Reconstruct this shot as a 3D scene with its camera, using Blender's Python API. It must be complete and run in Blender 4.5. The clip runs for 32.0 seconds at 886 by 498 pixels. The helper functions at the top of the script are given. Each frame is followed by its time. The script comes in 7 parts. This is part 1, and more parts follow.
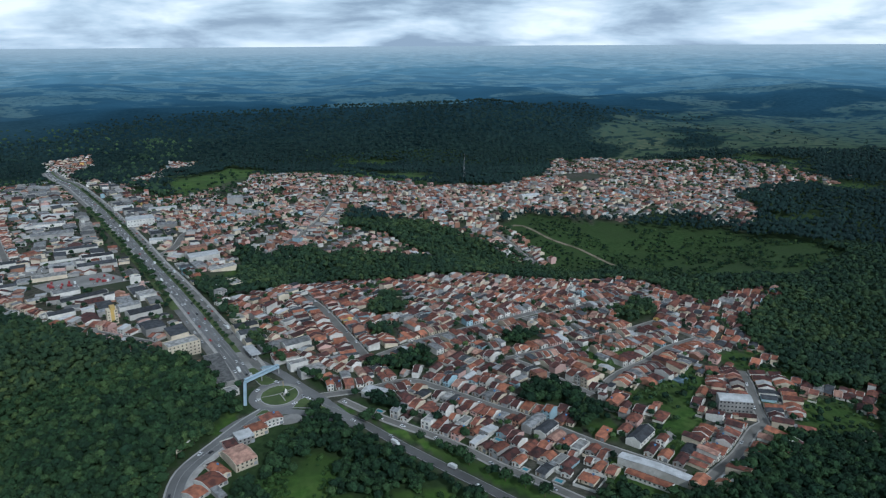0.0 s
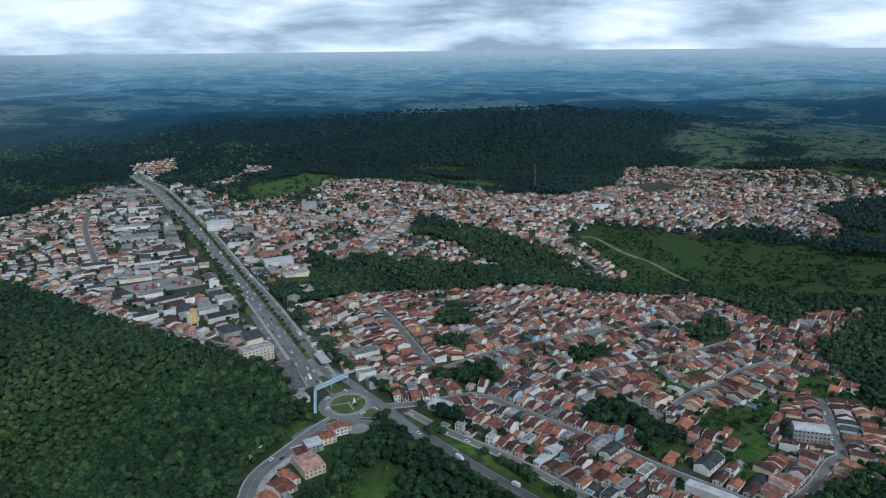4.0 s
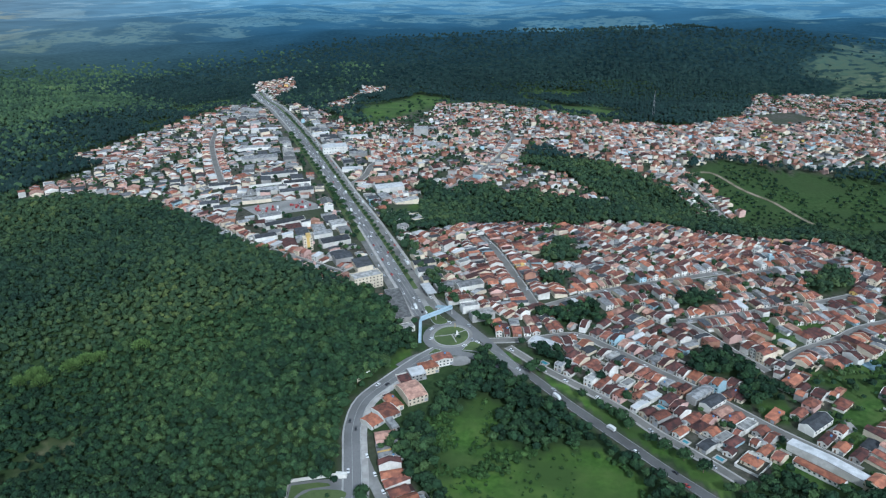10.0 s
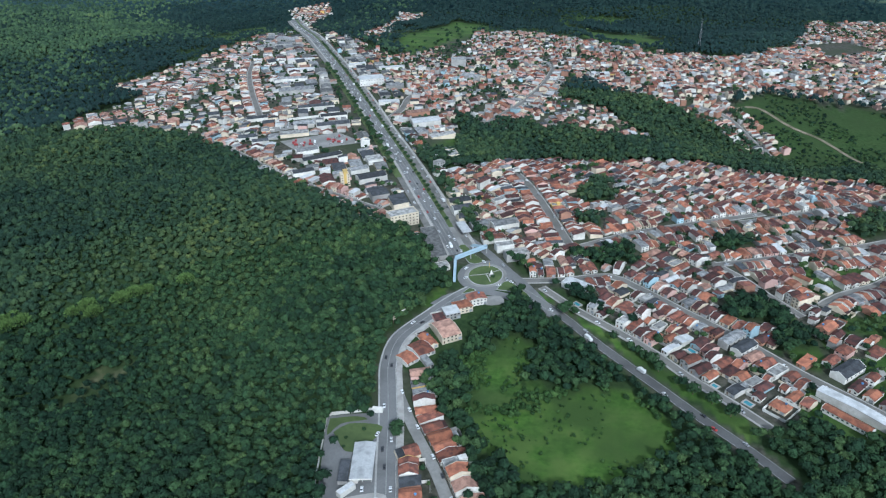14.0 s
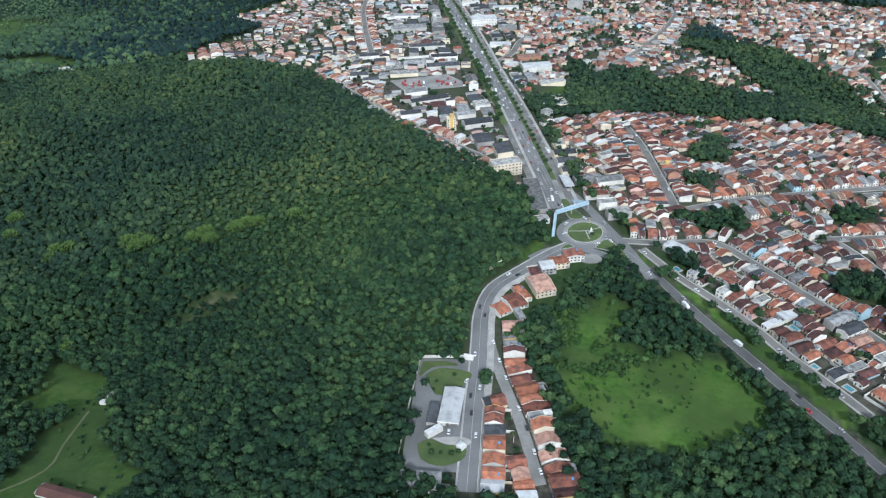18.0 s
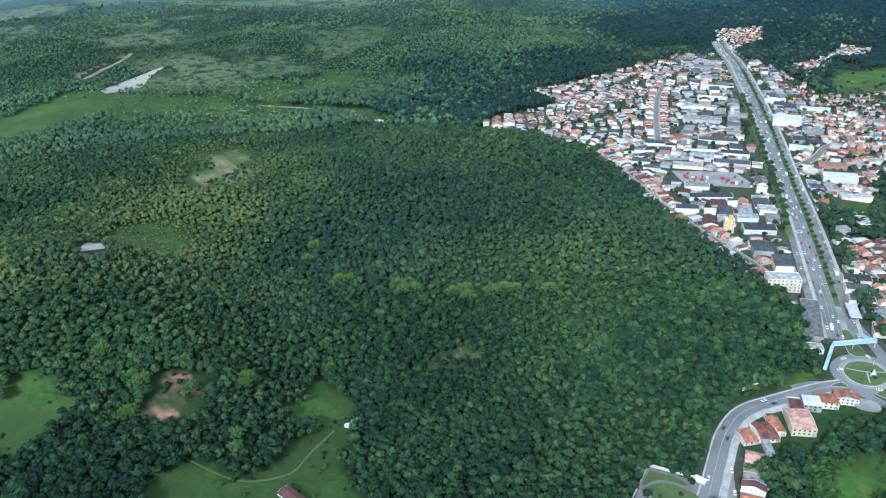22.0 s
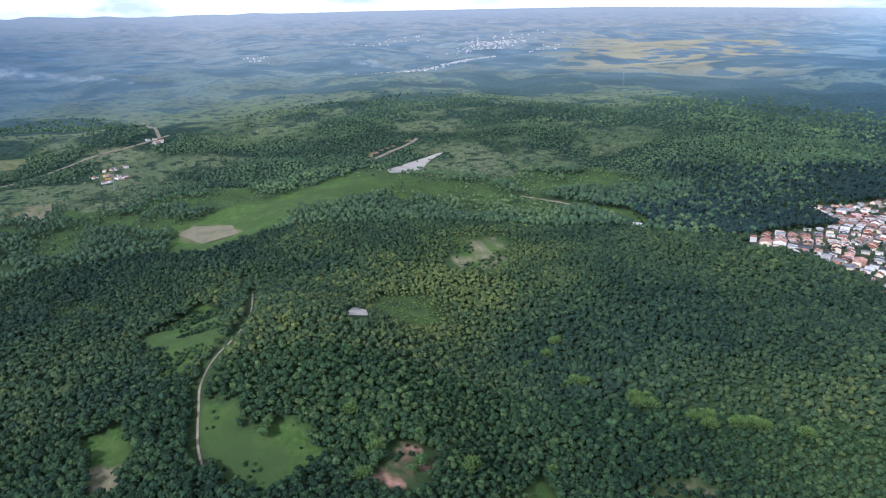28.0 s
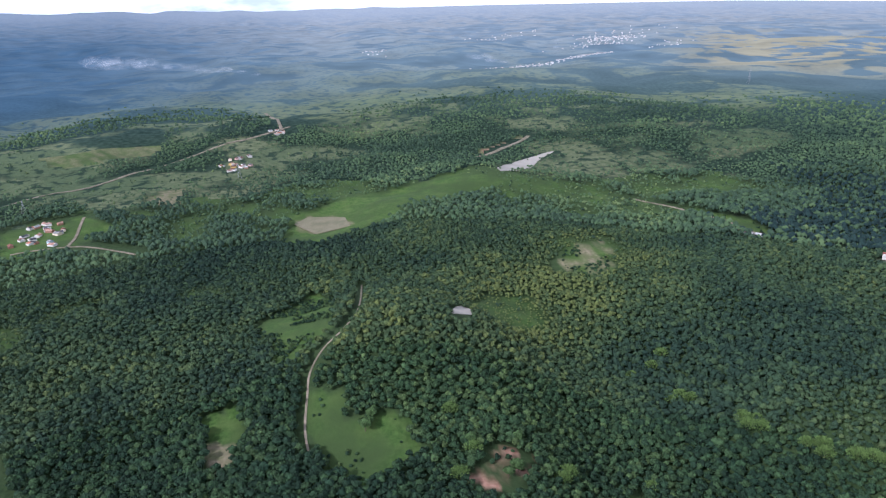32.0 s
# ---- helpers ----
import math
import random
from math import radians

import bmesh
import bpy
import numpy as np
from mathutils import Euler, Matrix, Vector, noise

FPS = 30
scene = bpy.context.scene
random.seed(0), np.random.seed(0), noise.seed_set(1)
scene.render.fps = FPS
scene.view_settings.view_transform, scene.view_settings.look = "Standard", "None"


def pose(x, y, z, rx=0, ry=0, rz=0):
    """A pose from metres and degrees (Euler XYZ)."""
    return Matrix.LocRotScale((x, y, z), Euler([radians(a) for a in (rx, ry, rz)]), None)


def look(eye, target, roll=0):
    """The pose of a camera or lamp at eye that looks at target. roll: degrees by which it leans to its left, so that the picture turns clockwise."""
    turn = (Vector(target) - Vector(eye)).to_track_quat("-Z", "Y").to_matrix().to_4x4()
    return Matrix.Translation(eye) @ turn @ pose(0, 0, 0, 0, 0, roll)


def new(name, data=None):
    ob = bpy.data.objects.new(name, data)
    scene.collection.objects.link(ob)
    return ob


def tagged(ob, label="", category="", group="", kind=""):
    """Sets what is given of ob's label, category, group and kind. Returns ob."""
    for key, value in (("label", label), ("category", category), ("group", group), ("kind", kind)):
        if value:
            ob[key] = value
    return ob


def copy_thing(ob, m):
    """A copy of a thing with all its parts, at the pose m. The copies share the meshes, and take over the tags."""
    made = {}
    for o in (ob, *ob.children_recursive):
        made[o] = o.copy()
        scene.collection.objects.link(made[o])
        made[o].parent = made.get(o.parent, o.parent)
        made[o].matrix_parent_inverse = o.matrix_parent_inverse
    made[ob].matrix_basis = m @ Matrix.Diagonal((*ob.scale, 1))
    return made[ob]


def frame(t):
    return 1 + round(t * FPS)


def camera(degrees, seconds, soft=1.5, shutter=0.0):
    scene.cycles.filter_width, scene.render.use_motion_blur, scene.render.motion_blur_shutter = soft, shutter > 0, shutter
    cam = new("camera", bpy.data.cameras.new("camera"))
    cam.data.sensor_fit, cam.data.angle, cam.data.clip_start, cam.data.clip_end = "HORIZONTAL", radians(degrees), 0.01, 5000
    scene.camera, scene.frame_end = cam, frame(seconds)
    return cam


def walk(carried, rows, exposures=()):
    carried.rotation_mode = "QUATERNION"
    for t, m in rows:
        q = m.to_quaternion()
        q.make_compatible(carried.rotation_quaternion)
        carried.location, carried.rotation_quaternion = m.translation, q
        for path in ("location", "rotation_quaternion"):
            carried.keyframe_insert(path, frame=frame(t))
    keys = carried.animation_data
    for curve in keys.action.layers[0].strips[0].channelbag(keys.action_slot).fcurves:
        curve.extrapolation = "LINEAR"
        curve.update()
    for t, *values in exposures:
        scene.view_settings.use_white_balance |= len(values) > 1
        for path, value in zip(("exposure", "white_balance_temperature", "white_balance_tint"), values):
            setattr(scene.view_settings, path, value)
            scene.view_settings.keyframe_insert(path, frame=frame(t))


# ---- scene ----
# camera: rises straight up over the lower road while it turns to the left
cam = camera(62.959, 32.0, soft=1.25)
PATH = [  # seconds, x, y, z, turn to the left, pitch, roll
    (0, 0.0, 0.0, 280.0, 0.00, -16.02, -0.27),
    (1, -0.3, -0.2, 282.7, 1.46, -15.91, -0.27),
    (2, -0.2, -0.6, 285.7, 2.70, -15.84, -0.35),
    (3, -0.2, -1.2, 288.8, 4.11, -15.82, -0.40),
    (5.5, 0.3, -3.1, 295.9, 7.97, -15.89, -0.59),
    (6, 0.5, -2.9, 297.2, 8.78, -16.42, -0.60),
    (7, 1.1, -2.4, 299.9, 10.48, -17.81, -0.69),
    (8, 1.6, -1.8, 302.5, 12.28, -19.23, -0.85),
    (9, 1.8, -1.3, 305.1, 13.79, -20.64, -0.95),
    (10, 2.0, -1.2, 308.2, 14.82, -22.09, -1.11),
    (11, 2.5, -1.4, 311.4, 15.96, -23.49, -1.25),
    (12, 2.9, -1.1, 314.3, 16.65, -24.88, -1.43),
    (13, 2.8, -1.2, 317.1, 17.15, -26.34, -1.61),
    (14, 2.8, -1.0, 319.7, 18.12, -27.74, -1.80),
    (14.5, 2.8, -0.6, 321.0, 18.56, -28.44, -1.83),
    (16.5, 2.3, -0.7, 326.5, 20.70, -31.20, -2.11),
    (17, 2.0, -1.3, 328.1, 22.07, -31.86, -2.16),
    (17.5, 1.6, -2.0, 330.0, 24.18, -32.30, -2.13),
    (18, 1.6, -2.6, 332.4, 27.16, -32.39, -2.14),
    (18.5, 1.9, -3.1, 334.9, 30.17, -32.52, -2.21),
    (19, 2.2, -2.8, 337.1, 33.31, -32.54, -2.20),
    (19.5, 2.4, -2.5, 339.0, 36.26, -32.38, -2.33),
    (20, 2.3, -2.5, 340.5, 38.94, -31.70, -2.30),
    (20.5, 2.4, -3.0, 342.0, 41.65, -30.71, -2.30),
    (21, 2.7, -3.3, 343.3, 44.47, -29.68, -2.20),
    (21.5, 3.3, -3.5, 345.0, 47.40, -28.52, -2.17),
    (22, 4.2, -3.7, 346.5, 49.87, -26.36, -2.12),
    (22.5, 4.9, -4.1, 347.7, 52.52, -24.02, -2.06),
    (23, 5.5, -4.4, 348.9, 54.94, -21.88, -2.10),
    (23.5, 6.0, -4.5, 350.1, 57.10, -19.88, -2.00),
    (24, 6.5, -4.5, 351.2, 58.67, -18.87, -1.99),
    (24.5, 6.9, -4.6, 352.4, 59.54, -18.81, -2.07),
    (26.5, 7.7, -5.6, 358.0, 65.17, -18.79, -2.09),
    (27, 7.9, -5.8, 359.4, 66.93, -18.78, -2.06),
    (28, 8.1, -6.3, 362.1, 70.43, -18.83, -1.92),
    (29, 8.6, -6.5, 364.5, 73.06, -18.85, -2.01),
    (30, 9.0, -6.7, 367.2, 75.02, -18.94, -2.09),
    (31, 9.4, -7.0, 369.9, 77.27, -19.00, -2.13),
    (32, 9.8, -7.7, 372.7, 79.26, -19.09, -2.04),
]


def view(x, y, z, turn, pitch, roll):
    return pose(x, y, z, 90 + pitch, 0, turn) @ pose(0, 0, 0, 0, 0, roll)


EXPOSURES = [(0, -0.6, 5350, 6), (6, -0.54, 5350, 6), (9, 0.04, 5240, 6), (13, 0.2, 5270, 6), (17, 0.29, 5440, 8), (19, 0.47, 5570, 7), (21, 0.62, 5260, 4), (22, 0.72, 5090, 4), (24, 0.55, 5110, 12), (28, 0.59, 5420, 21), (32, 0.59, 5570, 25)]
walk(cam, [(row[0], view(*row[1:])) for row in PATH], EXPOSURES)

# ---- light: overcast sky, weak broad sun behind thin cloud ----
SUN_ELEVATION, SUN_TURN = radians(36), radians(-150)   # turn from +y to the left
world = bpy.data.worlds.new("sky")
scene.world = world
world.use_nodes = True
wn, wl = world.node_tree.nodes, world.node_tree.links
wn.clear()


def wnode(kind, **values):
    n = wn.new(kind)
    for key, value in values.items():
        n.inputs[key].default_value = value
    return n


sky = wn.new("ShaderNodeTexSky")
sky.sky_type, sky.sun_disc = "NISHITA", False
sky.sun_elevation, sky.sun_rotation = SUN_ELEVATION, -SUN_TURN
sky_bg = wnode("ShaderNodeBackground", Strength=0.09)
cloud_bg = wnode("ShaderNodeBackground", Strength=1.35)
wcoord = wn.new("ShaderNodeTexCoord")
wmap = wn.new("ShaderNodeMapping")
wmap.inputs["Scale"].default_value = (3.4, 3.4, 15.0)
wl.new(wcoord.outputs["Generated"], wmap.inputs["Vector"])
cloud = wnode("ShaderNodeTexNoise", Scale=1.6, Detail=6.0, Roughness=0.55, Distortion=0.25)
wl.new(wmap.outputs["Vector"], cloud.inputs["Vector"])
ramp = wn.new("ShaderNodeValToRGB")
ramp.color_ramp.elements[0].position, ramp.color_ramp.elements[0].color = 0.36, (0.30, 0.36, 0.43, 1)
ramp.color_ramp.elements[1].position, ramp.color_ramp.elements[1].color = 0.64, (0.97, 0.96, 0.92, 1)
mid = ramp.color_ramp.elements.new(0.48)
mid.color = (0.55, 0.62, 0.67, 1)
wl.new(cloud.outputs["Fac"], ramp.inputs["Fac"])
wsep = wn.new("ShaderNodeSeparateXYZ")
wl.new(wcoord.outputs["Generated"], wsep.inputs[0])
wlow = wn.new("ShaderNodeMapRange")      # thin cloud low down lets more light through than the deck overhead
wlow.inputs["From Min"].default_value, wlow.inputs["From Max"].default_value = 0.02, 0.45
wlow.inputs["To Min"].default_value, wlow.inputs["To Max"].default_value = 1.85, 0.85
wl.new(wsep.outputs["Z"], wlow.inputs["Value"])
wl.new(wlow.outputs["Result"], cloud_bg.inputs["Strength"])
wl.new(ramp.outputs["Color"], cloud_bg.inputs["Color"])
wl.new(sky.outputs["Color"], sky_bg.inputs["Color"])
wmix = wnode("ShaderNodeMixShader", Fac=0.86)
wl.new(sky_bg.outputs[0], wmix.inputs[1])
wl.new(cloud_bg.outputs[0], wmix.inputs[2])
wout = wn.new("ShaderNodeOutputWorld")
wl.new(wmix.outputs[0], wout.inputs["Surface"])

sun_data = bpy.data.lights.new("sun", "SUN")
sun_data.energy, sun_data.angle, sun_data.color = 3.0, radians(7), (1.0, 0.97, 0.92)
sun = new("sun", sun_data)
sun.matrix_world = look((0, 0, 900), (
    math.sin(SUN_TURN) * math.cos(SUN_ELEVATION) * 100, -math.cos(SUN_TURN) * math.cos(SUN_ELEVATION) * 100, 900 - math.sin(SUN_ELEVATION) * 100))


# ---- materials ----
def shader(name, rough=0.9, metal=0.0, spec=0.3):
    m = bpy.data.materials.new(name)
    m.use_nodes = True
    nodes, links = m.node_tree.nodes, m.node_tree.links
    p = nodes["Principled BSDF"]
    p.inputs["Roughness"].default_value, p.inputs["Metallic"].default_value = rough, metal
    p.inputs["Specular IOR Level"].default_value = spec
    return m, nodes, links, p


def mix_colour(nodes, links, fac, a, b, blend="MIX"):
    n = nodes.new("ShaderNodeMix")
    n.data_type, n.blend_type = "RGBA", blend
    for slot, value in (("Factor", fac), ("A", a), ("B", b)):
        sock = next(s for s in n.inputs if s.name == slot and (s.type == "RGBA" or slot == "Factor") and s.enabled)
        if isinstance(value, bpy.types.NodeSocket):
            links.new(value, sock)
        else:
            sock.default_value = value if slot == "Factor" else (*value[:3], 1)
    return next(s for s in n.outputs if s.type == "RGBA")


def noise_fac(nodes, links, vector, scale, low, high, detail=4.0):
    n = nodes.new("ShaderNodeTexNoise")
    n.inputs["Scale"].default_value, n.inputs["Detail"].default_value = scale, detail
    links.new(vector, n.inputs["Vector"])
    r = nodes.new("ShaderNodeMapRange")
    r.inputs["From Min"].default_value, r.inputs["From Max"].default_value = low, high
    links.new(n.outputs["Fac"], r.inputs["Value"])
    return r.outputs["Result"], n.outputs["Fac"]


def surface(name, base, stain, grain=0.6, patch=0.08, rough=0.9, bump=0.3, vary=0.35, island=False, metal=0.0, spec=0.3, cover=(0.42, 0.68)):
    """A weathered surface: base colour with stains of two sizes, and a tone that differs from piece to piece."""
    m, nodes, links, p = shader(name, rough, metal, spec)
    coord = nodes.new("ShaderNodeTexCoord")
    info = nodes.new("ShaderNodeObjectInfo")
    shift = nodes.new("ShaderNodeVectorMath")
    shift.operation = "MULTIPLY_ADD"
    links.new(info.outputs["Random"], shift.inputs[0])
    shift.inputs[1].default_value = (91.0, 57.0, 33.0)
    links.new(coord.outputs["Object"], shift.inputs[2])
    v = shift.outputs["Vector"]
    big, _ = noise_fac(nodes, links, v, patch, *cover)
    small, raw = noise_fac(nodes, links, v, grain, 0.40, 0.72, 6.0)
    c = mix_colour(nodes, links, big, base, stain)
    half = nodes.new("ShaderNodeMath")
    half.operation = "MULTIPLY"
    links.new(small, half.inputs[0])
    half.inputs[1].default_value = 0.55
    c = mix_colour(nodes, links, half.outputs[0], c, stain)
    if island:
        geo = nodes.new("ShaderNodeNewGeometry")
        rnd = geo.outputs["Random Per Island"]
    else:
        rnd = info.outputs["Random"]
    tone = nodes.new("ShaderNodeMapRange")
    tone.inputs["To Min"].default_value, tone.inputs["To Max"].default_value = 1 - vary, 1 + vary
    links.new(rnd, tone.inputs["Value"])
    hsv = nodes.new("ShaderNodeHueSaturation")
    links.new(tone.outputs["Result"], hsv.inputs["Value"])
    links.new(c, hsv.inputs["Color"])
    links.new(hsv.outputs["Color"], p.inputs["Base Color"])
    if bump:
        b = nodes.new("ShaderNodeBump")
        b.inputs["Strength"].default_value, b.inputs["Distance"].default_value = bump, 0.2
        links.new(raw, b.inputs["Height"])
        links.new(b.outputs["Normal"], p.inputs["Normal"])
    return m


def both(name, *args, **kw):
    """The same surface for single things and for joined ones."""
    return surface(name, *args, **kw), surface(name + "_joined", *args, island=True, **kw)


TILE = dict(grain=1.3, patch=0.28, rough=0.95, cover=(0.40, 0.60), bump=0.5)
ROOFS = [both("terracotta_new", (0.42, 0.165, 0.092), (0.22, 0.09, 0.058), **TILE),
         both("terracotta_worn", (0.29, 0.11, 0.07), (0.12, 0.055, 0.043), **TILE),
         both("terracotta_dark", (0.125, 0.05, 0.042), (0.055, 0.032, 0.03), **TILE),
         both("fibre_cement", (0.32, 0.32, 0.315), (0.15, 0.15, 0.15), **TILE),
         both("dark_sheet", (0.075, 0.08, 0.088), (0.042, 0.044, 0.048), **TILE),
         both("white_sheet", (0.56, 0.56, 0.555), (0.36, 0.36, 0.355), grain=1.0, patch=0.2, rough=0.6, vary=0.15),
         both("concrete_slab", (0.40, 0.39, 0.37), (0.18, 0.175, 0.165), **TILE),
         both("pale_terracotta", (0.46, 0.27, 0.20), (0.25, 0.145, 0.11), **TILE),
         both("stained_slab", (0.19, 0.187, 0.18), (0.10, 0.098, 0.095), **TILE)]
WALLS = [both("white_render", (0.75, 0.725, 0.67), (0.50, 0.475, 0.42), vary=0.2),
         both("cream_render", (0.74, 0.64, 0.48), (0.54, 0.46, 0.35), vary=0.15),
         both("raw_brick", (0.38, 0.20, 0.13), (0.27, 0.15, 0.11), vary=0.2),
         both("grey_render", (0.42, 0.405, 0.375), (0.26, 0.25, 0.235), vary=0.25),
         both("pink_render", (0.64, 0.42, 0.36), (0.48, 0.32, 0.28), vary=0.2),
         both("blue_render", (0.36, 0.50, 0.55), (0.28, 0.38, 0.42), vary=0.2),
         both("yellow_render", (0.68, 0.46, 0.14), (0.5, 0.36, 0.15), vary=0.15)]
M_ASPHALT = surface("asphalt", (0.205, 0.203, 0.199), (0.14, 0.139, 0.136), grain=0.9, patch=0.05, vary=0.05, bump=0.1)
M_WORN = surface("worn_asphalt", (0.31, 0.30, 0.28), (0.20, 0.193, 0.18), grain=0.5, patch=0.06, vary=0.05, bump=0.1)
M_COBBLE = surface("stone_street", (0.20, 0.19, 0.172), (0.13, 0.124, 0.112), grain=0.8, patch=0.06, vary=0.05, bump=0.15)
M_TARMAC = surface("dark_asphalt", (0.125, 0.124, 0.122), (0.085, 0.084, 0.083), grain=0.9, patch=0.05, vary=0.05, bump=0.1)
M_LOT = surface("stained_parking", (0.23, 0.22, 0.20), (0.12, 0.117, 0.11), grain=0.25, patch=0.07, vary=0.05, bump=0.1)
M_PAVE = surface("concrete_pavement", (0.42, 0.40, 0.37), (0.28, 0.265, 0.245), grain=0.5, patch=0.1, vary=0.05, bump=0.15)
M_KERB = surface("painted_kerb", (0.46, 0.45, 0.43), (0.30, 0.295, 0.28), vary=0.05, bump=0.1)
M_LINE = surface("road_paint", (0.42, 0.415, 0.40), (0.26, 0.26, 0.25), grain=1.5, vary=0.05, bump=0.0)
M_LAWN = surface("lawn", (0.095, 0.13, 0.045), (0.06, 0.088, 0.03), grain=0.35, patch=0.06, vary=0.05, bump=0.5)
M_SOIL = surface("dry_track", (0.26, 0.215, 0.155), (0.11, 0.10, 0.06), grain=0.4, patch=0.07, vary=0.05)
M_WATER = surface("pale_pond_water", (0.50, 0.45, 0.38), (0.40, 0.36, 0.30), grain=0.05, patch=0.02, rough=0.85, vary=0.0, bump=0.02, spec=0.1)
M_GLASS = surface("dark_window", (0.035, 0.04, 0.045), (0.02, 0.022, 0.025), rough=0.15, vary=0.3, bump=0.0, spec=0.6)
M_TRUNK = surface("bark", (0.14, 0.10, 0.07), (0.08, 0.06, 0.045), grain=3.0, patch=0.6)
M_STEEL_BLUE = surface("pale_blue_steel", (0.44, 0.55, 0.62), (0.32, 0.42, 0.48), rough=0.5, vary=0.05, bump=0.05)


def leaves(name, tones, low=0.6, high=1.5, fleck=0.5):
    """Foliage: each tree has a tone from the row given, each clump of leaves its own depth, and the leaves a fine speckle."""
    m, nodes, links, p = shader(name, 0.8, 0.0, 0.15)
    geo = nodes.new("ShaderNodeNewGeometry")
    coord = nodes.new("ShaderNodeTexCoord")
    tone = nodes.new("ShaderNodeAttribute")
    tone.attribute_name = "tone"
    row = nodes.new("ShaderNodeValToRGB")
    el = row.color_ramp.elements
    el[0].position, el[0].color = 0.0, (*tones[0], 1)
    el[1].position, el[1].color = 1.0, (*tones[-1], 1)
    for k, t in enumerate(tones[1:-1]):
        e = el.new((k + 1) / (len(tones) - 1))
        e.color = (*t, 1)
    links.new(tone.outputs["Fac"], row.inputs["Fac"])
    fine, raw = noise_fac(nodes, links, coord.outputs["Object"], 1.9, 0.32, 0.68, 4.0)
    val = nodes.new("ShaderNodeMapRange")
    val.inputs["To Min"].default_value, val.inputs["To Max"].default_value = low, high
    links.new(geo.outputs["Random Per Island"], val.inputs["Value"])
    val2 = nodes.new("ShaderNodeMapRange")
    val2.inputs["To Min"].default_value, val2.inputs["To Max"].default_value = 1 - fleck, 1 + fleck
    links.new(fine, val2.inputs["Value"])
    both_v = nodes.new("ShaderNodeMath")
    both_v.operation = "MULTIPLY"
    links.new(val.outputs["Result"], both_v.inputs[0])
    links.new(val2.outputs["Result"], both_v.inputs[1])
    hsv = nodes.new("ShaderNodeHueSaturation")
    links.new(both_v.outputs[0], hsv.inputs["Value"])
    links.new(row.outputs["Color"], hsv.inputs["Color"])
    links.new(hsv.outputs["Color"], p.inputs["Base Color"])
    b = nodes.new("ShaderNodeBump")
    b.inputs["Strength"].default_value, b.inputs["Distance"].default_value = 0.9, 0.6
    links.new(raw, b.inputs["Height"])
    links.new(b.outputs["Normal"], p.inputs["Normal"])
    return m


M_LEAF = leaves("forest_leaves", ((0.0098, 0.027, 0.0145), (0.0164, 0.037, 0.0194), (0.0253, 0.0541, 0.023), (0.0384, 0.0725, 0.029), (0.0647, 0.1033, 0.0351)), 0.62, 1.45, 0.48)
# Haze put into leaf colours: bluer on the ridge, paler farther off.
M_LEAF_RIDGE_HAZE = leaves("ridge_forest_leaves", ((0.0077, 0.0215, 0.0206), (0.0121, 0.0287, 0.026), (0.0166, 0.0372, 0.0314), (0.0248, 0.0487, 0.0358)), 0.88, 1.14, 0.18)
M_LEAF_HAZED = leaves("open_woodland_leaves", ((0.0206, 0.044, 0.0266), (0.0341, 0.0631, 0.0351), (0.0506, 0.0913, 0.0426), (0.0753, 0.1219, 0.0523), (0.128, 0.1738, 0.0646)), 0.9, 1.1, 0.16)
# Mid-distance leaves lightened in colour, as if the sun broke through there.
M_LEAF_MID_LIT = leaves("hill_forest_leaves", ((0.013, 0.031, 0.0215), (0.0219, 0.0451, 0.0271), (0.0355, 0.0659, 0.0316), (0.0595, 0.093, 0.037), (0.1117, 0.1408, 0.0425)), 0.82, 1.2, 0.28)
M_BRIGHT_LEAF = leaves("bright_green_leaves", ((0.0391, 0.0744, 0.0236), (0.0502, 0.0899, 0.0291)), 0.7, 1.35)
M_BUSH = leaves("meadow_bush_leaves", ((0.024, 0.052, 0.016), (0.040, 0.082, 0.024), (0.062, 0.112, 0.032)), 0.75, 1.3)
M_PALE_LEAF = leaves("pale_feathery_leaves", ((0.0833, 0.139, 0.0392), (0.1057, 0.1691, 0.0474)), 0.7, 1.35)


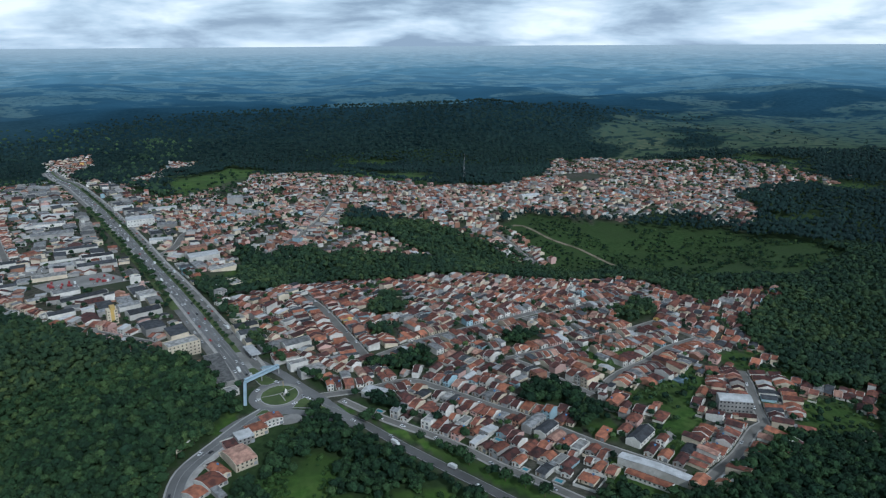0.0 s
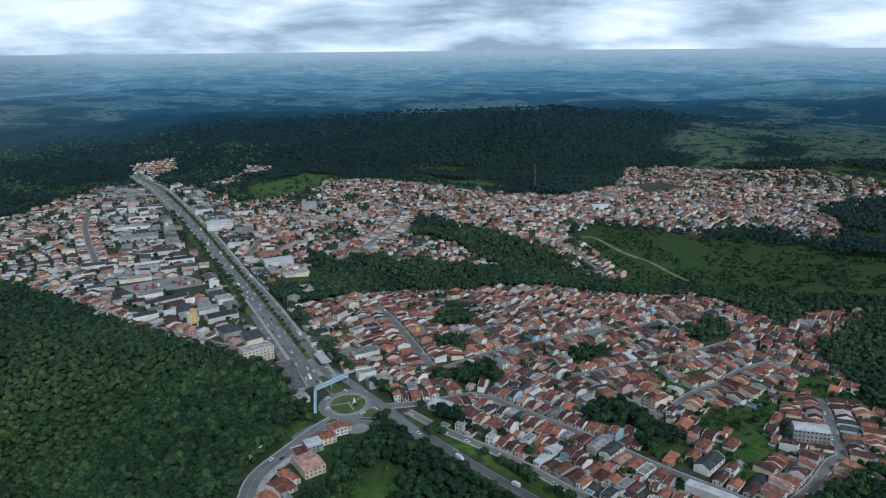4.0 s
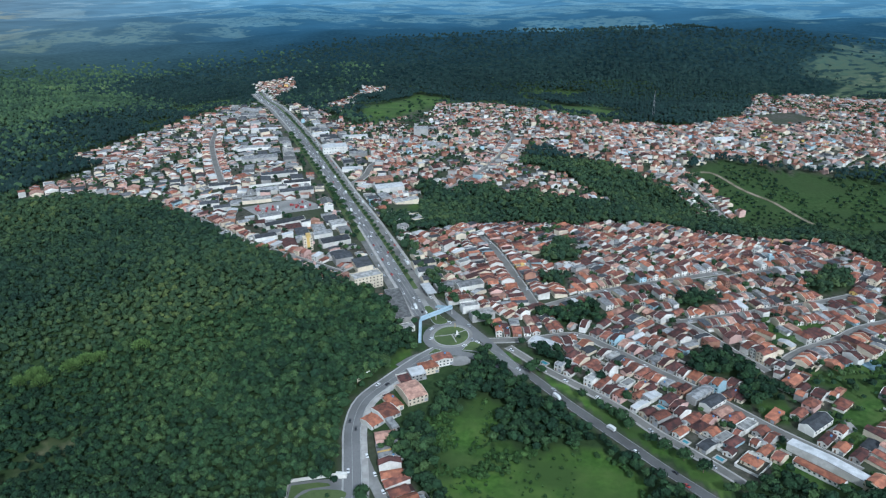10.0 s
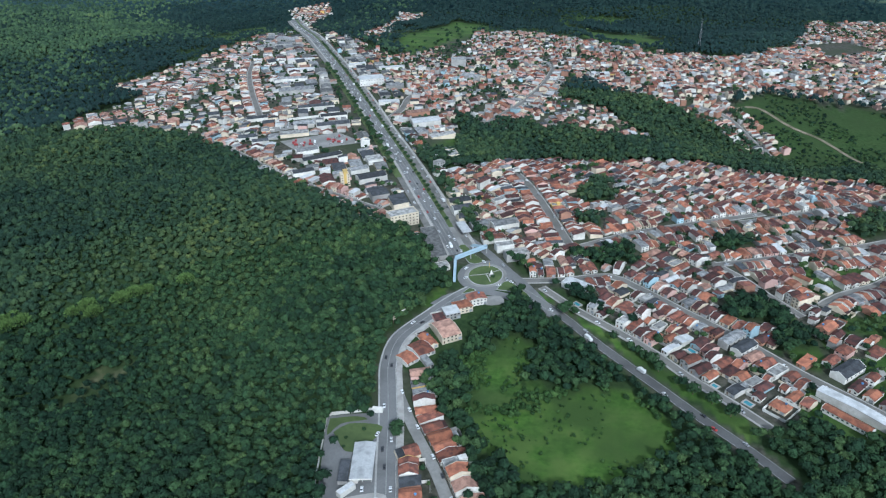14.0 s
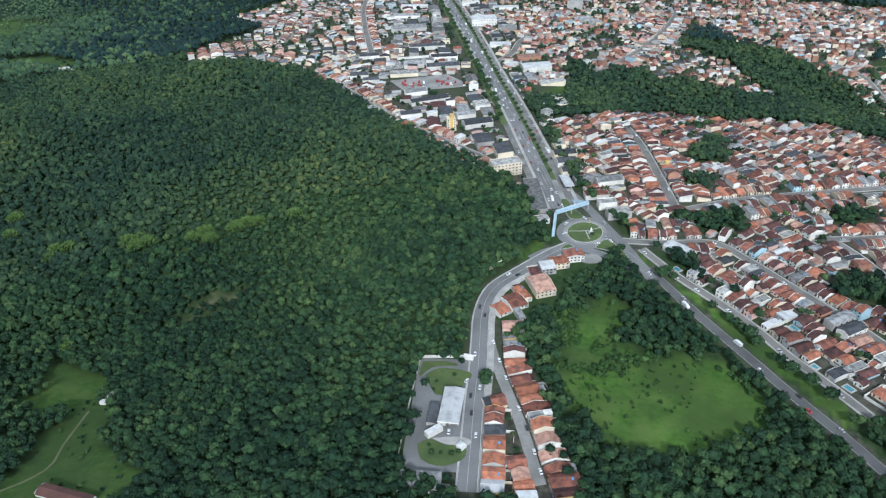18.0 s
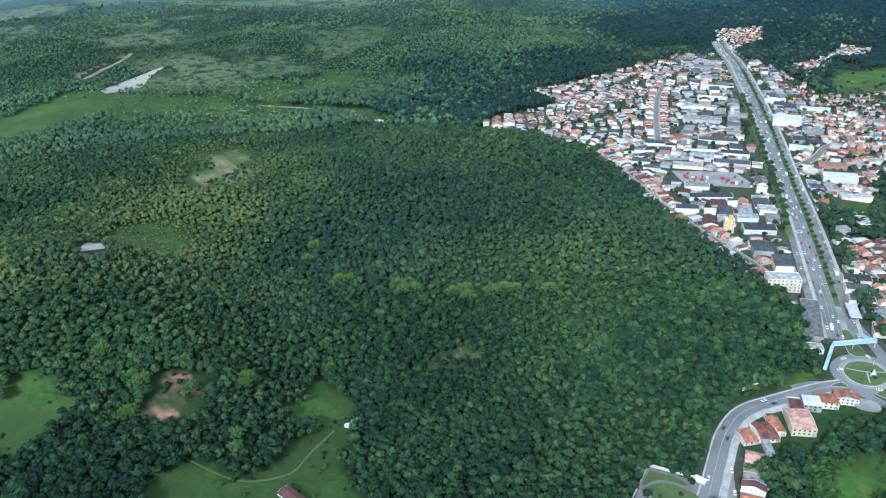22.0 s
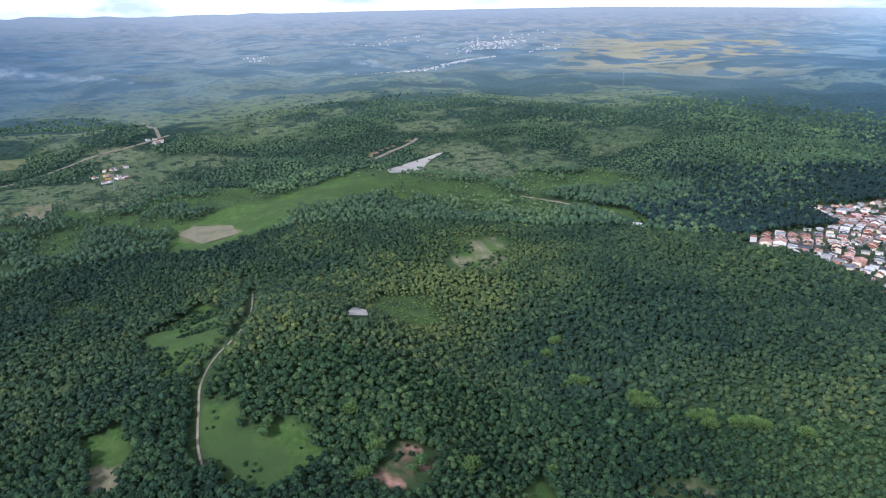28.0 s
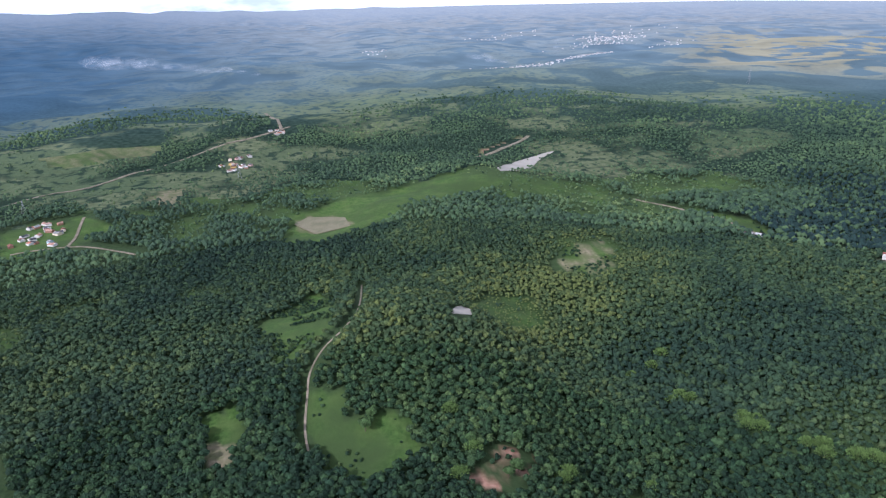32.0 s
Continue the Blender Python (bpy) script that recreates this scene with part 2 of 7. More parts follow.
def ground_material():
    """Earth, scrub and grass: the zones are attributes of the sheet, their edges are broken up by noise."""
    m, nodes, links, p = shader("ground_cover", 0.95, 0.0, 0.15)
    coord = nodes.new("ShaderNodeTexCoord")
    v = coord.outputs["Object"]
    zone = nodes.new("ShaderNodeAttribute")
    zone.attribute_name = "zone"
    parts = nodes.new("ShaderNodeSeparateColor")
    links.new(zone.outputs["Color"], parts.inputs[0])
    fine, raw = noise_fac(nodes, links, v, 0.22, 0.32, 0.70, 8.0)
    tuft, _ = noise_fac(nodes, links, v, 0.06, 0.42, 0.62, 6.0)
    wide, _ = noise_fac(nodes, links, v, 0.018, 0.38, 0.64, 5.0)
    scrub = mix_colour(nodes, links, fine, (0.018, 0.038, 0.013), (0.044, 0.074, 0.026))
    scrub = mix_colour(nodes, links, wide, scrub, (0.034, 0.056, 0.020))
    grass = mix_colour(nodes, links, fine, (0.034, 0.088, 0.012), (0.092, 0.175, 0.028))
    grass = mix_colour(nodes, links, tuft, grass, (0.104, 0.160, 0.036))
    grass = mix_colour(nodes, links, wide, grass, (0.046, 0.082, 0.020))
    town = mix_colour(nodes, links, fine, (0.032, 0.034, 0.024), (0.125, 0.112, 0.092))
    town = mix_colour(nodes, links, wide, town, (0.05, 0.062, 0.034))
    red = mix_colour(nodes, links, fine, (0.25, 0.125, 0.085), (0.37, 0.225, 0.16))
    tan = mix_colour(nodes, links, fine, (0.15, 0.13, 0.075), (0.27, 0.225, 0.15))
    tan = mix_colour(nodes, links, tuft, tan, (0.12, 0.125, 0.06))
    soil = mix_colour(nodes, links, zone.outputs["Alpha"], tan, red)
    c = mix_colour(nodes, links, parts.outputs[0], scrub, grass)
    c = mix_colour(nodes, links, parts.outputs[1], c, town)
    c = mix_colour(nodes, links, parts.outputs[2], c, soil)
    links.new(c, p.inputs["Base Color"])
    b = nodes.new("ShaderNodeBump")
    b.inputs["Strength"].default_value, b.inputs["Distance"].default_value = 0.6, 1.0
    links.new(raw, b.inputs["Height"])
    links.new(b.outputs["Normal"], p.inputs["Normal"])
    return m


def distance_material():
    """The far country up to the skyline: a backdrop of woods and pastures, with haze painted on as a glow that grows
    with distance.
    """
    m, nodes, links, p = shader("far_country", 1.0, 0.0, 0.0)

    def math_node(kind, a, b):
        n = nodes.new("ShaderNodeMath")
        n.operation = kind
        for sock, value in zip(n.inputs, (a, b)):
            if isinstance(value, bpy.types.NodeSocket):
                links.new(value, sock)
            else:
                sock.default_value = value
        return n.outputs[0]

    def ranged(value, low, high, to_low=0.0, to_high=1.0):
        n = nodes.new("ShaderNodeMapRange")
        for key, number in (("From Min", low), ("From Max", high), ("To Min", to_low), ("To Max", to_high)):
            n.inputs[key].default_value = number
        links.new(value, n.inputs["Value"])
        return n.outputs["Result"]

    coord = nodes.new("ShaderNodeTexCoord")
    here = coord.outputs["Object"]
    country = nodes.new("ShaderNodeAttribute")
    country.attribute_name = "country"
    split = nodes.new("ShaderNodeSeparateXYZ")
    links.new(country.outputs["Vector"], split.inputs[0])
    level = nodes.new("ShaderNodeCombineXYZ")
    links.new(split.outputs[0], level.inputs[0])
    links.new(split.outputs[1], level.inputs[1])
    v = level.outputs[0]
    length = nodes.new("ShaderNodeVectorMath")
    length.operation = "LENGTH"
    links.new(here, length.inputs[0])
    haze_run = ranged(length.outputs["Value"], 1900, 4900)

    _, torn = noise_fac(nodes, links, v, 1 / 140, 0, 1, 8.0)
    pasture = ranged(math_node("ADD", split.outputs[2], math_node("MULTIPLY", math_node("SUBTRACT", torn, 0.5), 0.75)), -0.03, 0.05)
    bend = nodes.new("ShaderNodeTexNoise")
    bend.inputs["Scale"].default_value, bend.inputs["Detail"].default_value = 1 / 160, 5.0
    links.new(v, bend.inputs["Vector"])
    warp = nodes.new("ShaderNodeVectorMath")
    warp.operation = "MULTIPLY_ADD"
    links.new(bend.outputs["Color"], warp.inputs[0])
    warp.inputs[1].default_value = (150, 150, 0)
    links.new(v, warp.inputs[2])
    plots = nodes.new("ShaderNodeTexVoronoi")
    plots.inputs["Scale"].default_value = 1 / 190
    links.new(warp.outputs["Vector"], plots.inputs["Vector"])
    edges = nodes.new("ShaderNodeTexVoronoi")
    edges.feature = "DISTANCE_TO_EDGE"
    edges.inputs["Scale"].default_value = 1 / 190
    links.new(warp.outputs["Vector"], edges.inputs["Vector"])
    tone = nodes.new("ShaderNodeSeparateColor")
    links.new(plots.outputs["Color"], tone.inputs[0])
    bush, _ = noise_fac(nodes, links, v, 1 / 34, 0.60, 0.53, 5.0)      # hedges and single trees in the pastures
    hedge = math_node("MAXIMUM", ranged(edges.outputs["Distance"], 0.0, 0.05), ranged(torn, 0.42, 0.52))
    meadow = math_node("MULTIPLY", math_node("MULTIPLY", pasture, hedge), math_node("MAXIMUM", bush, ranged(haze_run, 0.45, 0.8)))
    crowns, raw = noise_fac(nodes, links, v, 1 / 17, 0.34, 0.66, 6.0)
    stands, _ = noise_fac(nodes, links, v, 1 / 260, 0.34, 0.66, 5.0)

    wood = mix_colour(nodes, links, crowns, (0.010, 0.022, 0.016), (0.034, 0.055, 0.036))
    wood = mix_colour(nodes, links, math_node("MULTIPLY", stands, 0.5), wood, (0.038, 0.058, 0.034))
    field = mix_colour(nodes, links, tone.outputs[1], (0.075, 0.108, 0.060), (0.17, 0.18, 0.105))
    field = mix_colour(nodes, links, crowns, field, (0.075, 0.10, 0.05))
    links.new(mix_colour(nodes, links, meadow, wood, field), p.inputs["Base Color"])
    bump = nodes.new("ShaderNodeBump")
    bump.inputs["Strength"].default_value, bump.inputs["Distance"].default_value = 0.8, 6.0
    links.new(raw, bump.inputs["Height"])
    links.new(bump.outputs["Normal"], p.inputs["Normal"])

    def haze_colours(first, *others):
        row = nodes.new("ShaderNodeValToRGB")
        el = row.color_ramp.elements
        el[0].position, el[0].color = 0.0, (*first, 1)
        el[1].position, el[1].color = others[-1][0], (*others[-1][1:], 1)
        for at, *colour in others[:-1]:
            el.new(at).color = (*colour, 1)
        links.new(haze_run, row.inputs["Fac"])
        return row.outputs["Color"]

    # Haze is put into these emission colours, dark blue near and pale far off.
    east_wood = haze_colours((0.010, 0.034, 0.062), (0.25, 0.020, 0.062, 0.110), (0.4, 0.034, 0.100, 0.17), (0.6, 0.075, 0.19, 0.30), (0.78, 0.17, 0.34, 0.46), (0.9, 0.34, 0.50, 0.60), (1.0, 0.56, 0.68, 0.75))
    east_field = haze_colours((0.034, 0.085, 0.075), (0.25, 0.055, 0.125, 0.15), (0.4, 0.085, 0.18, 0.24), (0.6, 0.14, 0.28, 0.37), (0.78, 0.25, 0.43, 0.54), (0.9, 0.40, 0.56, 0.65), (1.0, 0.58, 0.70, 0.77))
    west_wood = haze_colours((0.046, 0.086, 0.074), (0.25, 0.078, 0.130, 0.128), (0.45, 0.115, 0.175, 0.195), (0.7, 0.14, 0.21, 0.255), (0.9, 0.20, 0.265, 0.31), (1.0, 0.30, 0.355, 0.40))
    west_field = haze_colours((0.120, 0.170, 0.095), (0.25, 0.16, 0.21, 0.14), (0.45, 0.165, 0.22, 0.205), (0.7, 0.205, 0.265, 0.285), (0.9, 0.27, 0.31, 0.325), (1.0, 0.31, 0.365, 0.405))
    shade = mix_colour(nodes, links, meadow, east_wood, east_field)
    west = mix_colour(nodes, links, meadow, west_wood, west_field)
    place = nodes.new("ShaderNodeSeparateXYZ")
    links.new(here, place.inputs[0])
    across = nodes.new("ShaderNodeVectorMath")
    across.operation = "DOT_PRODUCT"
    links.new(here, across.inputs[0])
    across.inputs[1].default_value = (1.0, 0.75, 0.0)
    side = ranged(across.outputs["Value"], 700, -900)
    # Golden sunlight on far fields, painted into the glow colour.
    dry = nodes.new("ShaderNodeAttribute")
    dry.attribute_name = "dry"
    west = mix_colour(nodes, links, math_node("MULTIPLY", dry.outputs["Fac"], pasture), west, (0.32, 0.31, 0.22))
    # Dark blue painted into the glow: country shaded as under rain.
    rain_shade = math_node("MULTIPLY", math_node("MULTIPLY", ranged(place.outputs["Y"], 250, -1000), ranged(haze_run, 0.05, 0.4)), ranged(haze_run, 0.8, 1.0, 0.9, 0.4))
    west = mix_colour(nodes, links, rain_shade, west, (0.050, 0.108, 0.175))
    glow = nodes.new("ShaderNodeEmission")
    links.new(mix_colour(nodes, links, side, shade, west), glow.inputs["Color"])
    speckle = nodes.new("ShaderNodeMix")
    links.new(ranged(haze_run, 0.10, 0.5), speckle.inputs[0])
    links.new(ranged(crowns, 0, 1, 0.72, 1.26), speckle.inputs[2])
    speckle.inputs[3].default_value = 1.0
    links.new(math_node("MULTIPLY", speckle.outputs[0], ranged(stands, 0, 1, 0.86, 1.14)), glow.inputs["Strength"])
    # Share of painted haze glow over the lit surface, rising with distance.
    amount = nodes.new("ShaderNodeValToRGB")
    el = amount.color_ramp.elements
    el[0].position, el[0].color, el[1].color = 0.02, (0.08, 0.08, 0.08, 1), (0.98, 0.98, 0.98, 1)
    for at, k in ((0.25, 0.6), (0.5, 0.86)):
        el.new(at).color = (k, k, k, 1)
    links.new(haze_run, amount.inputs["Fac"])
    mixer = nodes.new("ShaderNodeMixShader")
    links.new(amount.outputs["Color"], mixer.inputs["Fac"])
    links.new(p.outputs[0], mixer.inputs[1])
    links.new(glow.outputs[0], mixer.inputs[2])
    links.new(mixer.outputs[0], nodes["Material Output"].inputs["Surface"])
    return m


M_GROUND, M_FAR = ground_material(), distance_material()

# ---- the lie of the land ----
# centre x, y, height, spread along, spread across, turn in degrees
HILLS=((-425,312,-48,105,105,0),(-640,300,-30,140,95,0),(-45,385,-9,70,55,0),
(-180,880,-20,50,110,70),(40,1000,-16,55,110,60),(270,1010,-42,170,110,20),(430,560,-16,120,150,0),
(-880,390,14,150,90,20),(-520,100,14,130,90,0),(-960,640,8,230,80,-30),(-720,60,38,110,100,0),(-1250,900,-30,260,200,-30),(-1300,300,18,260,200,0),
(-740,780,18,70,60,0),(-1050,1500,-25,150,400,30),(-300,1900,-40,900,200,10),(350,1900,-30,400,180,0),
(150,2600,44,330,240,-8),(-420,2560,26,360,230,8),(-980,2450,34,330,260,25),(900,3050,34,420,230,-15),(1500,2900,36,300,260,-25))
def smooth(a,b,x):
    s=np.clip((x-a)/(b-a),0,1); return s*s*(3-2*s)
def lattice(x, y, cell, seed):
    """Smooth noise from 0 to 1 on a square lattice."""
    x, y = np.asarray(x, float) / cell, np.asarray(y, float) / cell
    i, j = np.floor(x).astype(np.int64), np.floor(y).astype(np.int64)
    u, v = x - i, y - j
    u, v = u * u * (3 - 2 * u), v * v * (3 - 2 * v)

    def value(a, b):
        h = (a * 374761393 + b * 668265263 + seed * 974634777) & 0xFFFFFFFF
        h = ((h ^ (h >> 13)) * 1274126177) & 0xFFFFFFFF
        return ((h ^ (h >> 16)) & 0xFFFF) / 65535.0
    return (value(i, j) * (1 - u) + value(i + 1, j) * u) * (1 - v) + (value(i, j + 1) * (1 - u) + value(i + 1, j + 1) * u) * v


EDGE_X, EDGE_Y = (-900, -830, -600, -350, -230, -178, -172), (700, 735, 770, 645, 580, 470, 150)


def height(x,y):
    x=np.asarray(x,float);y=np.asarray(y,float)
    z=9.0+0*x
    for cx,cy,h,a,b,turn in HILLS:
        c,s=np.cos(np.radians(turn)),np.sin(np.radians(turn))
        u,v=(c*(x-cx)+s*(y-cy))/a,(-s*(x-cx)+c*(y-cy))/b
        z=z+h*np.exp(-0.5*(u*u+v*v))
    inland=smooth(15,130,np.minimum(np.interp(x,EDGE_X,EDGE_Y)-y,-165-x))     # folds of the wooded hills
    z=z+inland*((lattice(x,y,170,61)-0.5)*22+(lattice(x,y,75,62)-0.5)*8)
    r=np.hypot(x,y);az=np.degrees(np.arctan2(-x,y))
    s=np.clip((r-2200)/2750,0,0.999)
    far=2200+(r-2200)/(1-s**1.5)
    top=(np.interp(az,(-30,29,40,58,75,90,97,110),(262,256,262,312,332,342,358,392))-15)/0.885+4
    z=z+np.where(r>2200,(top-4)*(1-r/np.maximum(far,1.0))*0.885,0)
    return z


def far_reach(r):
    """The distance that a place of the far country stands for: the last kilometres hold the land up to the skyline."""
    s = np.clip((r - 2200) / 2750, 0, 0.999)
    return np.where(r > 2200, 2200 + (r - 2200) / (1 - s ** 1.5), r)


def land(x, y):
    """Height of the ground; the far country rolls."""
    r = np.hypot(x, y)
    k = np.maximum(far_reach(r), 1.0) / np.maximum(r, 1.0)
    u, v = x * k, y * k
    hills = (lattice(u, v, 1100, 3) - 0.5) * 80 + (lattice(u, v, 420, 5) - 0.5) * 44 + (lattice(u, v, 170, 6) - 0.5) * 14
    return height(x, y) + smooth(1620, 2400, r) * hills / k


def pasture(x, y):
    """How open the far country is, above 0 pasture and below 0 woods: a wooded belt behind the town, open valleys to the east and west."""
    r, az = np.hypot(x, y), np.degrees(np.arctan2(-x, y))
    k = np.maximum(far_reach(r), 1.0) / np.maximum(r, 1.0)
    u, v = x * k, y * k
    f = lattice(u, v, 950, 71) * 0.24 + lattice(u, v, 360, 72) * 0.38 + lattice(u, v, 150, 73) * 0.38
    belt = smooth(-15, -8, az) * (1 - smooth(42, 60, az)) * (1 - smooth(3000, 3700, r * k))
    valley = (1 - smooth(-16, -9, az)) * (1 - smooth(2700, 3300, r))
    return f - (0.53 + 0.35 * belt - 0.10 * valley - 0.07 * smooth(44, 56, az) - 0.01 * smooth(62, 92, az))


def land_at(x, y):
    return float(land(np.array([float(x)]), np.array([float(y)]))[0])


AVENUE = [(-164, 554), (-213, 634), (-356, 860), (-565, 1176), (-704, 1381), (-909, 1692), (-1019, 1853)]
LOWER = [(-136, 498), (-145, 484), (-160, 451), (-172, 420), (-169, 390), (-158, 360), (-147, 332), (-136, 301), (-124, 269), (-111, 234)]
DIAG = [(-117, 521), (-88, 501), (-59, 480), (-30, 454), (-6, 434), (18, 413), (45, 387), (69, 365), (93, 341)]
BYPASS = [(-172, 593), (-142, 566), (-114, 535), (-96, 516), (-64, 478)]
SIDE = [(-156, 368), (-134, 336), (-118, 315), (-100, 291), (-85, 268), (-76, 255)]
E_STREET = [(-81, 516), (-50, 491), (-26, 476), (-4, 462), (17, 446), (36, 428), (51, 416), (71, 399), (86, 385)]
F_STREET = [(-99, 522), (-63, 533), (-29, 548), (-5, 535), (36, 505), (72, 479), (110, 447), (141, 425), (157, 413)]
G_STREET = [(-70, 597), (-94, 648), (-127, 716), (-156, 766)]
H_STREET = [(-64, 592), (-16, 635), (46, 676), (105, 714)]
I_STREET = [(54, 589), (97, 611), (142, 637), (183, 661), (216, 685)]
J_STREET = [(82, 686), (115, 706), (155, 734), (202, 767), (232, 797)]
L_STREET = [(54, 594), (76, 574), (95, 550), (119, 522)]
M_STREET = [(134, 543), (151, 564), (181, 589), (204, 615), (245, 645)]
K_STREET = [(258, 575), (255, 550), (243, 505), (239, 482), (228, 473), (201, 437), (180, 416), (168, 403)]
W_LANE = [(-601, 793), (-514, 751), (-429, 698), (-354, 663), (-281, 633), (-235, 608)]
W_STREET = [(-570, 903), (-643, 1007), (-728, 1138), (-787, 1254)]
W_SLOPE = [(-733, 912), (-781, 1038), (-819, 1164)]
W_YARD = [(-601, 820), (-580, 887), (-546, 927), (-515, 1017)]
N_CROSS = [(-383, 914), (-374, 971), (-380, 1039), (-346, 1077)]
N_LONG = [(-473, 1055), (-430, 1153), (-354, 1166), (-274, 1162), (-195, 1256), (-99, 1274), (-16, 1332), (51, 1391)]
N_LINK = [(-240, 953), (-208, 1029), (-194, 1143), (-195, 1256)]
N_EAST = [(34, 1108), (82, 1084), (112, 1038), (139, 989)]
EAST_TOWN = [(-116, 553), (-189, 652), (-248, 749), (-212, 767), (-180, 824), (-131, 863), (-59, 850), (47, 878), (153, 861), (230, 883), (262, 782), (286, 740), (338, 792), (414, 802), (295, 684), (299, 589), (308, 547), (370, 555), (312, 456), (260, 467), (220, 441), (171, 394), (138, 388), (75, 391), (56, 410), (6, 465), (-37, 505), (-85, 533)]
NORTH_TOWN = [(-805, 1558), (-643, 1428), (-510, 1297), (-466, 1320), (-413, 1571), (-339, 1634), (-225, 1554), (-96, 1446), (7, 1378), (128, 1387), (213, 1531), (305, 2022), (442, 2034), (680, 1855), (750, 1581), (771, 1397), (524, 1300), (537, 1184), (482, 1094), (435, 1161), (351, 1193), (295, 1159), (203, 1172), (139, 1190), (86, 1116), (99, 1051), (31, 1071), (-30, 1118), (-154, 1174), (-161, 1085), (-89, 1057), (5, 944), (-64, 940), (-142, 949), (-224, 972), (-288, 973), (-273, 917), (-297, 813), (-440, 1018)]
WEST_TOWN = [(-1019, 1853), (-883, 1570), (-961, 1598), (-935, 1319), (-927, 1108), (-958, 1040), (-837, 977), (-832, 844), (-783, 729), (-691, 761), (-597, 787), (-509, 741), (-431, 689), (-356, 654), (-295, 637), (-251, 605), (-224, 579), (-166, 520), (-157, 532), (-232, 637), (-344, 807), (-465, 993), (-721, 1394)]
TIP = [(-1091, 1949), (-992, 2033), (-928, 1911), (-895, 1710)]
FAR_ROW = [(-653, 1464), (-732, 1927), (-645, 1938), (-660, 1697), (-577, 1417)]
MEADOW = [(-104, 342), (-96, 354), (-71, 361), (-56, 372), (-42, 391), (-30, 406), (-11, 403), (12, 390), (27, 370), (21, 337), (3, 319), (-37, 304), (-75, 312), (-95, 328)]
MEADOW_EDGE = [(-121, 411), (-85, 440), (-64, 425), (-69, 390), (-25, 408), (15, 393), (29, 362), (0, 316), (-46, 292), (-84, 322), (-99, 343)]
MEADOW_NORTH = [(-109, 404), (-96, 432), (-80, 438), (-67, 417), (-72, 398), (-83, 382), (-99, 378), (-106, 390)]
WOOD_A = [(-62, 576), (-38, 593), (-14, 605), (-10, 578), (-40, 560)]
WOOD_B = [(-68, 659), (-52, 673), (-45, 647), (-62, 639)]
WOOD_C = [(59, 528), (92, 547), (112, 533), (116, 516), (89, 501), (65, 508)]
WOOD_D = [(53, 637), (81, 653), (92, 637), (64, 612)]
WOOD_E = [(-82, 723), (-50, 765), (-38, 714), (-66, 694)]
WOOD_F = [(109, 517), (129, 500), (120, 467), (96, 471)]
WOOD_G = [(182, 711), (220, 752), (218, 698), (185, 673)]
HILLSIDE = [(95, 1106), (138, 1175), (202, 1160), (302, 1149), (428, 1113), (540, 999), (542, 930), (439, 841), (308, 839), (255, 986), (166, 936), (122, 1028)]
KNOLL = [(-552, 1383), (-556, 1589), (-542, 1846), (-444, 1799), (-402, 1438), (-476, 1321)]
SLOPE = [(-293, 1928), (-134, 1647), (8, 1512), (-50, 1444), (-173, 1530)]
PITCH = [(230, 1528), (318, 1610), (351, 1483), (264, 1412)]
LAWN = [(-310, 863), (-269, 909), (-243, 846), (-276, 805)]
BIGFIELD = [(-1096, -56), (-1277, -36), (-1338, 50), (-1384, 165), (-1436, 279), (-1325, 381), (-1270, 310), (-1192, 156), (-1128, 108), (-1064, -1)]
PLOUGHED = [(-1238, -36), (-1269, -11), (-1229, 53), (-1169, 58), (-1170, 0)]
BARN_YARD = [(-378, 62), (-392, 82), (-389, 112), (-362, 131), (-372, 158), (-402, 205), (-404, 228), (-366, 219), (-350, 192), (-304, 172), (-290, 166), (-286, 120), (-290, 95), (-330, 60)]
PASTURE = [(-603, -23), (-601, 2), (-562, 8), (-558, 36), (-544, 67), (-512, 61), (-482, 40), (-474, 8), (-505, -20), (-559, -25)]
PADDOCK = [(-608, -126), (-610, -82), (-560, -82), (-552, -113)]
PADDOCK_SOIL = [(-560, -120), (-556, -88), (-522, -90), (-524, -112)]
SCRUB = [(-770, -82), (-887, -9), (-834, 18), (-695, 6), (-644, -49), (-677, -54)]
BALD = [(-886, 334), (-932, 342), (-948, 385), (-968, 418), (-936, 422), (-900, 402), (-858, 392), (-838, 350)]
RED_SOIL = [(-454, 101), (-498, 126), (-489, 164), (-464, 156), (-458, 133), (-443, 112)]
POND = [(-697, 132), (-748, 151), (-742, 166), (-712, 159)]
LAKE = [(-1455, 394), (-1572, 462), (-1625, 530), (-1650, 590), (-1592, 534), (-1454, 445), (-1400, 386)]
QUARRY = [(-1652, 393), (-1709, 421), (-1862, 594), (-1795, 542)]
TRACK = [(-888, 51), (-738, 36), (-688, 17), (-658, -8), (-630, -22), (-602, -26), (-560, -30), (-532, -28)]
GREEN_PATCH = [(-445, 206), (-470, 246), (-433, 260), (-404, 246), (-396, 216), (-410, 186)]
PATH = [(89, 1103), (125, 1123), (169, 1082), (212, 1054), (250, 997)]
FIELD_EAST = [(882, 2550), (1151, 2405), (1433, 2353), (1297, 2121), (912, 2268)]
FIELD_WEST = [(-2613, -106), (-2571, 128), (-2095, 138), (-2077, -62)]
FARM_STRIP = [(-1165, 647), (-1096, 685), (-1052, 722), (-924, 696), (-988, 659)]
STATION_YARD = [(-185, 323), (-152, 335), (-144, 314), (-120, 251), (-144, 238), (-148, 223)]
# Patch of sunlight put into the ground colour as tan soil and grass.
SUN_PATCH = [(-1988, -701), (-2161, -608), (-2206, -388), (-1931, -362), (-1840, -568)]
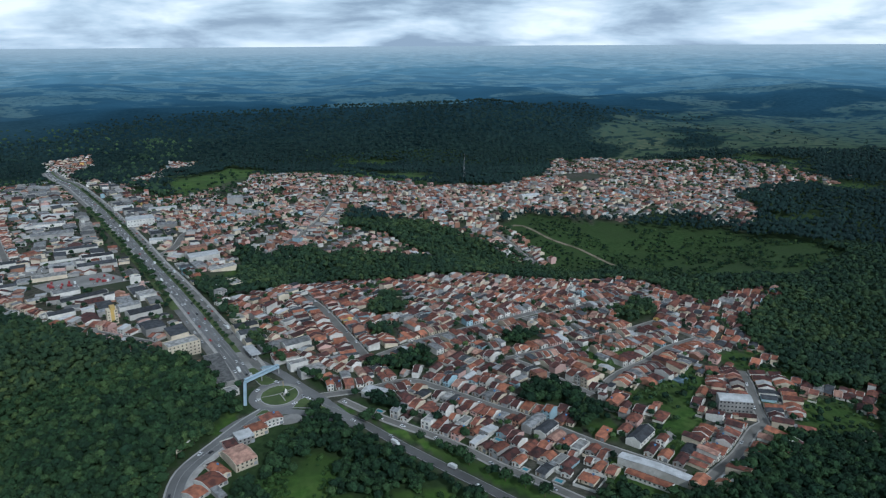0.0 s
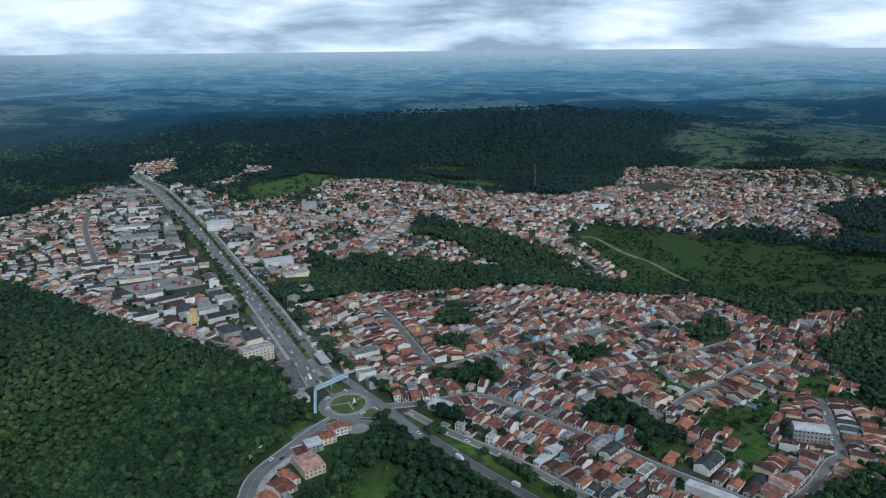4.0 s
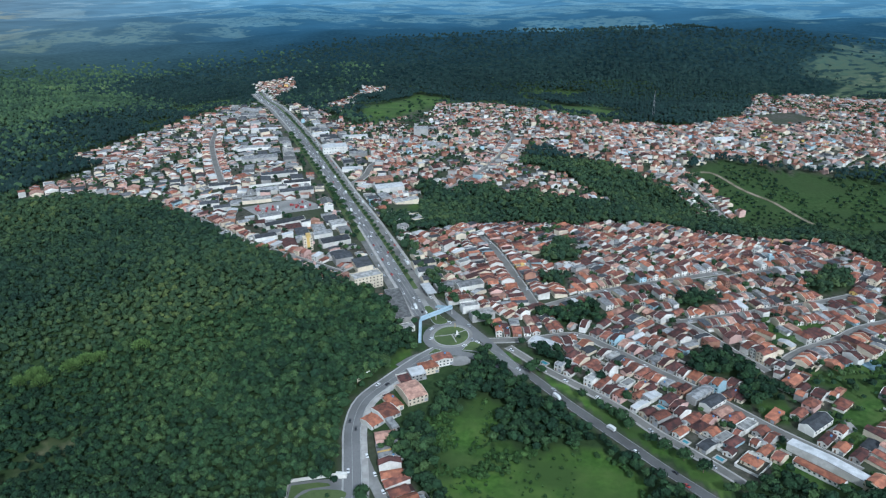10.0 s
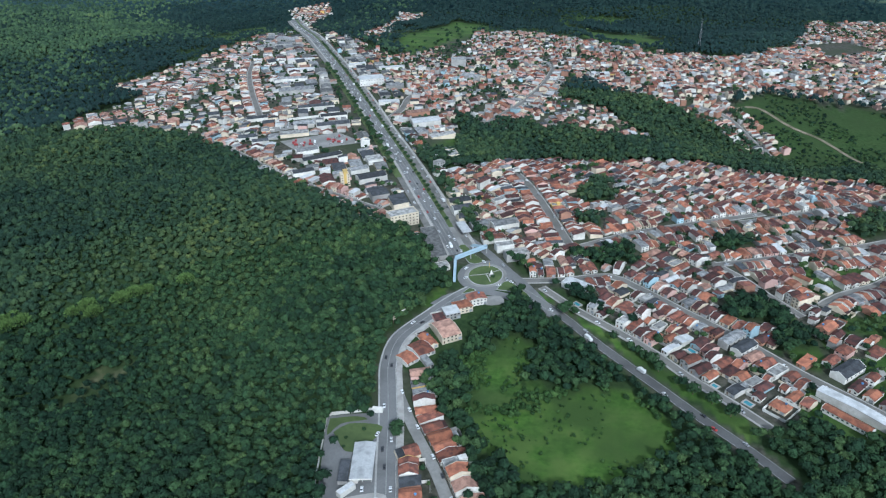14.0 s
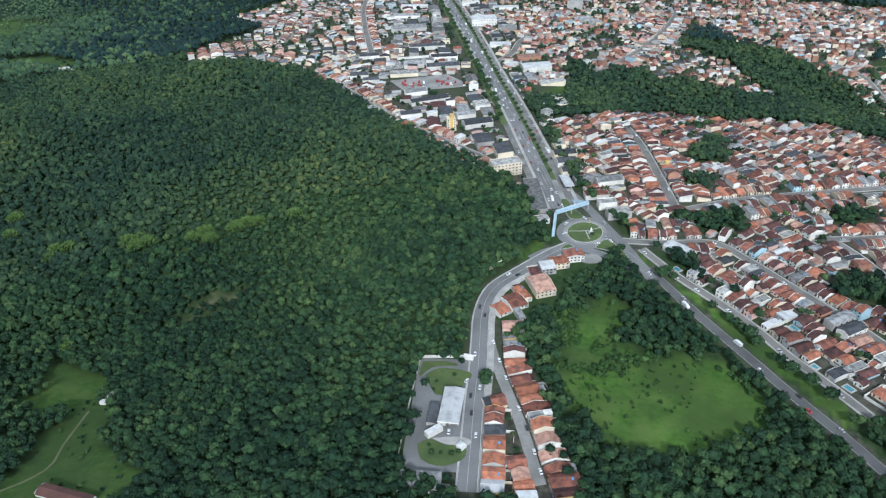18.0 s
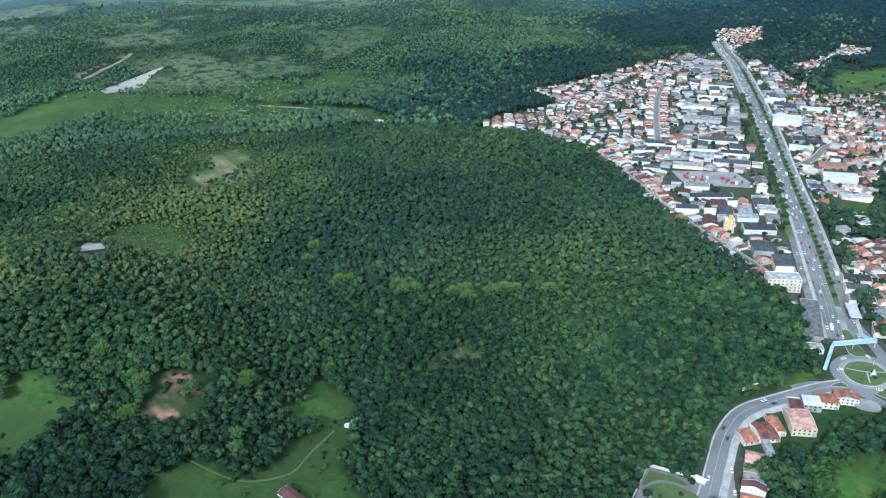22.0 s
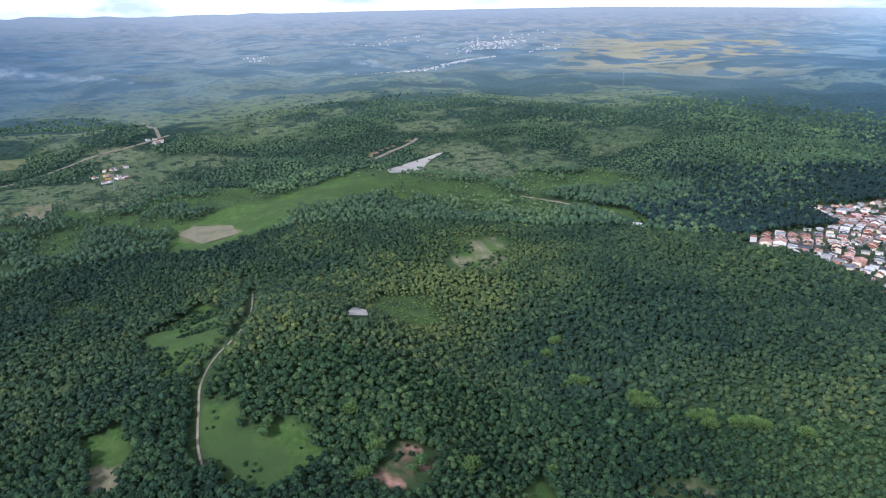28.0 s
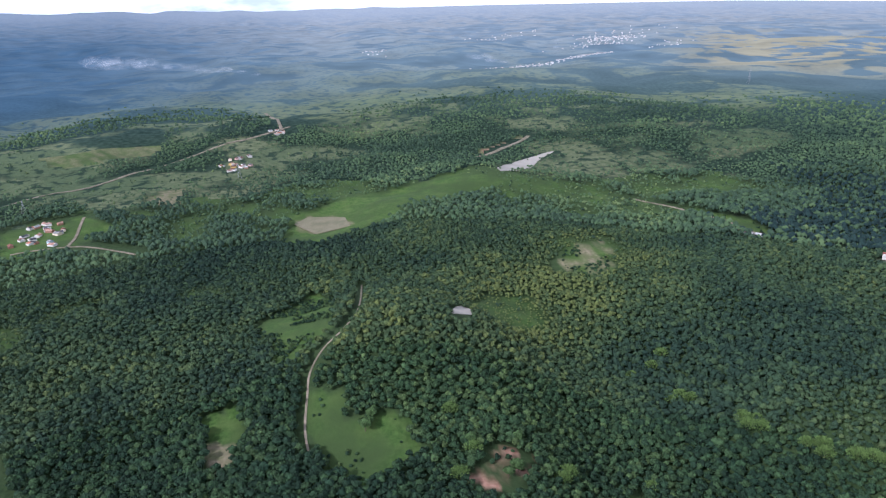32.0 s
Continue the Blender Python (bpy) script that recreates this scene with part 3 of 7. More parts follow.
EDGE_HAMLET = [(-1305, -534), (-1353, -494), (-1378, -414), (-1309, -351), (-1199, -397), (-1163, -486)]


def inside(poly, x, y):
    hit = np.zeros(np.shape(x), bool)
    for (x0, y0), (x1, y1) in zip(poly, poly[1:] + poly[:1]):
        cross = (y0 > y) != (y1 > y)
        if y1 != y0:
            hit ^= cross & (x < (x1 - x0) * (y - y0) / (y1 - y0) + x0)
    return hit


def off_line(line, x, y):
    """Distance to a run of points."""
    best = np.full(np.shape(x), 1e9)
    for (x0, y0), (x1, y1) in zip(line, line[1:]):
        dx, dy = x1 - x0, y1 - y0
        s = np.clip(((x - x0) * dx + (y - y0) * dy) / (dx * dx + dy * dy), 0, 1)
        best = np.minimum(best, np.hypot(x - x0 - s * dx, y - y0 - s * dy))
    return best


def beside(line, d):
    """The run of points moved d metres to its right."""
    out = []
    for n, (x, y) in enumerate(line):
        x0, y0 = line[max(n - 1, 0)]
        x1, y1 = line[min(n + 1, len(line) - 1)]
        k = math.hypot(x1 - x0, y1 - y0)
        out.append((x + (y1 - y0) / k * d, y - (x1 - x0) / k * d))
    return out


def smoothed(line, step=7.0):
    """A Catmull-Rom curve through the points."""
    pts = [line[0], *line, line[-1]]
    out = []
    for a, b, c, d in zip(pts, pts[1:], pts[2:], pts[3:]):
        n = max(2, int(math.hypot(c[0] - b[0], c[1] - b[1]) / step))
        for k in range(n):
            t = k / n
            out.append(tuple(0.5 * (2 * b[i] + (c[i] - a[i]) * t + (2 * a[i] - 5 * b[i] + 4 * c[i] - d[i]) * t * t + (3 * b[i] - a[i] - 3 * c[i] + d[i]) * t ** 3) for i in (0, 1)))
    out.append(tuple(line[-1]))
    return out


BANK = [tuple(p) for p in beside(DIAG, -6)[1:8]] + [tuple(p) for p in beside(E_STREET, 4.5)[::-1]]
WOODS = [WOOD_A, WOOD_B, WOOD_C, WOOD_D, WOOD_E, WOOD_F, WOOD_G]
TOWN = [EAST_TOWN, NORTH_TOWN, WEST_TOWN, TIP, FAR_ROW]
MEADOWS = [(MEADOW, 1.0), (MEADOW_NORTH, 0.7), (MEADOW_EDGE, 0.45), (BANK, 0.9), (HILLSIDE, 0.15), (KNOLL, 0.8), (SLOPE, 0.7), (PITCH, 0.9), (LAWN, 0.8), (BIGFIELD, 0.6), (BARN_YARD, 0.45), (PASTURE, 0.45),
           (PADDOCK, 0.48), (BALD, 0.6), (SCRUB, 0.55), (GREEN_PATCH, 0.7), (FARM_STRIP, 0.7), (FIELD_EAST, 0.8), (FIELD_WEST, 0.8), (EDGE_HAMLET, 0.6), (SUN_PATCH, 0.5)]
GRASS = [poly for poly, amount in MEADOWS]
SLIP = [(-442, 322), (-410, 369), (-388, 375), (-384, 330)]
BEND = [(-170, 462), (-161, 496), (-151, 491), (-162, 458)]
MEADOWS.append((BEND, 0.9))
CLAY = [(-1444, -317), (-1517, -308), (-1558, -246), (-1403, -259)]
BARE = [(SLIP, 0.42), (PLOUGHED, 0.9), (PADDOCK_SOIL, 0.9), (RED_SOIL, 1.0), (QUARRY, 0.9), (CLAY, 0.8), (BALD, 0.85), (SUN_PATCH, 0.5)]
OLD_STREETS = [(E_STREET, 4.5), (F_STREET, 5), (G_STREET, 5.5), (H_STREET, 5), (I_STREET, 4.5), (J_STREET, 4.5), (L_STREET, 4.5), (M_STREET, 4.5), (K_STREET, 5)]
WEST_STREETS = [(W_LANE, 4.5), (W_STREET, 5), (W_SLOPE, 4.5), (W_YARD, 5)]
NORTH_STREETS = [(N_CROSS, 6), (N_LONG, 5), (N_LINK, 5), (N_EAST, 4.5)]
STREETS = [(AVENUE, 20), (LOWER, 6.2), (DIAG, 6.5), (SIDE, 3.4), (BYPASS, 6)] + OLD_STREETS + WEST_STREETS + NORTH_STREETS
SOUTH_ROW = [(-158, 378), (-147, 385), (-112, 340), (-84, 300), (-58, 262), (-48, 240), (-100, 225), (-112, 262), (-128, 310), (-142, 350)]
CENTRE = (-131, 523)


def openness(x, y):
    """Where the country is open pasture: more of it to the west and far off."""
    r = np.hypot(x, y)
    az = np.degrees(np.arctan2(-x, y))
    f = lattice(x, y, 190, 31) * 0.5 + lattice(x, y, 75, 32) * 0.32 + lattice(x, y, 30, 33) * 0.18
    for cx, cy, k, size in ((-890, 360, 0.32, 95), (-760, 30, 0.13, 150), (-420, 338, 0.2, 26), (-1000, 480, 0.12, 130), (-620, 200, 0.08, 90)):
        f = f + k * np.exp(-((x - cx) ** 2 + (y - cy) ** 2) / (2 * size * size))
    limit = 0.80 - 0.17 * smooth(1000, 2100, r) - 0.20 * smooth(40, 75, az) * smooth(1050, 1500, r)
    return smooth(-0.09, 0.09, f - limit)


def patchwork(x, y):
    """Where small pastures and copses take the place of closed forest: far off, and sooner in the west."""
    r, az = np.hypot(x, y), np.degrees(np.arctan2(-x, y))
    return r > np.interp(az, (30, 48, 70), (2050, 1750, 1480)) + 160 * (lattice(x, y, 120, 75) - 0.5)


def zones(x, y):
    wx = x + (lattice(x, y, 22, 11) - 0.5) * 14 + (lattice(x, y, 7, 12) - 0.5) * 6
    wy = y + (lattice(x, y, 22, 13) - 0.5) * 14 + (lattice(x, y, 7, 14) - 0.5) * 6
    town = np.zeros(np.shape(x), bool)
    for poly in TOWN + [SOUTH_ROW, STATION_YARD]:
        town |= inside(poly, wx, wy)
    for poly in WOODS:
        town &= ~inside(poly, wx, wy)
    garden = inside(EAST_TOWN, wx, wy) & (x > 105) & (y < 620) & (lattice(x, y, 26, 23) > 0.40)
    town &= ~garden
    for line, half in STREETS:
        if line is DIAG or line is E_STREET:
            half -= 3
        town |= off_line(line, x, y) < half + 3
    town &= ~inside(BANK, x, y)
    grass, soil = np.zeros(np.shape(x)), np.zeros(np.shape(x))
    grass = np.maximum(grass, 0.55 * garden)
    for poly, amount in MEADOWS:
        grass = np.maximum(grass, amount * inside(poly, wx, wy))
    for poly, amount in BARE:
        worn = smooth(0.3, 0.6, lattice(x, y, 16, 15) * 0.6 + lattice(x, y, 6, 16) * 0.4) if poly in (BALD, SUN_PATCH, SLIP, RED_SOIL) else 1.0
        soil = np.maximum(soil, amount * worn * inside(poly, wx, wy))
    return grass, town, soil


def mesh_from(name, verts, faces, mats=(), smooth_shade=False, mat_index=None):
    """A mesh from arrays of places and of faces that all have the same number of corners."""
    me = bpy.data.meshes.new(name)
    verts, faces = np.asarray(verts, np.float32), np.asarray(faces, np.int32)
    n, k = faces.shape
    me.vertices.add(len(verts))
    me.vertices.foreach_set("co", verts.ravel())
    me.loops.add(n * k)
    me.loops.foreach_set("vertex_index", faces.ravel())
    me.polygons.add(n)
    me.polygons.foreach_set("loop_start", np.arange(0, n * k, k, dtype=np.int32))
    for m in mats:
        me.materials.append(m)
    if mat_index is not None:
        me.polygons.foreach_set("material_index", np.asarray(mat_index, np.int32))
    me.polygons.foreach_set("use_smooth", np.full(n, smooth_shade))
    me.update(calc_edges=True)
    return me


def build_ground():
    az = np.radians(np.concatenate([np.arange(-42, 122, 0.45), np.arange(122, 318, 4.0)]))
    r = 60 * 1.016 ** np.arange(0, 282)
    r = np.concatenate([r[r < 2040], np.arange(2060, 4940, 20.0), [4940.0]])
    A, R = np.meshgrid(az, r)
    x, y = -np.sin(A) * R, np.cos(A) * R
    z = land(x, y)
    na, nr = len(az), len(r)
    k = np.arange(na * nr).reshape(nr, na)
    nxt = np.roll(k, -1, axis=1)
    quads = np.stack([k[:-1], nxt[:-1], nxt[1:], k[1:]], -1).reshape(-1, 4)[:, ::-1][:, ::-1]
    verts = np.stack([x, y, z], -1).reshape(-1, 3)
    px, py = x.ravel(), y.ravel()
    grass, town, soil = zones(px, py)
    wild = (grass == 0) & (soil == 0) & ~town & patchwork(px, py)
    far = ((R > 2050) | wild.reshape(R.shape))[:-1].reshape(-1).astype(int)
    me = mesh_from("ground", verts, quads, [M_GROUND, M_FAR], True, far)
    rough = 0.15 + 0.5 * lattice(px, py, 14, 17)
    grass = np.maximum(grass, rough * openness(px, py) * ~town)
    red = inside(RED_SOIL, px + 0.0, py) | (np.hypot(px + 470, py - 133) < 60) | inside(QUARRY, px, py)
    col = np.stack([grass, town, soil, red], -1).astype(np.float32)
    k = (far_reach(R) / R).ravel()
    attr = me.attributes.new("country", "FLOAT_VECTOR", "POINT")
    attr.data.foreach_set("vector", np.stack([px * k, py * k, pasture(px, py)], -1).astype(np.float32).ravel())
    far_r, az_r = k * R.ravel(), np.degrees(np.arctan2(-px, py))
    # Where far fields are coloured golden, as if the sun struck them.
    sun_band = smooth(3500, 4400, far_r) * (1 - smooth(7500, 9500, far_r)) * smooth(42, 46, az_r) * (1 - smooth(56, 64, az_r))
    attr = me.attributes.new("dry", "FLOAT", "POINT")
    attr.data.foreach_set("value", sun_band.astype(np.float32))
    attr = me.attributes.new("zone", "FLOAT_COLOR", "POINT")
    attr.data.foreach_set("color", col.ravel())
    tagged(new("ground", me), "rolling green country with clearings, reaching the skyline", "ground", kind="structure")
    # the small round of ground under the camera
    ring = [(-math.sin(a) * 62, math.cos(a) * 62) for a in np.radians(np.arange(0, 360, 10))]
    rv = np.array([(0, 0, land_at(0, 0))] + [(a, b, land_at(a, b) - 0.4) for a, b in ring])
    rf = [(0, 1 + n, 1 + (n + 1) % 36) for n in range(36)]
    tagged(new("ground_south", mesh_from("ground_south", rv, rf, [M_GROUND])), "green ground below the rising viewpoint", "ground", kind="structure")


build_ground()


# ---- roads ----
FAR_ROADS = [[(-1500, -600), (-1605, -527), (-1635, -467), (-1805, -380), (-1925, -234), (-1991, -137), (-2100, -40)], [(-2630, -125), (-2325, -82), (-2065, -62)],
             [(-1376, -415), (-1290, -405), (-1205, -399)], [(-1190, -480), (-1205, -399), (-1180, -330), (-1130, -280)], [(-1640, 380), (-1694, 460), (-1840, 587)]]


def ribbon(name, line, width, up, mat, label, step=7.0, deep=1.2, kind="structure", curve=True):
    """A strip of road with thickness that follows the land."""
    line = smoothed(line, step) if curve else line
    left, right = beside(line, -width / 2), beside(line, width / 2)
    verts, faces = [], []
    for (ax, ay), (bx, by) in zip(left, right):
        za, zb = land_at(ax, ay) + up, land_at(bx, by) + up
        verts += [(ax, ay, za - deep), (ax, ay, za), (bx, by, zb), (bx, by, zb - deep)]
    for n in range(len(line) - 1):
        a, b = 4 * n, 4 * n + 4
        faces += [(a, b, b + 1, a + 1), (a + 1, b + 1, b + 2, a + 2), (a + 2, b + 2, b + 3, a + 3)]
    ob = new(name, mesh_from(name, verts, [f[::-1] for f in faces], [mat]))
    return tagged(ob, label, "road", kind=kind)


def disc(name, centre, rx, ry, up, mat, label, inner=0.0, deep=1.0, turn=0.0, n=48, category="ground"):
    """A flat round or ring with an edge, laid on the land."""
    verts, faces = [], []
    c, s = math.cos(turn), math.sin(turn)
    for k in range(n):
        a = 2 * math.pi * k / n
        for f, dz in ((inner, 0), (1, 0), (1, -deep)):
            px, py = rx * f * math.cos(a), ry * f * math.sin(a)
            x, y = centre[0] + c * px - s * py, centre[1] + s * px + c * py
            verts.append((x, y, land_at(x, y) + up + dz))
    for k in range(n):
        a, b = 3 * k, 3 * ((k + 1) % n)
        faces += [(a, a + 1, b + 1, b), (a + 1, a + 2, b + 2, b + 1)]
    return tagged(new(name, mesh_from(name, verts, faces, [mat])), label, category, kind="structure")


AVENUE_OUT = smoothed(AVENUE, 20)[3:]
ribbon("road_avenue", beside(AVENUE, -1.5), 13.5, 0.55, M_ASPHALT, "straight grey asphalt avenue with four lanes", 20)
ribbon("road_avenue_side", beside(AVENUE, 13.6), 7.4, 0.5, M_LOT, "worn grey side road along the avenue", 20)
ribbon("median", beside(AVENUE_OUT, 7.6), 4.6, 0.7, M_LAWN, "grassy planted strip between avenue and side road", 20, curve=False)
ribbon("pavement_median", beside(smoothed(AVENUE, 20)[:4], 7.6), 4.8, 0.52, M_WORN, "worn paved strip beside the avenue", 20, curve=False)
ribbon("pavement_avenue", beside(AVENUE, -9.7), 2.8, 0.62, M_PAVE, "pale concrete pavement along the avenue", 20)
ribbon("parking_avenue", beside(smoothed(AVENUE, 20)[:11], -14.2), 6.2, 0.5, M_LOT, "worn parking strip along the avenue", 20, curve=False)
ribbon("parking_avenue_north", beside(smoothed(AVENUE, 20)[38:], -14.2), 6.2, 0.5, M_LOT, "worn parking strip along the avenue", 20, curve=False)
ribbon("pavement_avenue_side", beside(AVENUE, 18.9), 3.2, 0.66, M_PAVE, "concrete pavement of the side road", 20)
ribbon("kerb_divider", beside(AVENUE, -1.5), 0.7, 0.75, M_WORN, "pale concrete divider along the avenue", 20)
ribbon("verge_avenue", beside(smoothed(AVENUE, 20)[10:39], -15), 7.8, 0.55, M_LAWN, "grassy verge with trees along the avenue", 20, curve=False)
for name, off in (("line_avenue_west", -7.9), ("line_avenue_lane_west", -5.0), ("line_avenue_lane_east", 2.0), ("line_avenue_east", 4.9)):
    ribbon(name, beside(AVENUE, off), 0.22, 0.57, M_LINE, "faded white line along the avenue", 20, deep=0.01)
ribbon("road_lower", LOWER, 10.5, 0.45, M_ASPHALT, "curving two-lane asphalt road between forest and houses")
ribbon("kerb_lower_west", beside(LOWER, 6.0), 1.2, 0.6, M_KERB, "pale kerb on the forest side of the road")
ribbon("kerb_lower_east", beside(LOWER, -5.7), 0.6, 0.6, M_KERB, "pale kerb on the houses' side of the road")
ribbon("pavement_lower", beside(LOWER[1:], -8.2), 4.2, 0.58, M_PAVE, "worn concrete pavement beside the lower road")
ribbon("road_link", [(-160, 468), (-150, 485), (-132, 495), (-114, 497), (-92, 490), (-71, 474)], 7.5, 0.44, M_ASPHALT, "asphalt slip road below the roundabout", 5)
ribbon("road_bypass", BYPASS, 8.5, 0.46, M_ASPHALT, "asphalt road past the roundabout island")
ribbon("road_diagonal", DIAG, 7.6, 0.45, M_TARMAC, "two-lane asphalt road running past the meadow")
ribbon("line_diagonal_east", beside(DIAG, -3.5), 0.25, 0.47, M_LINE, "white edge line", deep=0.01)
ribbon("line_diagonal_west", beside(DIAG, 3.5), 0.25, 0.47, M_LINE, "white edge line", deep=0.01)
ribbon("line_lower", LOWER, 0.3, 0.47, M_LINE, "faded centre line", deep=0.01)
ribbon("street_side", SIDE, 7, 0.40, M_WORN, "narrow worn street between two rows of houses")
for name, line, width in (("street_terrace", E_STREET, 6), ("street_main", F_STREET, 7), ("street_cross", G_STREET, 8), ("street_upper", H_STREET, 7), ("street_middle", I_STREET, 6.5),
                          ("street_ridge", J_STREET, 6.5), ("street_short", L_STREET, 6), ("street_court", M_STREET, 6), ("street_south", K_STREET, 7),
                          ("street_forest_edge", W_LANE, 6), ("street_west", W_STREET, 8), ("street_west_slope", W_SLOPE, 6), ("street_yard", W_YARD, 7),
                          ("street_north_cross", N_CROSS, 9), ("street_north", N_LONG, 7), ("street_north_link", N_LINK, 7), ("street_north_east", N_EAST, 6)):
    ribbon("pavement_" + name, line, width + 2, 0.32, M_PAVE, "pale concrete pavements of a town street", 10)
    ribbon(name, line, width - 1, 0.45, M_COBBLE, "grey town street between rows of houses", 10)
ribbon("track", TRACK, 2.1, 0.4, M_SOIL, "pale dirt track winding through woods")
ribbon("path", PATH, 5, 0.6, M_SOIL, "pale bare dirt path down a grassy slope")
ribbon("track_meadow", [(100, 1095), (120, 1050), (150, 990)], 2.5, 0.5, M_SOIL, "narrow dirt path over grass")
ribbon("road_far_west", FAR_ROADS[0], 9, 1.2, M_SOIL, "far dirt road across open country", 30)
ribbon("track_far_west", FAR_ROADS[1], 9, 2.0, M_SOIL, "far pale dirt track", 30)
ribbon("track_hamlet", FAR_ROADS[2], 5, 0.8, M_SOIL, "pale dirt road between plots", 20)
ribbon("track_hamlet_edge", FAR_ROADS[3], 4, 0.8, M_SOIL, "pale dirt road below plots", 20)
ribbon("track_quarry", FAR_ROADS[4], 11, 1.0, M_SOIL, "pale quarry road by a reservoir", 30)
ribbon("track_farm", [(-1230, 600), (-1158, 643), (-1113, 651), (-1045, 675), (-939, 677)], 6, 0.8, M_SOIL, "pale farm road along a ridge", 20)
ribbon("track_barn", [(-412, 100), (-382, 112), (-361, 126), (-355, 155), (-370, 178), (-392, 213)], 1.6, 0.3, surface("grassy_track", (0.13, 0.14, 0.07), (0.09, 0.11, 0.045), vary=0.0), "faint dirt track over grass to a barn")
disc("road_roundabout", CENTRE, 24, 26, 0.48, M_ASPHALT, "asphalt ring road of the roundabout", inner=0.5)
disc("apron_island", CENTRE, 18.2, 20, 0.505, M_WORN, "paler worn ring beside the island", inner=0.82)
disc("kerb_island", CENTRE, 15.2, 17, 0.62, M_KERB, "pale kerb round the roundabout island", inner=0.9)
disc("island", CENTRE, 14.4, 16.2, 0.7, M_LAWN, "round grassy traffic island crossed by paths")
ribbon("path_island", [(-144, 519), (-131, 525), (-121, 535)], 1.0, 0.76, M_PAVE, "concrete path across the island", 4, 0.3)
ribbon("path_island_cross", [(-131, 525), (-124, 513)], 1.0, 0.765, M_PAVE, "concrete path across the island", 4, 0.3)


def plot(name, poly, up, mat, label, category="ground", curve=True, deep=1.0):
    """A flat patch with an edge, laid on the land."""
    loop = smoothed(poly + poly[:1], 4)[:-1] if curve else poly
    bm = bmesh.new()
    rim = [bm.verts.new((x, y, land_at(x, y) + up)) for x, y in loop]
    low = [bm.verts.new((x, y, land_at(x, y) + up - deep)) for x, y in loop]
    bm.faces.new(rim)
    for n in range(len(rim)):
        bm.faces.new((rim[n], low[n], low[(n + 1) % len(rim)], rim[(n + 1) % len(rim)]))
    bmesh.ops.recalc_face_normals(bm, faces=bm.faces)
    bmesh.ops.triangulate(bm, faces=[f for f in bm.faces if len(f.verts) > 4])
    me = bpy.data.meshes.new(name)
    bm.to_mesh(me)
    bm.free()
    me.materials.append(mat)
    return tagged(new(name, me), label, category, kind="structure")


def widened(poly, by):
    cx, cy = sum(p[0] for p in poly) / len(poly), sum(p[1] for p in poly) / len(poly)
    return [(x + (x - cx) / math.hypot(x - cx, y - cy) * by, y + (y - cy) / math.hypot(x - cx, y - cy) * by) for x, y in poly]


for poly in ([(-168, 569), (-164, 573), (-149, 556), (-139, 547), (-150, 541)], [(-116, 503), (-110, 518), (-88, 499), (-103, 503)], [(-142, 490), (-139, 499), (-133, 497)]):
    plot("kerb_splitter", widened(poly, 0.7), 0.6, M_KERB, "pale concrete kerb round a traffic island")
plot("splitter_north", [(-168, 569), (-164, 573), (-149, 556), (-139, 547), (-150, 541)], 0.66, M_LAWN, "grassy traffic island with pale kerb")
plot("splitter_east", [(-116, 503), (-110, 518), (-88, 499), (-103, 503)], 0.66, M_LAWN, "grassy traffic island with pale kerb")
plot("splitter_south", [(-142, 490), (-139, 499), (-133, 497)], 0.66, M_LAWN, "grassy traffic island with pale kerb")
plot("forecourt", [(-122, 491), (-111, 494), (-106, 485), (-119, 479)], 0.5, M_WORN, "paved forecourt below the roundabout")
plot("court", [(180, 569), (194, 587), (206, 554), (197, 543)], 0.5, surface("blue_court", (0.20, 0.30, 0.36), (0.13, 0.19, 0.24), vary=0.0), "worn blue sports court", "court", False)
plot("schoolyard", [(145, 452), (162, 470), (166, 459), (149, 441)], 0.45, M_PAVE, "pale concrete yard", "ground", False)
plot("square", [(221, 558), (262, 566), (252, 541), (223, 538)], 0.4, M_WORN, "grey paved square", "ground", False)
plot("station_yard", [(-187, 325), (-172, 331), (-152, 337), (-144, 312), (-131, 278), (-118, 246), (-146, 234), (-154, 238), (-170, 280)], 0.42, M_ASPHALT, "asphalt yard of a filling station", "ground", False)
plot("lawn_station_north", [(-176, 311), (-170, 321), (-151, 325), (-147, 320), (-151, 305), (-161, 297)], 0.66, M_LAWN, "clipped lawn with pale kerb")
plot("lawn_station_south", [(-152, 254), (-147, 261), (-138, 260), (-126, 263), (-122, 257), (-126, 249), (-134, 244), (-145, 245)], 0.66, M_LAWN, "clipped lawn with round shrubs")
plot("lawn_station_wall", [(-184, 323), (-168, 329), (-160, 328), (-175, 320), (-179, 308)], 0.68, M_LAWN, "strip of lawn along a white wall")
plot("pavement_station", [(-146, 262), (-130, 270), (-123, 268), (-128, 262), (-140, 261)], 0.5, M_PAVE, "concrete apron by a kiosk")
for name, poly in (("yard_avenue", [(-480, 800), (-420, 850), (-370, 820), (-440, 770)]), ("yard_stalls", [(-540, 850), (-480, 905), (-455, 885), (-515, 830)])):
    plot(name, poly, 0.5, M_WORN, "wide worn vehicle yard", "ground", False)
plot("pond", POND, 0.6, M_WATER, "small pale clay-coloured pond in the woods", "water")
plot("ploughed_field", PLOUGHED, 0.35, surface("tilled_earth", (0.19, 0.17, 0.105), (0.13, 0.125, 0.07), grain=0.3, patch=0.05, vary=0.0), "pale tilled plot in a green field", "field", False)
plot("lake", LAKE, 0.9, surface("muddy_water", (0.38, 0.35, 0.30), (0.29, 0.27, 0.23), grain=0.05, patch=0.02, rough=0.8, vary=0.0, bump=0.02, spec=0.1), "long pale muddy reservoir", "water", deep=3)


# ---- houses ----
rng = random.Random(7)
X0, Y0, CELLS = -1150, 190, (2050, 1900)
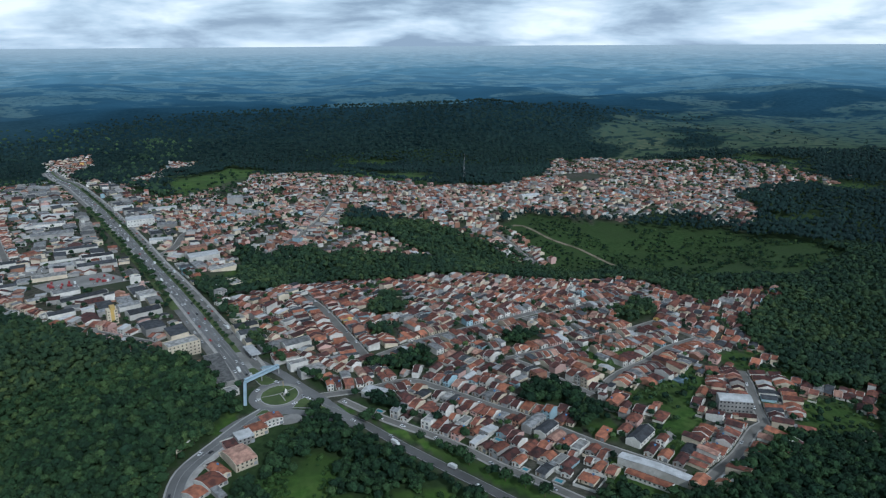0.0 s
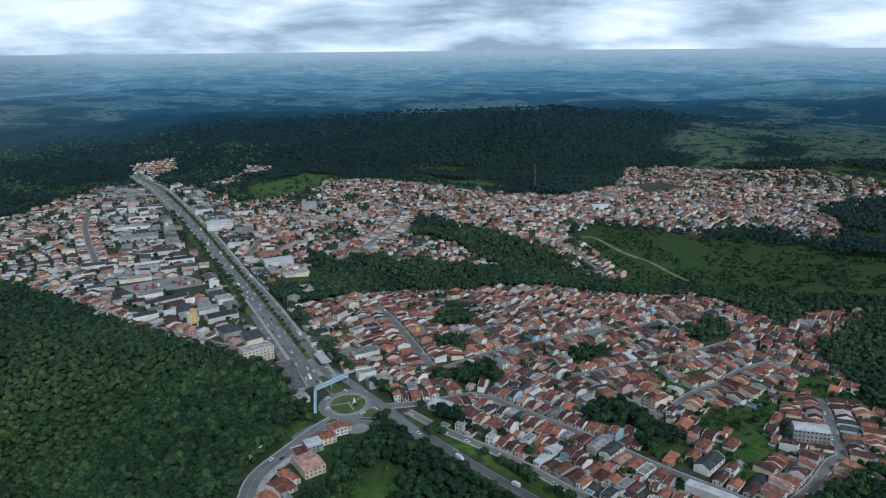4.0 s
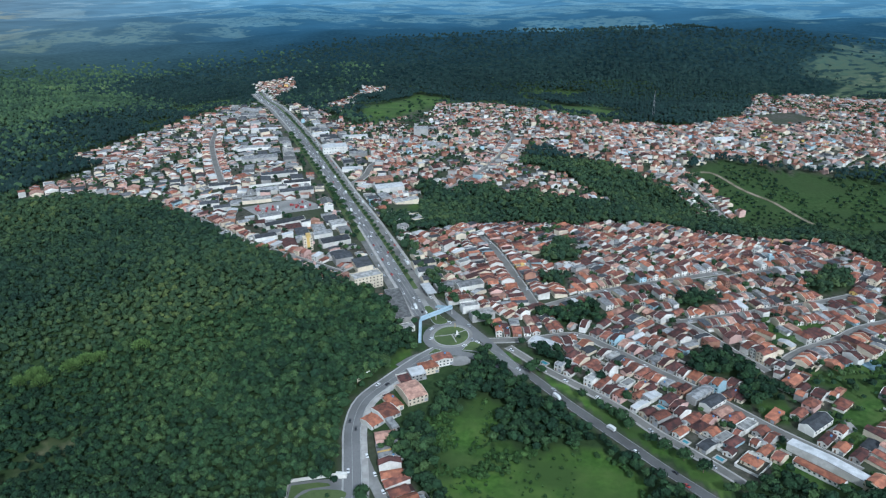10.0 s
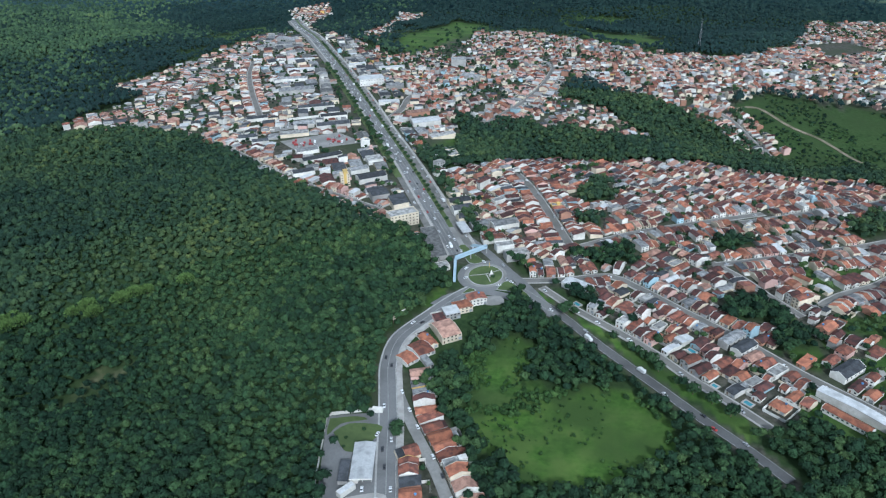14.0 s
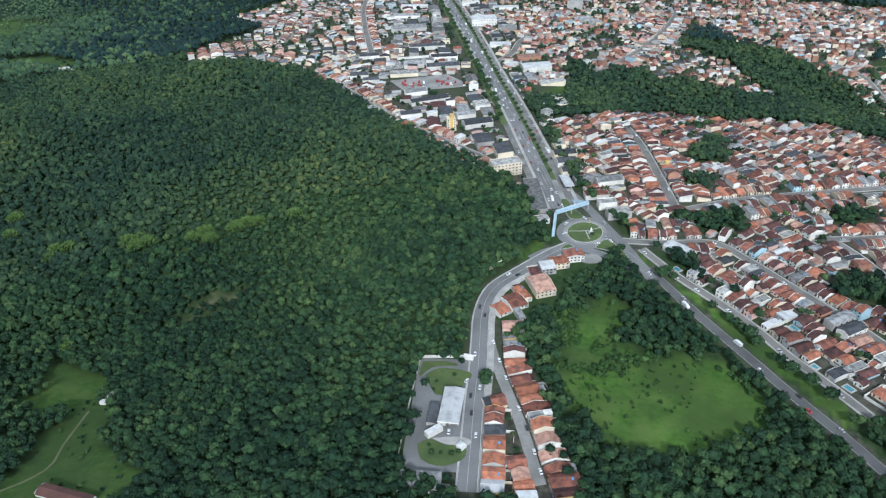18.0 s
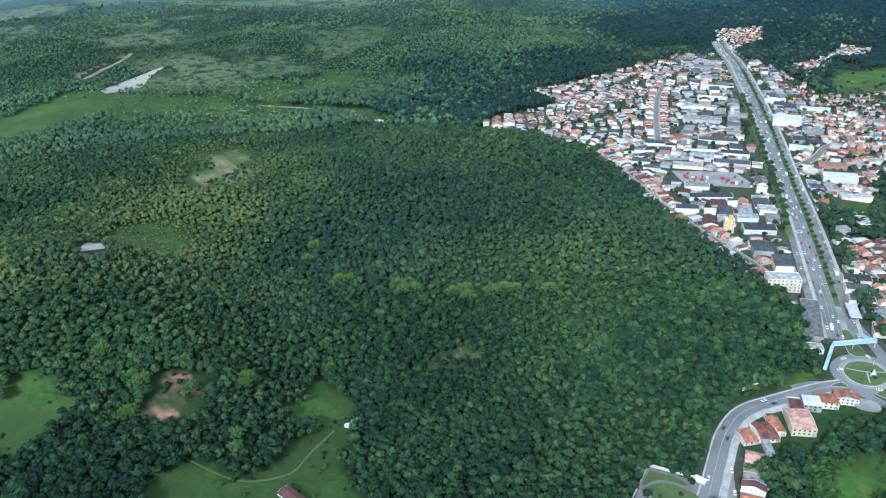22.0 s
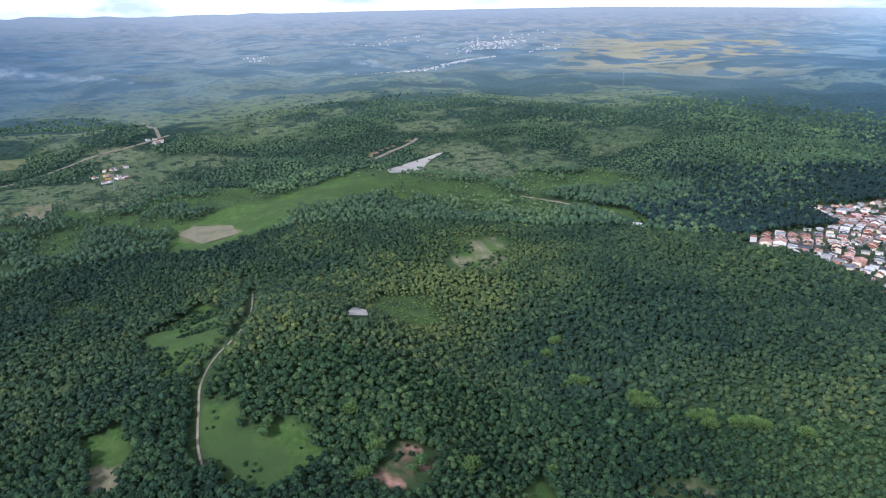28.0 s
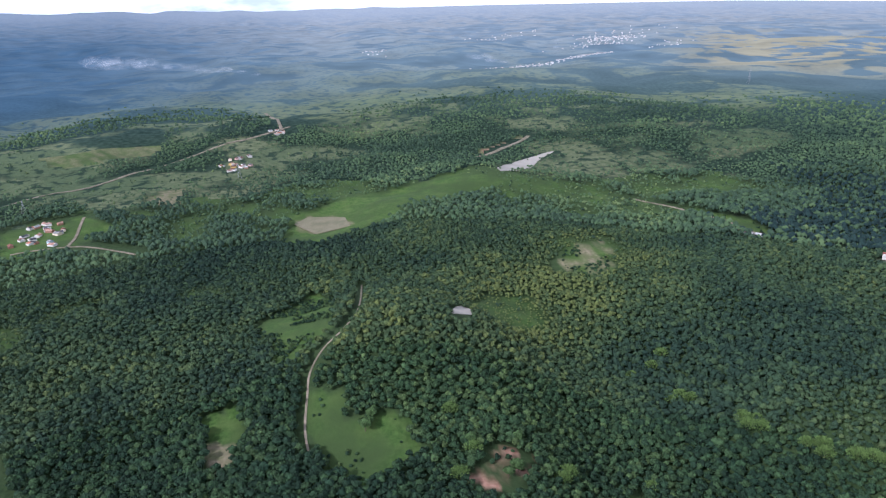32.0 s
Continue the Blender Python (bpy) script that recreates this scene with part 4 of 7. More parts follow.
GROUND_USED = np.zeros(CELLS, bool)      # one cell for each square metre of the built-up plan


def footprint(cx, cy, w, d, turn):
    """The cells under a turned rectangle: a window of the plan and its mask, or None outside the plan."""
    c, s = math.cos(turn), math.sin(turn)
    ex, ey = abs(c) * w / 2 + abs(s) * d / 2, abs(s) * w / 2 + abs(c) * d / 2
    i0, i1 = int(cx - ex - X0), int(cx + ex - X0) + 2
    j0, j1 = int(cy - ey - Y0), int(cy + ey - Y0) + 2
    if i0 < 0 or j0 < 0 or i1 >= CELLS[0] or j1 >= CELLS[1]:
        return None
    gx, gy = np.arange(i0, i1) + X0 + 0.5 - cx, np.arange(j0, j1) + Y0 + 0.5 - cy
    u = c * gx[:, None] + s * gy[None, :]
    v = -s * gx[:, None] + c * gy[None, :]
    return slice(i0, i1), slice(j0, j1), (abs(u) < w / 2) & (abs(v) < d / 2)


def vacant(cx, cy, w, d, turn):
    f = footprint(cx, cy, w - 0.9, d - 0.9, turn)
    return f is not None and not (GROUND_USED[f[0], f[1]] & f[2]).any()


def occupy(cx, cy, w, d, turn):
    f = footprint(cx, cy, w, d, turn)
    if f is not None:
        GROUND_USED[f[0], f[1]] |= f[2]


def occupy_line(line, width):
    line = smoothed(line, 10)
    for (xa, ya), (xb, yb) in zip(line, line[1:]):
        k = math.hypot(xb - xa, yb - ya)
        occupy((xa + xb) / 2, (ya + yb) / 2, k + 2, width, math.atan2(yb - ya, xb - xa))


for line, half in STREETS:
    if line is AVENUE:
        occupy_line(beside(AVENUE, 0.8), 40)
    else:
        occupy_line(line, 2 * half)
occupy(CENTRE[0], CENTRE[1], 56, 58, 0)
GX, GY = np.meshgrid(np.arange(CELLS[0]) + X0 + 0.5, np.arange(CELLS[1]) + Y0 + 0.5, indexing="ij")
for poly in WOODS + [BANK]:
    GROUND_USED |= inside(poly, GX, GY)


def box(verts, faces, x0, y0, z0, x1, y1, z1):
    n = len(verts)
    verts += [(x0, y0, z0), (x1, y0, z0), (x1, y1, z0), (x0, y1, z0), (x0, y0, z1), (x1, y0, z1), (x1, y1, z1), (x0, y1, z1)]
    faces += [tuple(n + k for k in f) for f in ((0, 3, 2, 1), (4, 5, 6, 7), (0, 1, 5, 4), (1, 2, 6, 5), (2, 3, 7, 6), (3, 0, 4, 7))]


def prism(verts, faces, outline, axis, p0, p1):
    """A flat outline of (across, up) pairs, given thickness from p0 to p1 along x or y."""
    n, k = len(verts), len(outline)
    for p in (p0, p1):
        verts += [(p, q, z) if axis == "x" else (q, p, z) for q, z in outline]
    flip = (p1 > p0) == (axis == "x")
    sides = [tuple(range(n, n + k)), tuple(range(n + 2 * k - 1, n + k - 1, -1))]
    sides += [(n + m, n + k + m, n + k + (m + 1) % k, n + (m + 1) % k) for m in range(k)]
    faces += [f[::-1] if flip else f for f in sides]


def house_shape(w, d, h, form, rise, eave=0.45, wing=0.0):
    """Walls and roof of a house: w along the street, d deep, h to the eaves. Forms: ridge along x, ridge along y, one slope, slab with parapet, hip."""
    wv, wf, rv, rf = [], [], [], []
    a, b, t = w / 2, d / 2, 0.2
    box(wv, wf, -a, -b, -2.5, a, b, h)
    if form == "along":
        g = rise / b
        for s in (-1, 1):
            n = len(rv)
            lo = h - eave * g
            rv += [(-a + 0.32, s * (b + eave), lo), (a - 0.32, s * (b + eave), lo), (a - 0.32, 0, h + rise), (-a + 0.32, 0, h + rise)]
            rv += [(x, y, z + t) for x, y, z in rv[n:n + 4]]
            quads = ((0, 3, 2, 1), (4, 5, 6, 7), (0, 1, 5, 4), (1, 2, 6, 5), (2, 3, 7, 6), (3, 0, 4, 7))
            rf += [tuple(n + k for k in (f if s < 0 else f[::-1])) for f in quads]
        gable = [(-b, h - 0.2), (b, h - 0.2), (b, h + 0.22), (0, h + rise + 0.3), (-b, h + 0.22)]
        prism(wv, wf, gable, "x", -a, -a + 0.32)
        prism(wv, wf, gable, "x", a - 0.32, a)
    elif form == "across":
        for s in (-1, 1):
            n = len(rv)
            lo = h - eave * rise / a
            rv += [(s * (a + eave), -b - 0.2, lo), (s * (a + eave), b + 0.2, lo), (0, b + 0.2, h + rise), (0, -b - 0.2, h + rise)]
            rv += [(x, y, z + t) for x, y, z in rv[n:n + 4]]
            quads = ((0, 3, 2, 1), (4, 5, 6, 7), (0, 1, 5, 4), (1, 2, 6, 5), (2, 3, 7, 6), (3, 0, 4, 7))
            rf += [tuple(n + k for k in (f[::-1] if s < 0 else f)) for f in quads]
        gable = [(-a, h - 0.2), (a, h - 0.2), (0, h + rise)]
        prism(wv, wf, gable, "y", -b, -b + 0.2)
        prism(wv, wf, gable, "y", b - 0.2, b)
    elif form == "slope":
        n = len(rv)
        rv += [(-a - 0.1, -b - eave, h), (a + 0.1, -b - eave, h), (a + 0.1, b + eave, h + rise), (-a - 0.1, b + eave, h + rise)]
        rv += [(x, y, z + t) for x, y, z in rv[n:n + 4]]
        rf += [tuple(n + k for k in f) for f in ((0, 3, 2, 1), (4, 5, 6, 7), (0, 1, 5, 4), (1, 2, 6, 5), (2, 3, 7, 6), (3, 0, 4, 7))]
        side = [(-b, h - 0.2), (b, h - 0.2), (b, h + rise * 0.95), (-b, h)]
        prism(wv, wf, side, "x", -a, -a + 0.2)
        prism(wv, wf, side, "x", a - 0.2, a)
        box(wv, wf, -a + 0.2, b - 0.2, h - 0.1, a - 0.2, b, h + rise * 0.93)
    elif form == "slab":
        box(rv, rf, -a + 0.2, -b + 0.2, h - 0.1, a - 0.2, b - 0.2, h + 0.15)
        for x0, y0, x1, y1 in ((-a, -b, a, -b + 0.2), (-a, b - 0.2, a, b), (-a, -b + 0.2, -a + 0.2, b - 0.2), (a - 0.2, -b + 0.2, a, b - 0.2)):
            box(wv, wf, x0, y0, h - 0.3, x1, y1, h + rise)
        if wing:
            box(wv, wf, -a * 0.5, b * 0.1, h + 0.1, a * 0.4, b * 0.75, h + 2.4)
    else:
        k = max(0.3, a - b) if a > b else 0.3
        m = max(0.3, b - a) if b > a else 0.0
        e = eave
        n = len(rv)
        lo = h - 0.15
        rv += [(-a - e, -b - e, lo), (a + e, -b - e, lo), (a + e, b + e, lo), (-a - e, b + e, lo)]
        if m:
            rv += [(0, -m, h + rise), (0, m, h + rise)]
            rf += [(n, n + 1, n + 4), (n + 1, n + 2, n + 5, n + 4), (n + 2, n + 3, n + 5), (n + 3, n, n + 4, n + 5), (n + 3, n + 2, n + 1, n)]
        else:
            rv += [(-k, 0, h + rise), (k, 0, h + rise)]
            rf += [(n, n + 1, n + 5, n + 4), (n + 1, n + 2, n + 5), (n + 2, n + 3, n + 4, n + 5), (n + 3, n, n + 4), (n + 3, n + 2, n + 1, n)]
    return (wv, wf), (rv, rf)


def shared(name, geo, mat):
    me = bpy.data.meshes.new(name)
    me.from_pydata(geo[0], [], geo[1])
    me.materials.append(mat)
    me.update()
    return me


def part(name, me, parent, label=""):
    ob = new(name, me)
    ob.parent = parent
    return tagged(ob, label)


def boxes_mesh(name, mat, *sizes):
    v, f = [], []
    for s in sizes:
        box(v, f, *s)
    return shared(name, (v, f), mat)


ROOF_WORD = ["bright terracotta", "weathered terracotta", "dark tile", "grey sheet", "dark sheet", "white metal", "concrete slab", "pale terracotta", "stained slab"]
WALL_WORD = ["white", "cream", "brick", "grey", "pink", "pale blue", "yellow"]
M_DOOR = surface("stained_wood", (0.16, 0.09, 0.05), (0.09, 0.055, 0.035), grain=2.0, patch=0.5)
M_SHUTTER = surface("grey_shutter", (0.30, 0.31, 0.32), (0.2, 0.2, 0.21), rough=0.5)
window_mesh = boxes_mesh("window", M_GLASS, (-0.65, -0.08, 0, 0.65, 0.02, 1.15))
door_mesh = boxes_mesh("door", M_DOOR, (-0.5, -0.08, 0, 0.5, 0.02, 2.1))
garage_mesh = boxes_mesh("garage_door", M_SHUTTER, (-1.3, -0.08, 0, 1.3, 0.02, 2.3))
tank_mesh = None


def tank():
    """A round plastic water tank."""
    bm = bmesh.new()
    bmesh.ops.create_cone(bm, cap_ends=True, segments=12, radius1=0.62, radius2=0.78, depth=0.9)
    bmesh.ops.create_cone(bm, cap_ends=True, segments=12, radius1=0.8, radius2=0.25, depth=0.22, matrix=Matrix.Translation((0, 0, 0.56)))
    me = bpy.data.meshes.new("water_tank")
    bm.to_mesh(me)
    bm.free()
    me.materials.append(surface("blue_plastic", (0.10, 0.25, 0.48), (0.08, 0.18, 0.34), rough=0.4, vary=0.3))
    return me


tank_mesh = tank()


def house(x, y, turn, w, d, storeys, form, rise, wall, roof, group, detail=False, note="in the old town"):
    root = new("house")
    h = 2.6 * storeys + 0.2
    root.matrix_world = Matrix.Translation((x, y, land_at(x, y))) @ pose(0, 0, 0, 0, 0, math.degrees(turn))
    size = "low" if storeys == 1 else "two-storey" if storeys == 2 else "three-storey"
    tagged(root, f"{size} {WALL_WORD[wall]} house with {ROOF_WORD[roof]} roof {note}", "house", group)
    wg, rg = house_shape(w, d, h, form, rise, wing=rng.random() < 0.4)
    part("wall", shared("wall", wg, WALLS[wall][0]), root)
    part("roof", shared("roof", rg, ROOFS[roof][0]), root)
    if rng.random() < 0.6:
        k = rng.uniform(3, 7)
        part("yard_wall", boxes_mesh("yard_wall", WALLS[rng.choice([0, 0, 3, 1])][0], (-w / 2, d / 2, -1, -w / 2 + 0.2, d / 2 + k, 2.1), (-w / 2 + 0.2, d / 2 + k - 0.2, -1, w / 2, d / 2 + k, 2.1)), root, "low rendered yard wall")
    if rng.random() < 0.42:
        u, q, e = rng.uniform(0, w * 0.45), rng.uniform(2.2, 4.2), rng.uniform(2.2, 2.8)
        annex = part("annex", boxes_mesh("annex", WALLS[rng.choice([wall, 0, 3])][0], (-w / 2 + u, d / 2, -1, w / 2 - 0.25, d / 2 + q, e)), root, "low lean-to behind the house")
        v, f = [], []
        prism(v, f, [(d / 2, e + 0.35), (d / 2 + q + 0.3, e), (d / 2 + q + 0.3, e + 0.12), (d / 2, e + 0.5)], "x", -w / 2 + u - 0.1, w / 2 - 0.15)
        part("annex_roof", shared("annex_roof", (v, f), ROOFS[rng.choice([3, 3, 4, 2, 1, 6])][0]), annex)
    if detail:
        for s in range(storeys):
            n = max(2, int(w / 2.9))
            for k in range(n):
                wx = (k + 0.5) / n * w - w / 2
                for face in (-1, 1):
                    low = s == 0 and face == -1
                    me = (door_mesh if k == 0 else garage_mesh if k == n - 1 and w > 7 else window_mesh) if low else window_mesh
                    ob = part(me.name.split(".")[0], me, root)
                    ob.matrix_local = pose(wx, face * d / 2, 2.6 * s + (0.1 if me is not window_mesh else 1.1), 0, 0, 0 if face < 0 else 180)
        if rng.random() < 0.12:
            ob = part("water_tank", tank_mesh, root, "blue plastic water tank")
            ob.matrix_local = pose(w * 0.2, d * 0.22, h + (rise if form == "slab" else rise * 0.75) + (0.15 if form == "slab" else 0.5))
    return root


# Wall and roof colours greyed to imitate haze over the far town.
M_FAR_TOWN = [surface("far_town_wall", (0.62, 0.62, 0.60), (0.48, 0.48, 0.47), vary=0.25, island=True), surface("far_town_roof", (0.40, 0.34, 0.31), (0.30, 0.26, 0.24), vary=0.3, island=True)]


class Joined:
    """Many far buildings in one mesh."""
    def __init__(self):
        self.v, self.f, self.m = [], [], []

    def add(self, geo, x, y, z, turn, mat):
        c, s = math.cos(turn), math.sin(turn)
        n = len(self.v)
        self.v += [(x + c * a - s * b, y + s * a + c * b, z + e) for a, b, e in geo[0]]
        self.f += [tuple(n + k for k in f) for f in geo[1]]
        self.m += [mat] * len(geo[1])

    def finish(self, name, label, mats=None):
        me = bpy.data.meshes.new(name)
        me.from_pydata(self.v, [], self.f)
        for m in mats or [pair[1] for pair in WALLS + ROOFS] + [M_GLASS]:
            me.materials.append(m)
        me.polygons.foreach_set("material_index", np.array(self.m, np.int32))
        me.update()
        return tagged(new(name, me), label, "houses", kind="stuff")


def pick(weights):
    return rng.choices(range(len(weights)), weights)[0]


far_houses = Joined()
MADE = {"things": 0}


def settle(x, y, w, d, turn, roofs, walls, group, note, near=0.0, tall=0.26):
    """Build a house on a vacant plot: as a thing where the camera comes near, else into the joined rows."""
    if not vacant(x, y, w, d, turn):
        return False
    occupy(x, y, w, d, turn)
    roof, wall = pick(roofs), pick(walls)
    storeys = 1 if rng.random() > tall else 2 if rng.random() < 0.88 else 3
    if roof in (3, 4, 5):
        form, rise = rng.choice(["along", "slope", "across", "slope"]), rng.uniform(0.6, 1.3)
    elif roof == 6:
        form, rise = "slab", rng.uniform(0.3, 1.0)
    else:
        form = rng.choices(["along", "across", "hip", "slope"], [4.5, 4, 1.2, 1.0])[0]
        rise = min(rng.uniform(0.17, 0.25) * (w if form == "across" else d), 2.3)
    away = math.hypot(x, y)
    if away < near:
        MADE["things"] += 1
        house(x, y, turn, w, d, storeys, form, rise, wall, roof, group, away < 560, note)
        return True
    z = land_at(x, y)
    wg, rg = house_shape(w, d, 2.6 * storeys + 0.2, form, rise, wing=rng.random() < 0.4)
    far_houses.add(wg, x, y, z, turn, wall)
    far_houses.add(rg, x, y, z, turn, len(WALLS) + roof)
    if away < 950:      # dark openings towards the street and the yard
        v, f = [], []
        for s in range(storeys):
            for k in range(max(2, int(w / 3))):
                wx = (k + 0.5) / max(2, int(w / 3)) * w - w / 2 + rng.uniform(-0.3, 0.3)
                box(v, f, wx - 0.55, -d / 2 - 0.05, 2.6 * s + (0.2 if s == 0 and k == 0 else 1.0), wx + 0.55, -d / 2 + 0.1, 2.6 * s + 2.1)
        far_houses.add((v, f), x, y, z, turn, len(WALLS) + len(ROOFS))
    if away < 1000 and rng.random() < 0.35:      # a lean-to behind the house
        v, f = [], []
        u, q, e = rng.uniform(0, w * 0.4), rng.uniform(2.2, 4.0), rng.uniform(2.2, 2.7)
        box(v, f, -w / 2 + u, d / 2, -1, w / 2, d / 2 + q, e)
        far_houses.add((v, f), x, y, z, turn, rng.choice([0, 3, 2]))
        v, f = [], []
        prism(v, f, [(d / 2, e + 0.35), (d / 2 + q + 0.3, e), (d / 2 + q + 0.3, e + 0.12), (d / 2, e + 0.5)], "x", -w / 2 + u - 0.1, w / 2 + 0.1)
        far_houses.add((v, f), x, y, z, turn, len(WALLS) + rng.choice([3, 3, 4, 2, 1, 6]))
    if away < 1000 and rng.random() < 0.5:      # yard walls behind the house
        v, f = [], []
        k = rng.uniform(3, 7)
        box(v, f, -w / 2, d / 2, -1, -w / 2 + 0.18, d / 2 + k, 2.1)
        box(v, f, -w / 2 + 0.18, d / 2 + k - 0.18, -1, w / 2, d / 2 + k, 2.1)
        far_houses.add((v, f), x, y, z, turn, rng.choice([0, 0, 3, 2]))
    return True


def settle_along(line, half, roofs, walls, group, note, front=(5.2, 8.2), depth=(9.5, 15), near=0.0, rows=2, sides=(-1, 1), gap=0.06, tall=0.3):
    """Houses side by side on both sides of a street, and a second row behind them."""
    curve = smoothed(line, 3.0)
    for row in range(rows):
        for side in sides:
            n = 0
            while n < len(curve) - 2:
                w, d = rng.uniform(*front), rng.uniform(*depth)
                m, run = n, 0.0
                while m < len(curve) - 1 and run < w:
                    run += math.hypot(curve[m + 1][0] - curve[m][0], curve[m + 1][1] - curve[m][1])
                    m += 1
                (xa, ya), (xb, yb) = curve[n], curve[m]
                k = math.hypot(xb - xa, yb - ya) or 1.0
                dx, dy = (xb - xa) / k, (yb - ya) / k
                off = (half + d / 2 + rng.uniform(0, 0.8) + row * (depth[1] + 1)) * side
                x, y = (xa + xb) / 2 + dy * off, (ya + yb) / 2 - dx * off
                turn = math.atan2(dy, dx) + (math.pi if side > 0 else 0) + row * math.pi
                if rng.random() > gap + 0.12 * row:
                    settle(x, y, w - 0.1, d, turn, roofs, walls, group, note, near, tall)
                n = m
                if rng.random() < gap:
                    n += 2


def settle_district(poly, turn, roofs, walls, group, note, depth=(9, 13), front=(6, 9), street=7, yard=4, near=0.0, big=0.0, gap=0.1, bend=0.0, tall=0.26, woods=0.70, only=None):
    """Rows of houses back to back over what is left of a district."""
    xs, ys = [p[0] for p in poly], [p[1] for p in poly]
    cx, cy = sum(xs) / len(xs), sum(ys) / len(ys)
    reach = max(math.hypot(x - cx, y - cy) for x, y in poly)
    v, places = -reach, []
    while v < reach:
        for side in (0, 1):
            u = -reach + rng.random() * 5
            while u < reach:
                w, d = rng.uniform(*front), rng.uniform(*depth)
                if rng.random() < big:
                    w, d = w * 2.0, d * 1.3
                lean = turn + 0.22 * math.sin(u * 0.009 + v * 0.004) * (1 if bend else 0.3)
                c, s = math.cos(lean), math.sin(lean)
                uu, vv = u + w / 2, v + side * (depth[1] + yard) + rng.uniform(-1.5, 1.5)
                x, y = cx + c * uu - s * vv, cy + s * uu + c * vv
                places.append((x, y, w, d, lean + (math.pi if side else 0) + rng.uniform(-0.06, 0.06)))
                u += w + (rng.uniform(1, 8) if rng.random() < gap * 2 else 0.15)
        v += 2 * depth[1] + yard + street - 2
    px, py = np.array([p[0] for p in places]), np.array([p[1] for p in places])
    ok = inside(poly, px, py)
    if only:
        ok &= inside(only, px, py)
    for g in GRASS:
        ok &= ~inside(g, px, py)
    if poly is EAST_TOWN:      # large gardens in the south-east
        ok &= ~((px > 105) & (py < 620) & (lattice(px, py, 26, 23) > 0.42))
    ok &= lattice(px, py, 45, 21) * 0.6 + lattice(px, py, 17, 22) * 0.4 < woods
    for n in np.nonzero(ok)[0]:
        if rng.random() > gap:
            settle(*places[n][:4], places[n][4], roofs, walls, group, note, near, tall)


TERRA = [3.2, 6.4, 6.6, 1.0, 1.3, 0.5, 0.6, 1.4]
TRADE = [0.4, 2.8, 2.2, 4, 2.6, 1.0, 2.4, 4.5]
SHEDS = [0.0, 0.6, 0.8, 5, 6, 0.7, 3.5, 1.2, 3.0]
NORTH = [1.0, 4.2, 2.4, 2.8, 1.6, 0.9, 1.8, 5.5]
MIXED = [3.6, 3.0, 2.0, 2.6, 1.7, 0.4, 0.08]
PLAIN = [6.5, 3.0, 1.5, 1.6, 1.0, 0.4, 0.12]


# ---- large buildings along the avenue and in the town ----
def hall(name, label, category, cx, cy, turn, w, d, h, form, rise, wall, roof, windows=0, group="", storeys=1, clip=True):
    """A large plain building: walls, roof and, where they show, rows of windows on both long sides."""
    root = new(name)
    t = radians(turn)
    root.matrix_world = Matrix.Translation((cx, cy, land_at(cx, cy))) @ pose(0, 0, 0, 0, 0, turn)
    tagged(root, label, category, group)
    wg, rg = house_shape(w, d, h, form, rise, 0.3)
    part("wall", shared("wall", wg, WALLS[wall][0]), root)
    part("roof", shared("roof", rg, ROOFS[roof][0]), root)
    for s in range(storeys if windows else 0):
        for k in range(windows):
            for face in (-1, 1):
                ob = part("window", window_mesh, root)
                ob.matrix_local = pose(((k + 0.5) / windows - 0.5) * w, face * d / 2, s * (h / storeys) + h / storeys * 0.45, 0, 0, 0 if face < 0 else 180)
    occupy(cx, cy, w + 2, d + 2, t)
    return root


hall("apartment_block", "four-storey cream apartment block beside the forest", "building", -236, 603, 40, 29, 15, 12.5, "slab", 0.9, 1, 6, 8, storeys=4)
hall("market_hall", "long low hall with flat grey roof beside the avenue", "hall", -192, 566, 118, 62, 15, 4.2, "slab", 0.5, 3, 8, 12)
hall("white_shop", "low white shop with flat roof by the footbridge", "shop", -173, 524, 38, 17, 9, 4.5, "slab", 0.6, 0, 6, 4)
hall("showroom", "large white commercial building with blue-grey roof", "building", -470, 1092, 30, 40, 20, 11, "slope", 1.5, 0, 5, 9, storeys=2)
hall("warehouse_tall", "tall grey windowless warehouse", "warehouse", -362, 1236, 17, 26, 22, 13, "slab", 0.5, 3, 3)
hall("sports_hall", "low grey-roofed hall among houses", "hall", -316, 1152, -20, 34, 20, 6, "along", 2.5, 3, 3)
hall("grey_block", "four-storey grey block beside the avenue", "building", -244, 749, 50, 11, 9, 11, "slab", 0.6, 3, 6, 3, storeys=4)
hall("school_wing", "very long narrow hall with white metal roof", "school", 138, 413, -37, 50, 7.5, 5, "across", 1.2, 0, 5, 0)
hall("classroom_wing", "long low classroom wing with bright terracotta roof", "school", 131, 403, -37, 31, 6.5, 3.4, "along", 1.3, 0, 0, 10)
hall("gate_house", "two-storey house with red tiled roof by the school", "house", 161, 397, 50, 14, 9, 6, "along", 1.6, 1, 0, 4, storeys=2)
hall("chapel_hall", "tall dark-roofed hall with white gable walls", "hall", 139, 455, 50, 24, 11, 4.6, "along", 2.6, 0, 4, 5)
hall("municipal_hall", "three-storey pale hall with white metal roof", "building", 224, 503, -10, 25, 13, 10, "along", 1.2, 3, 5, 9, storeys=3)
hall("corner_roof_hall", "hall with white and grey sheet roofs by a street", "hall", -52, 521, -25, 24, 12, 5, "along", 1.0, 0, 5)
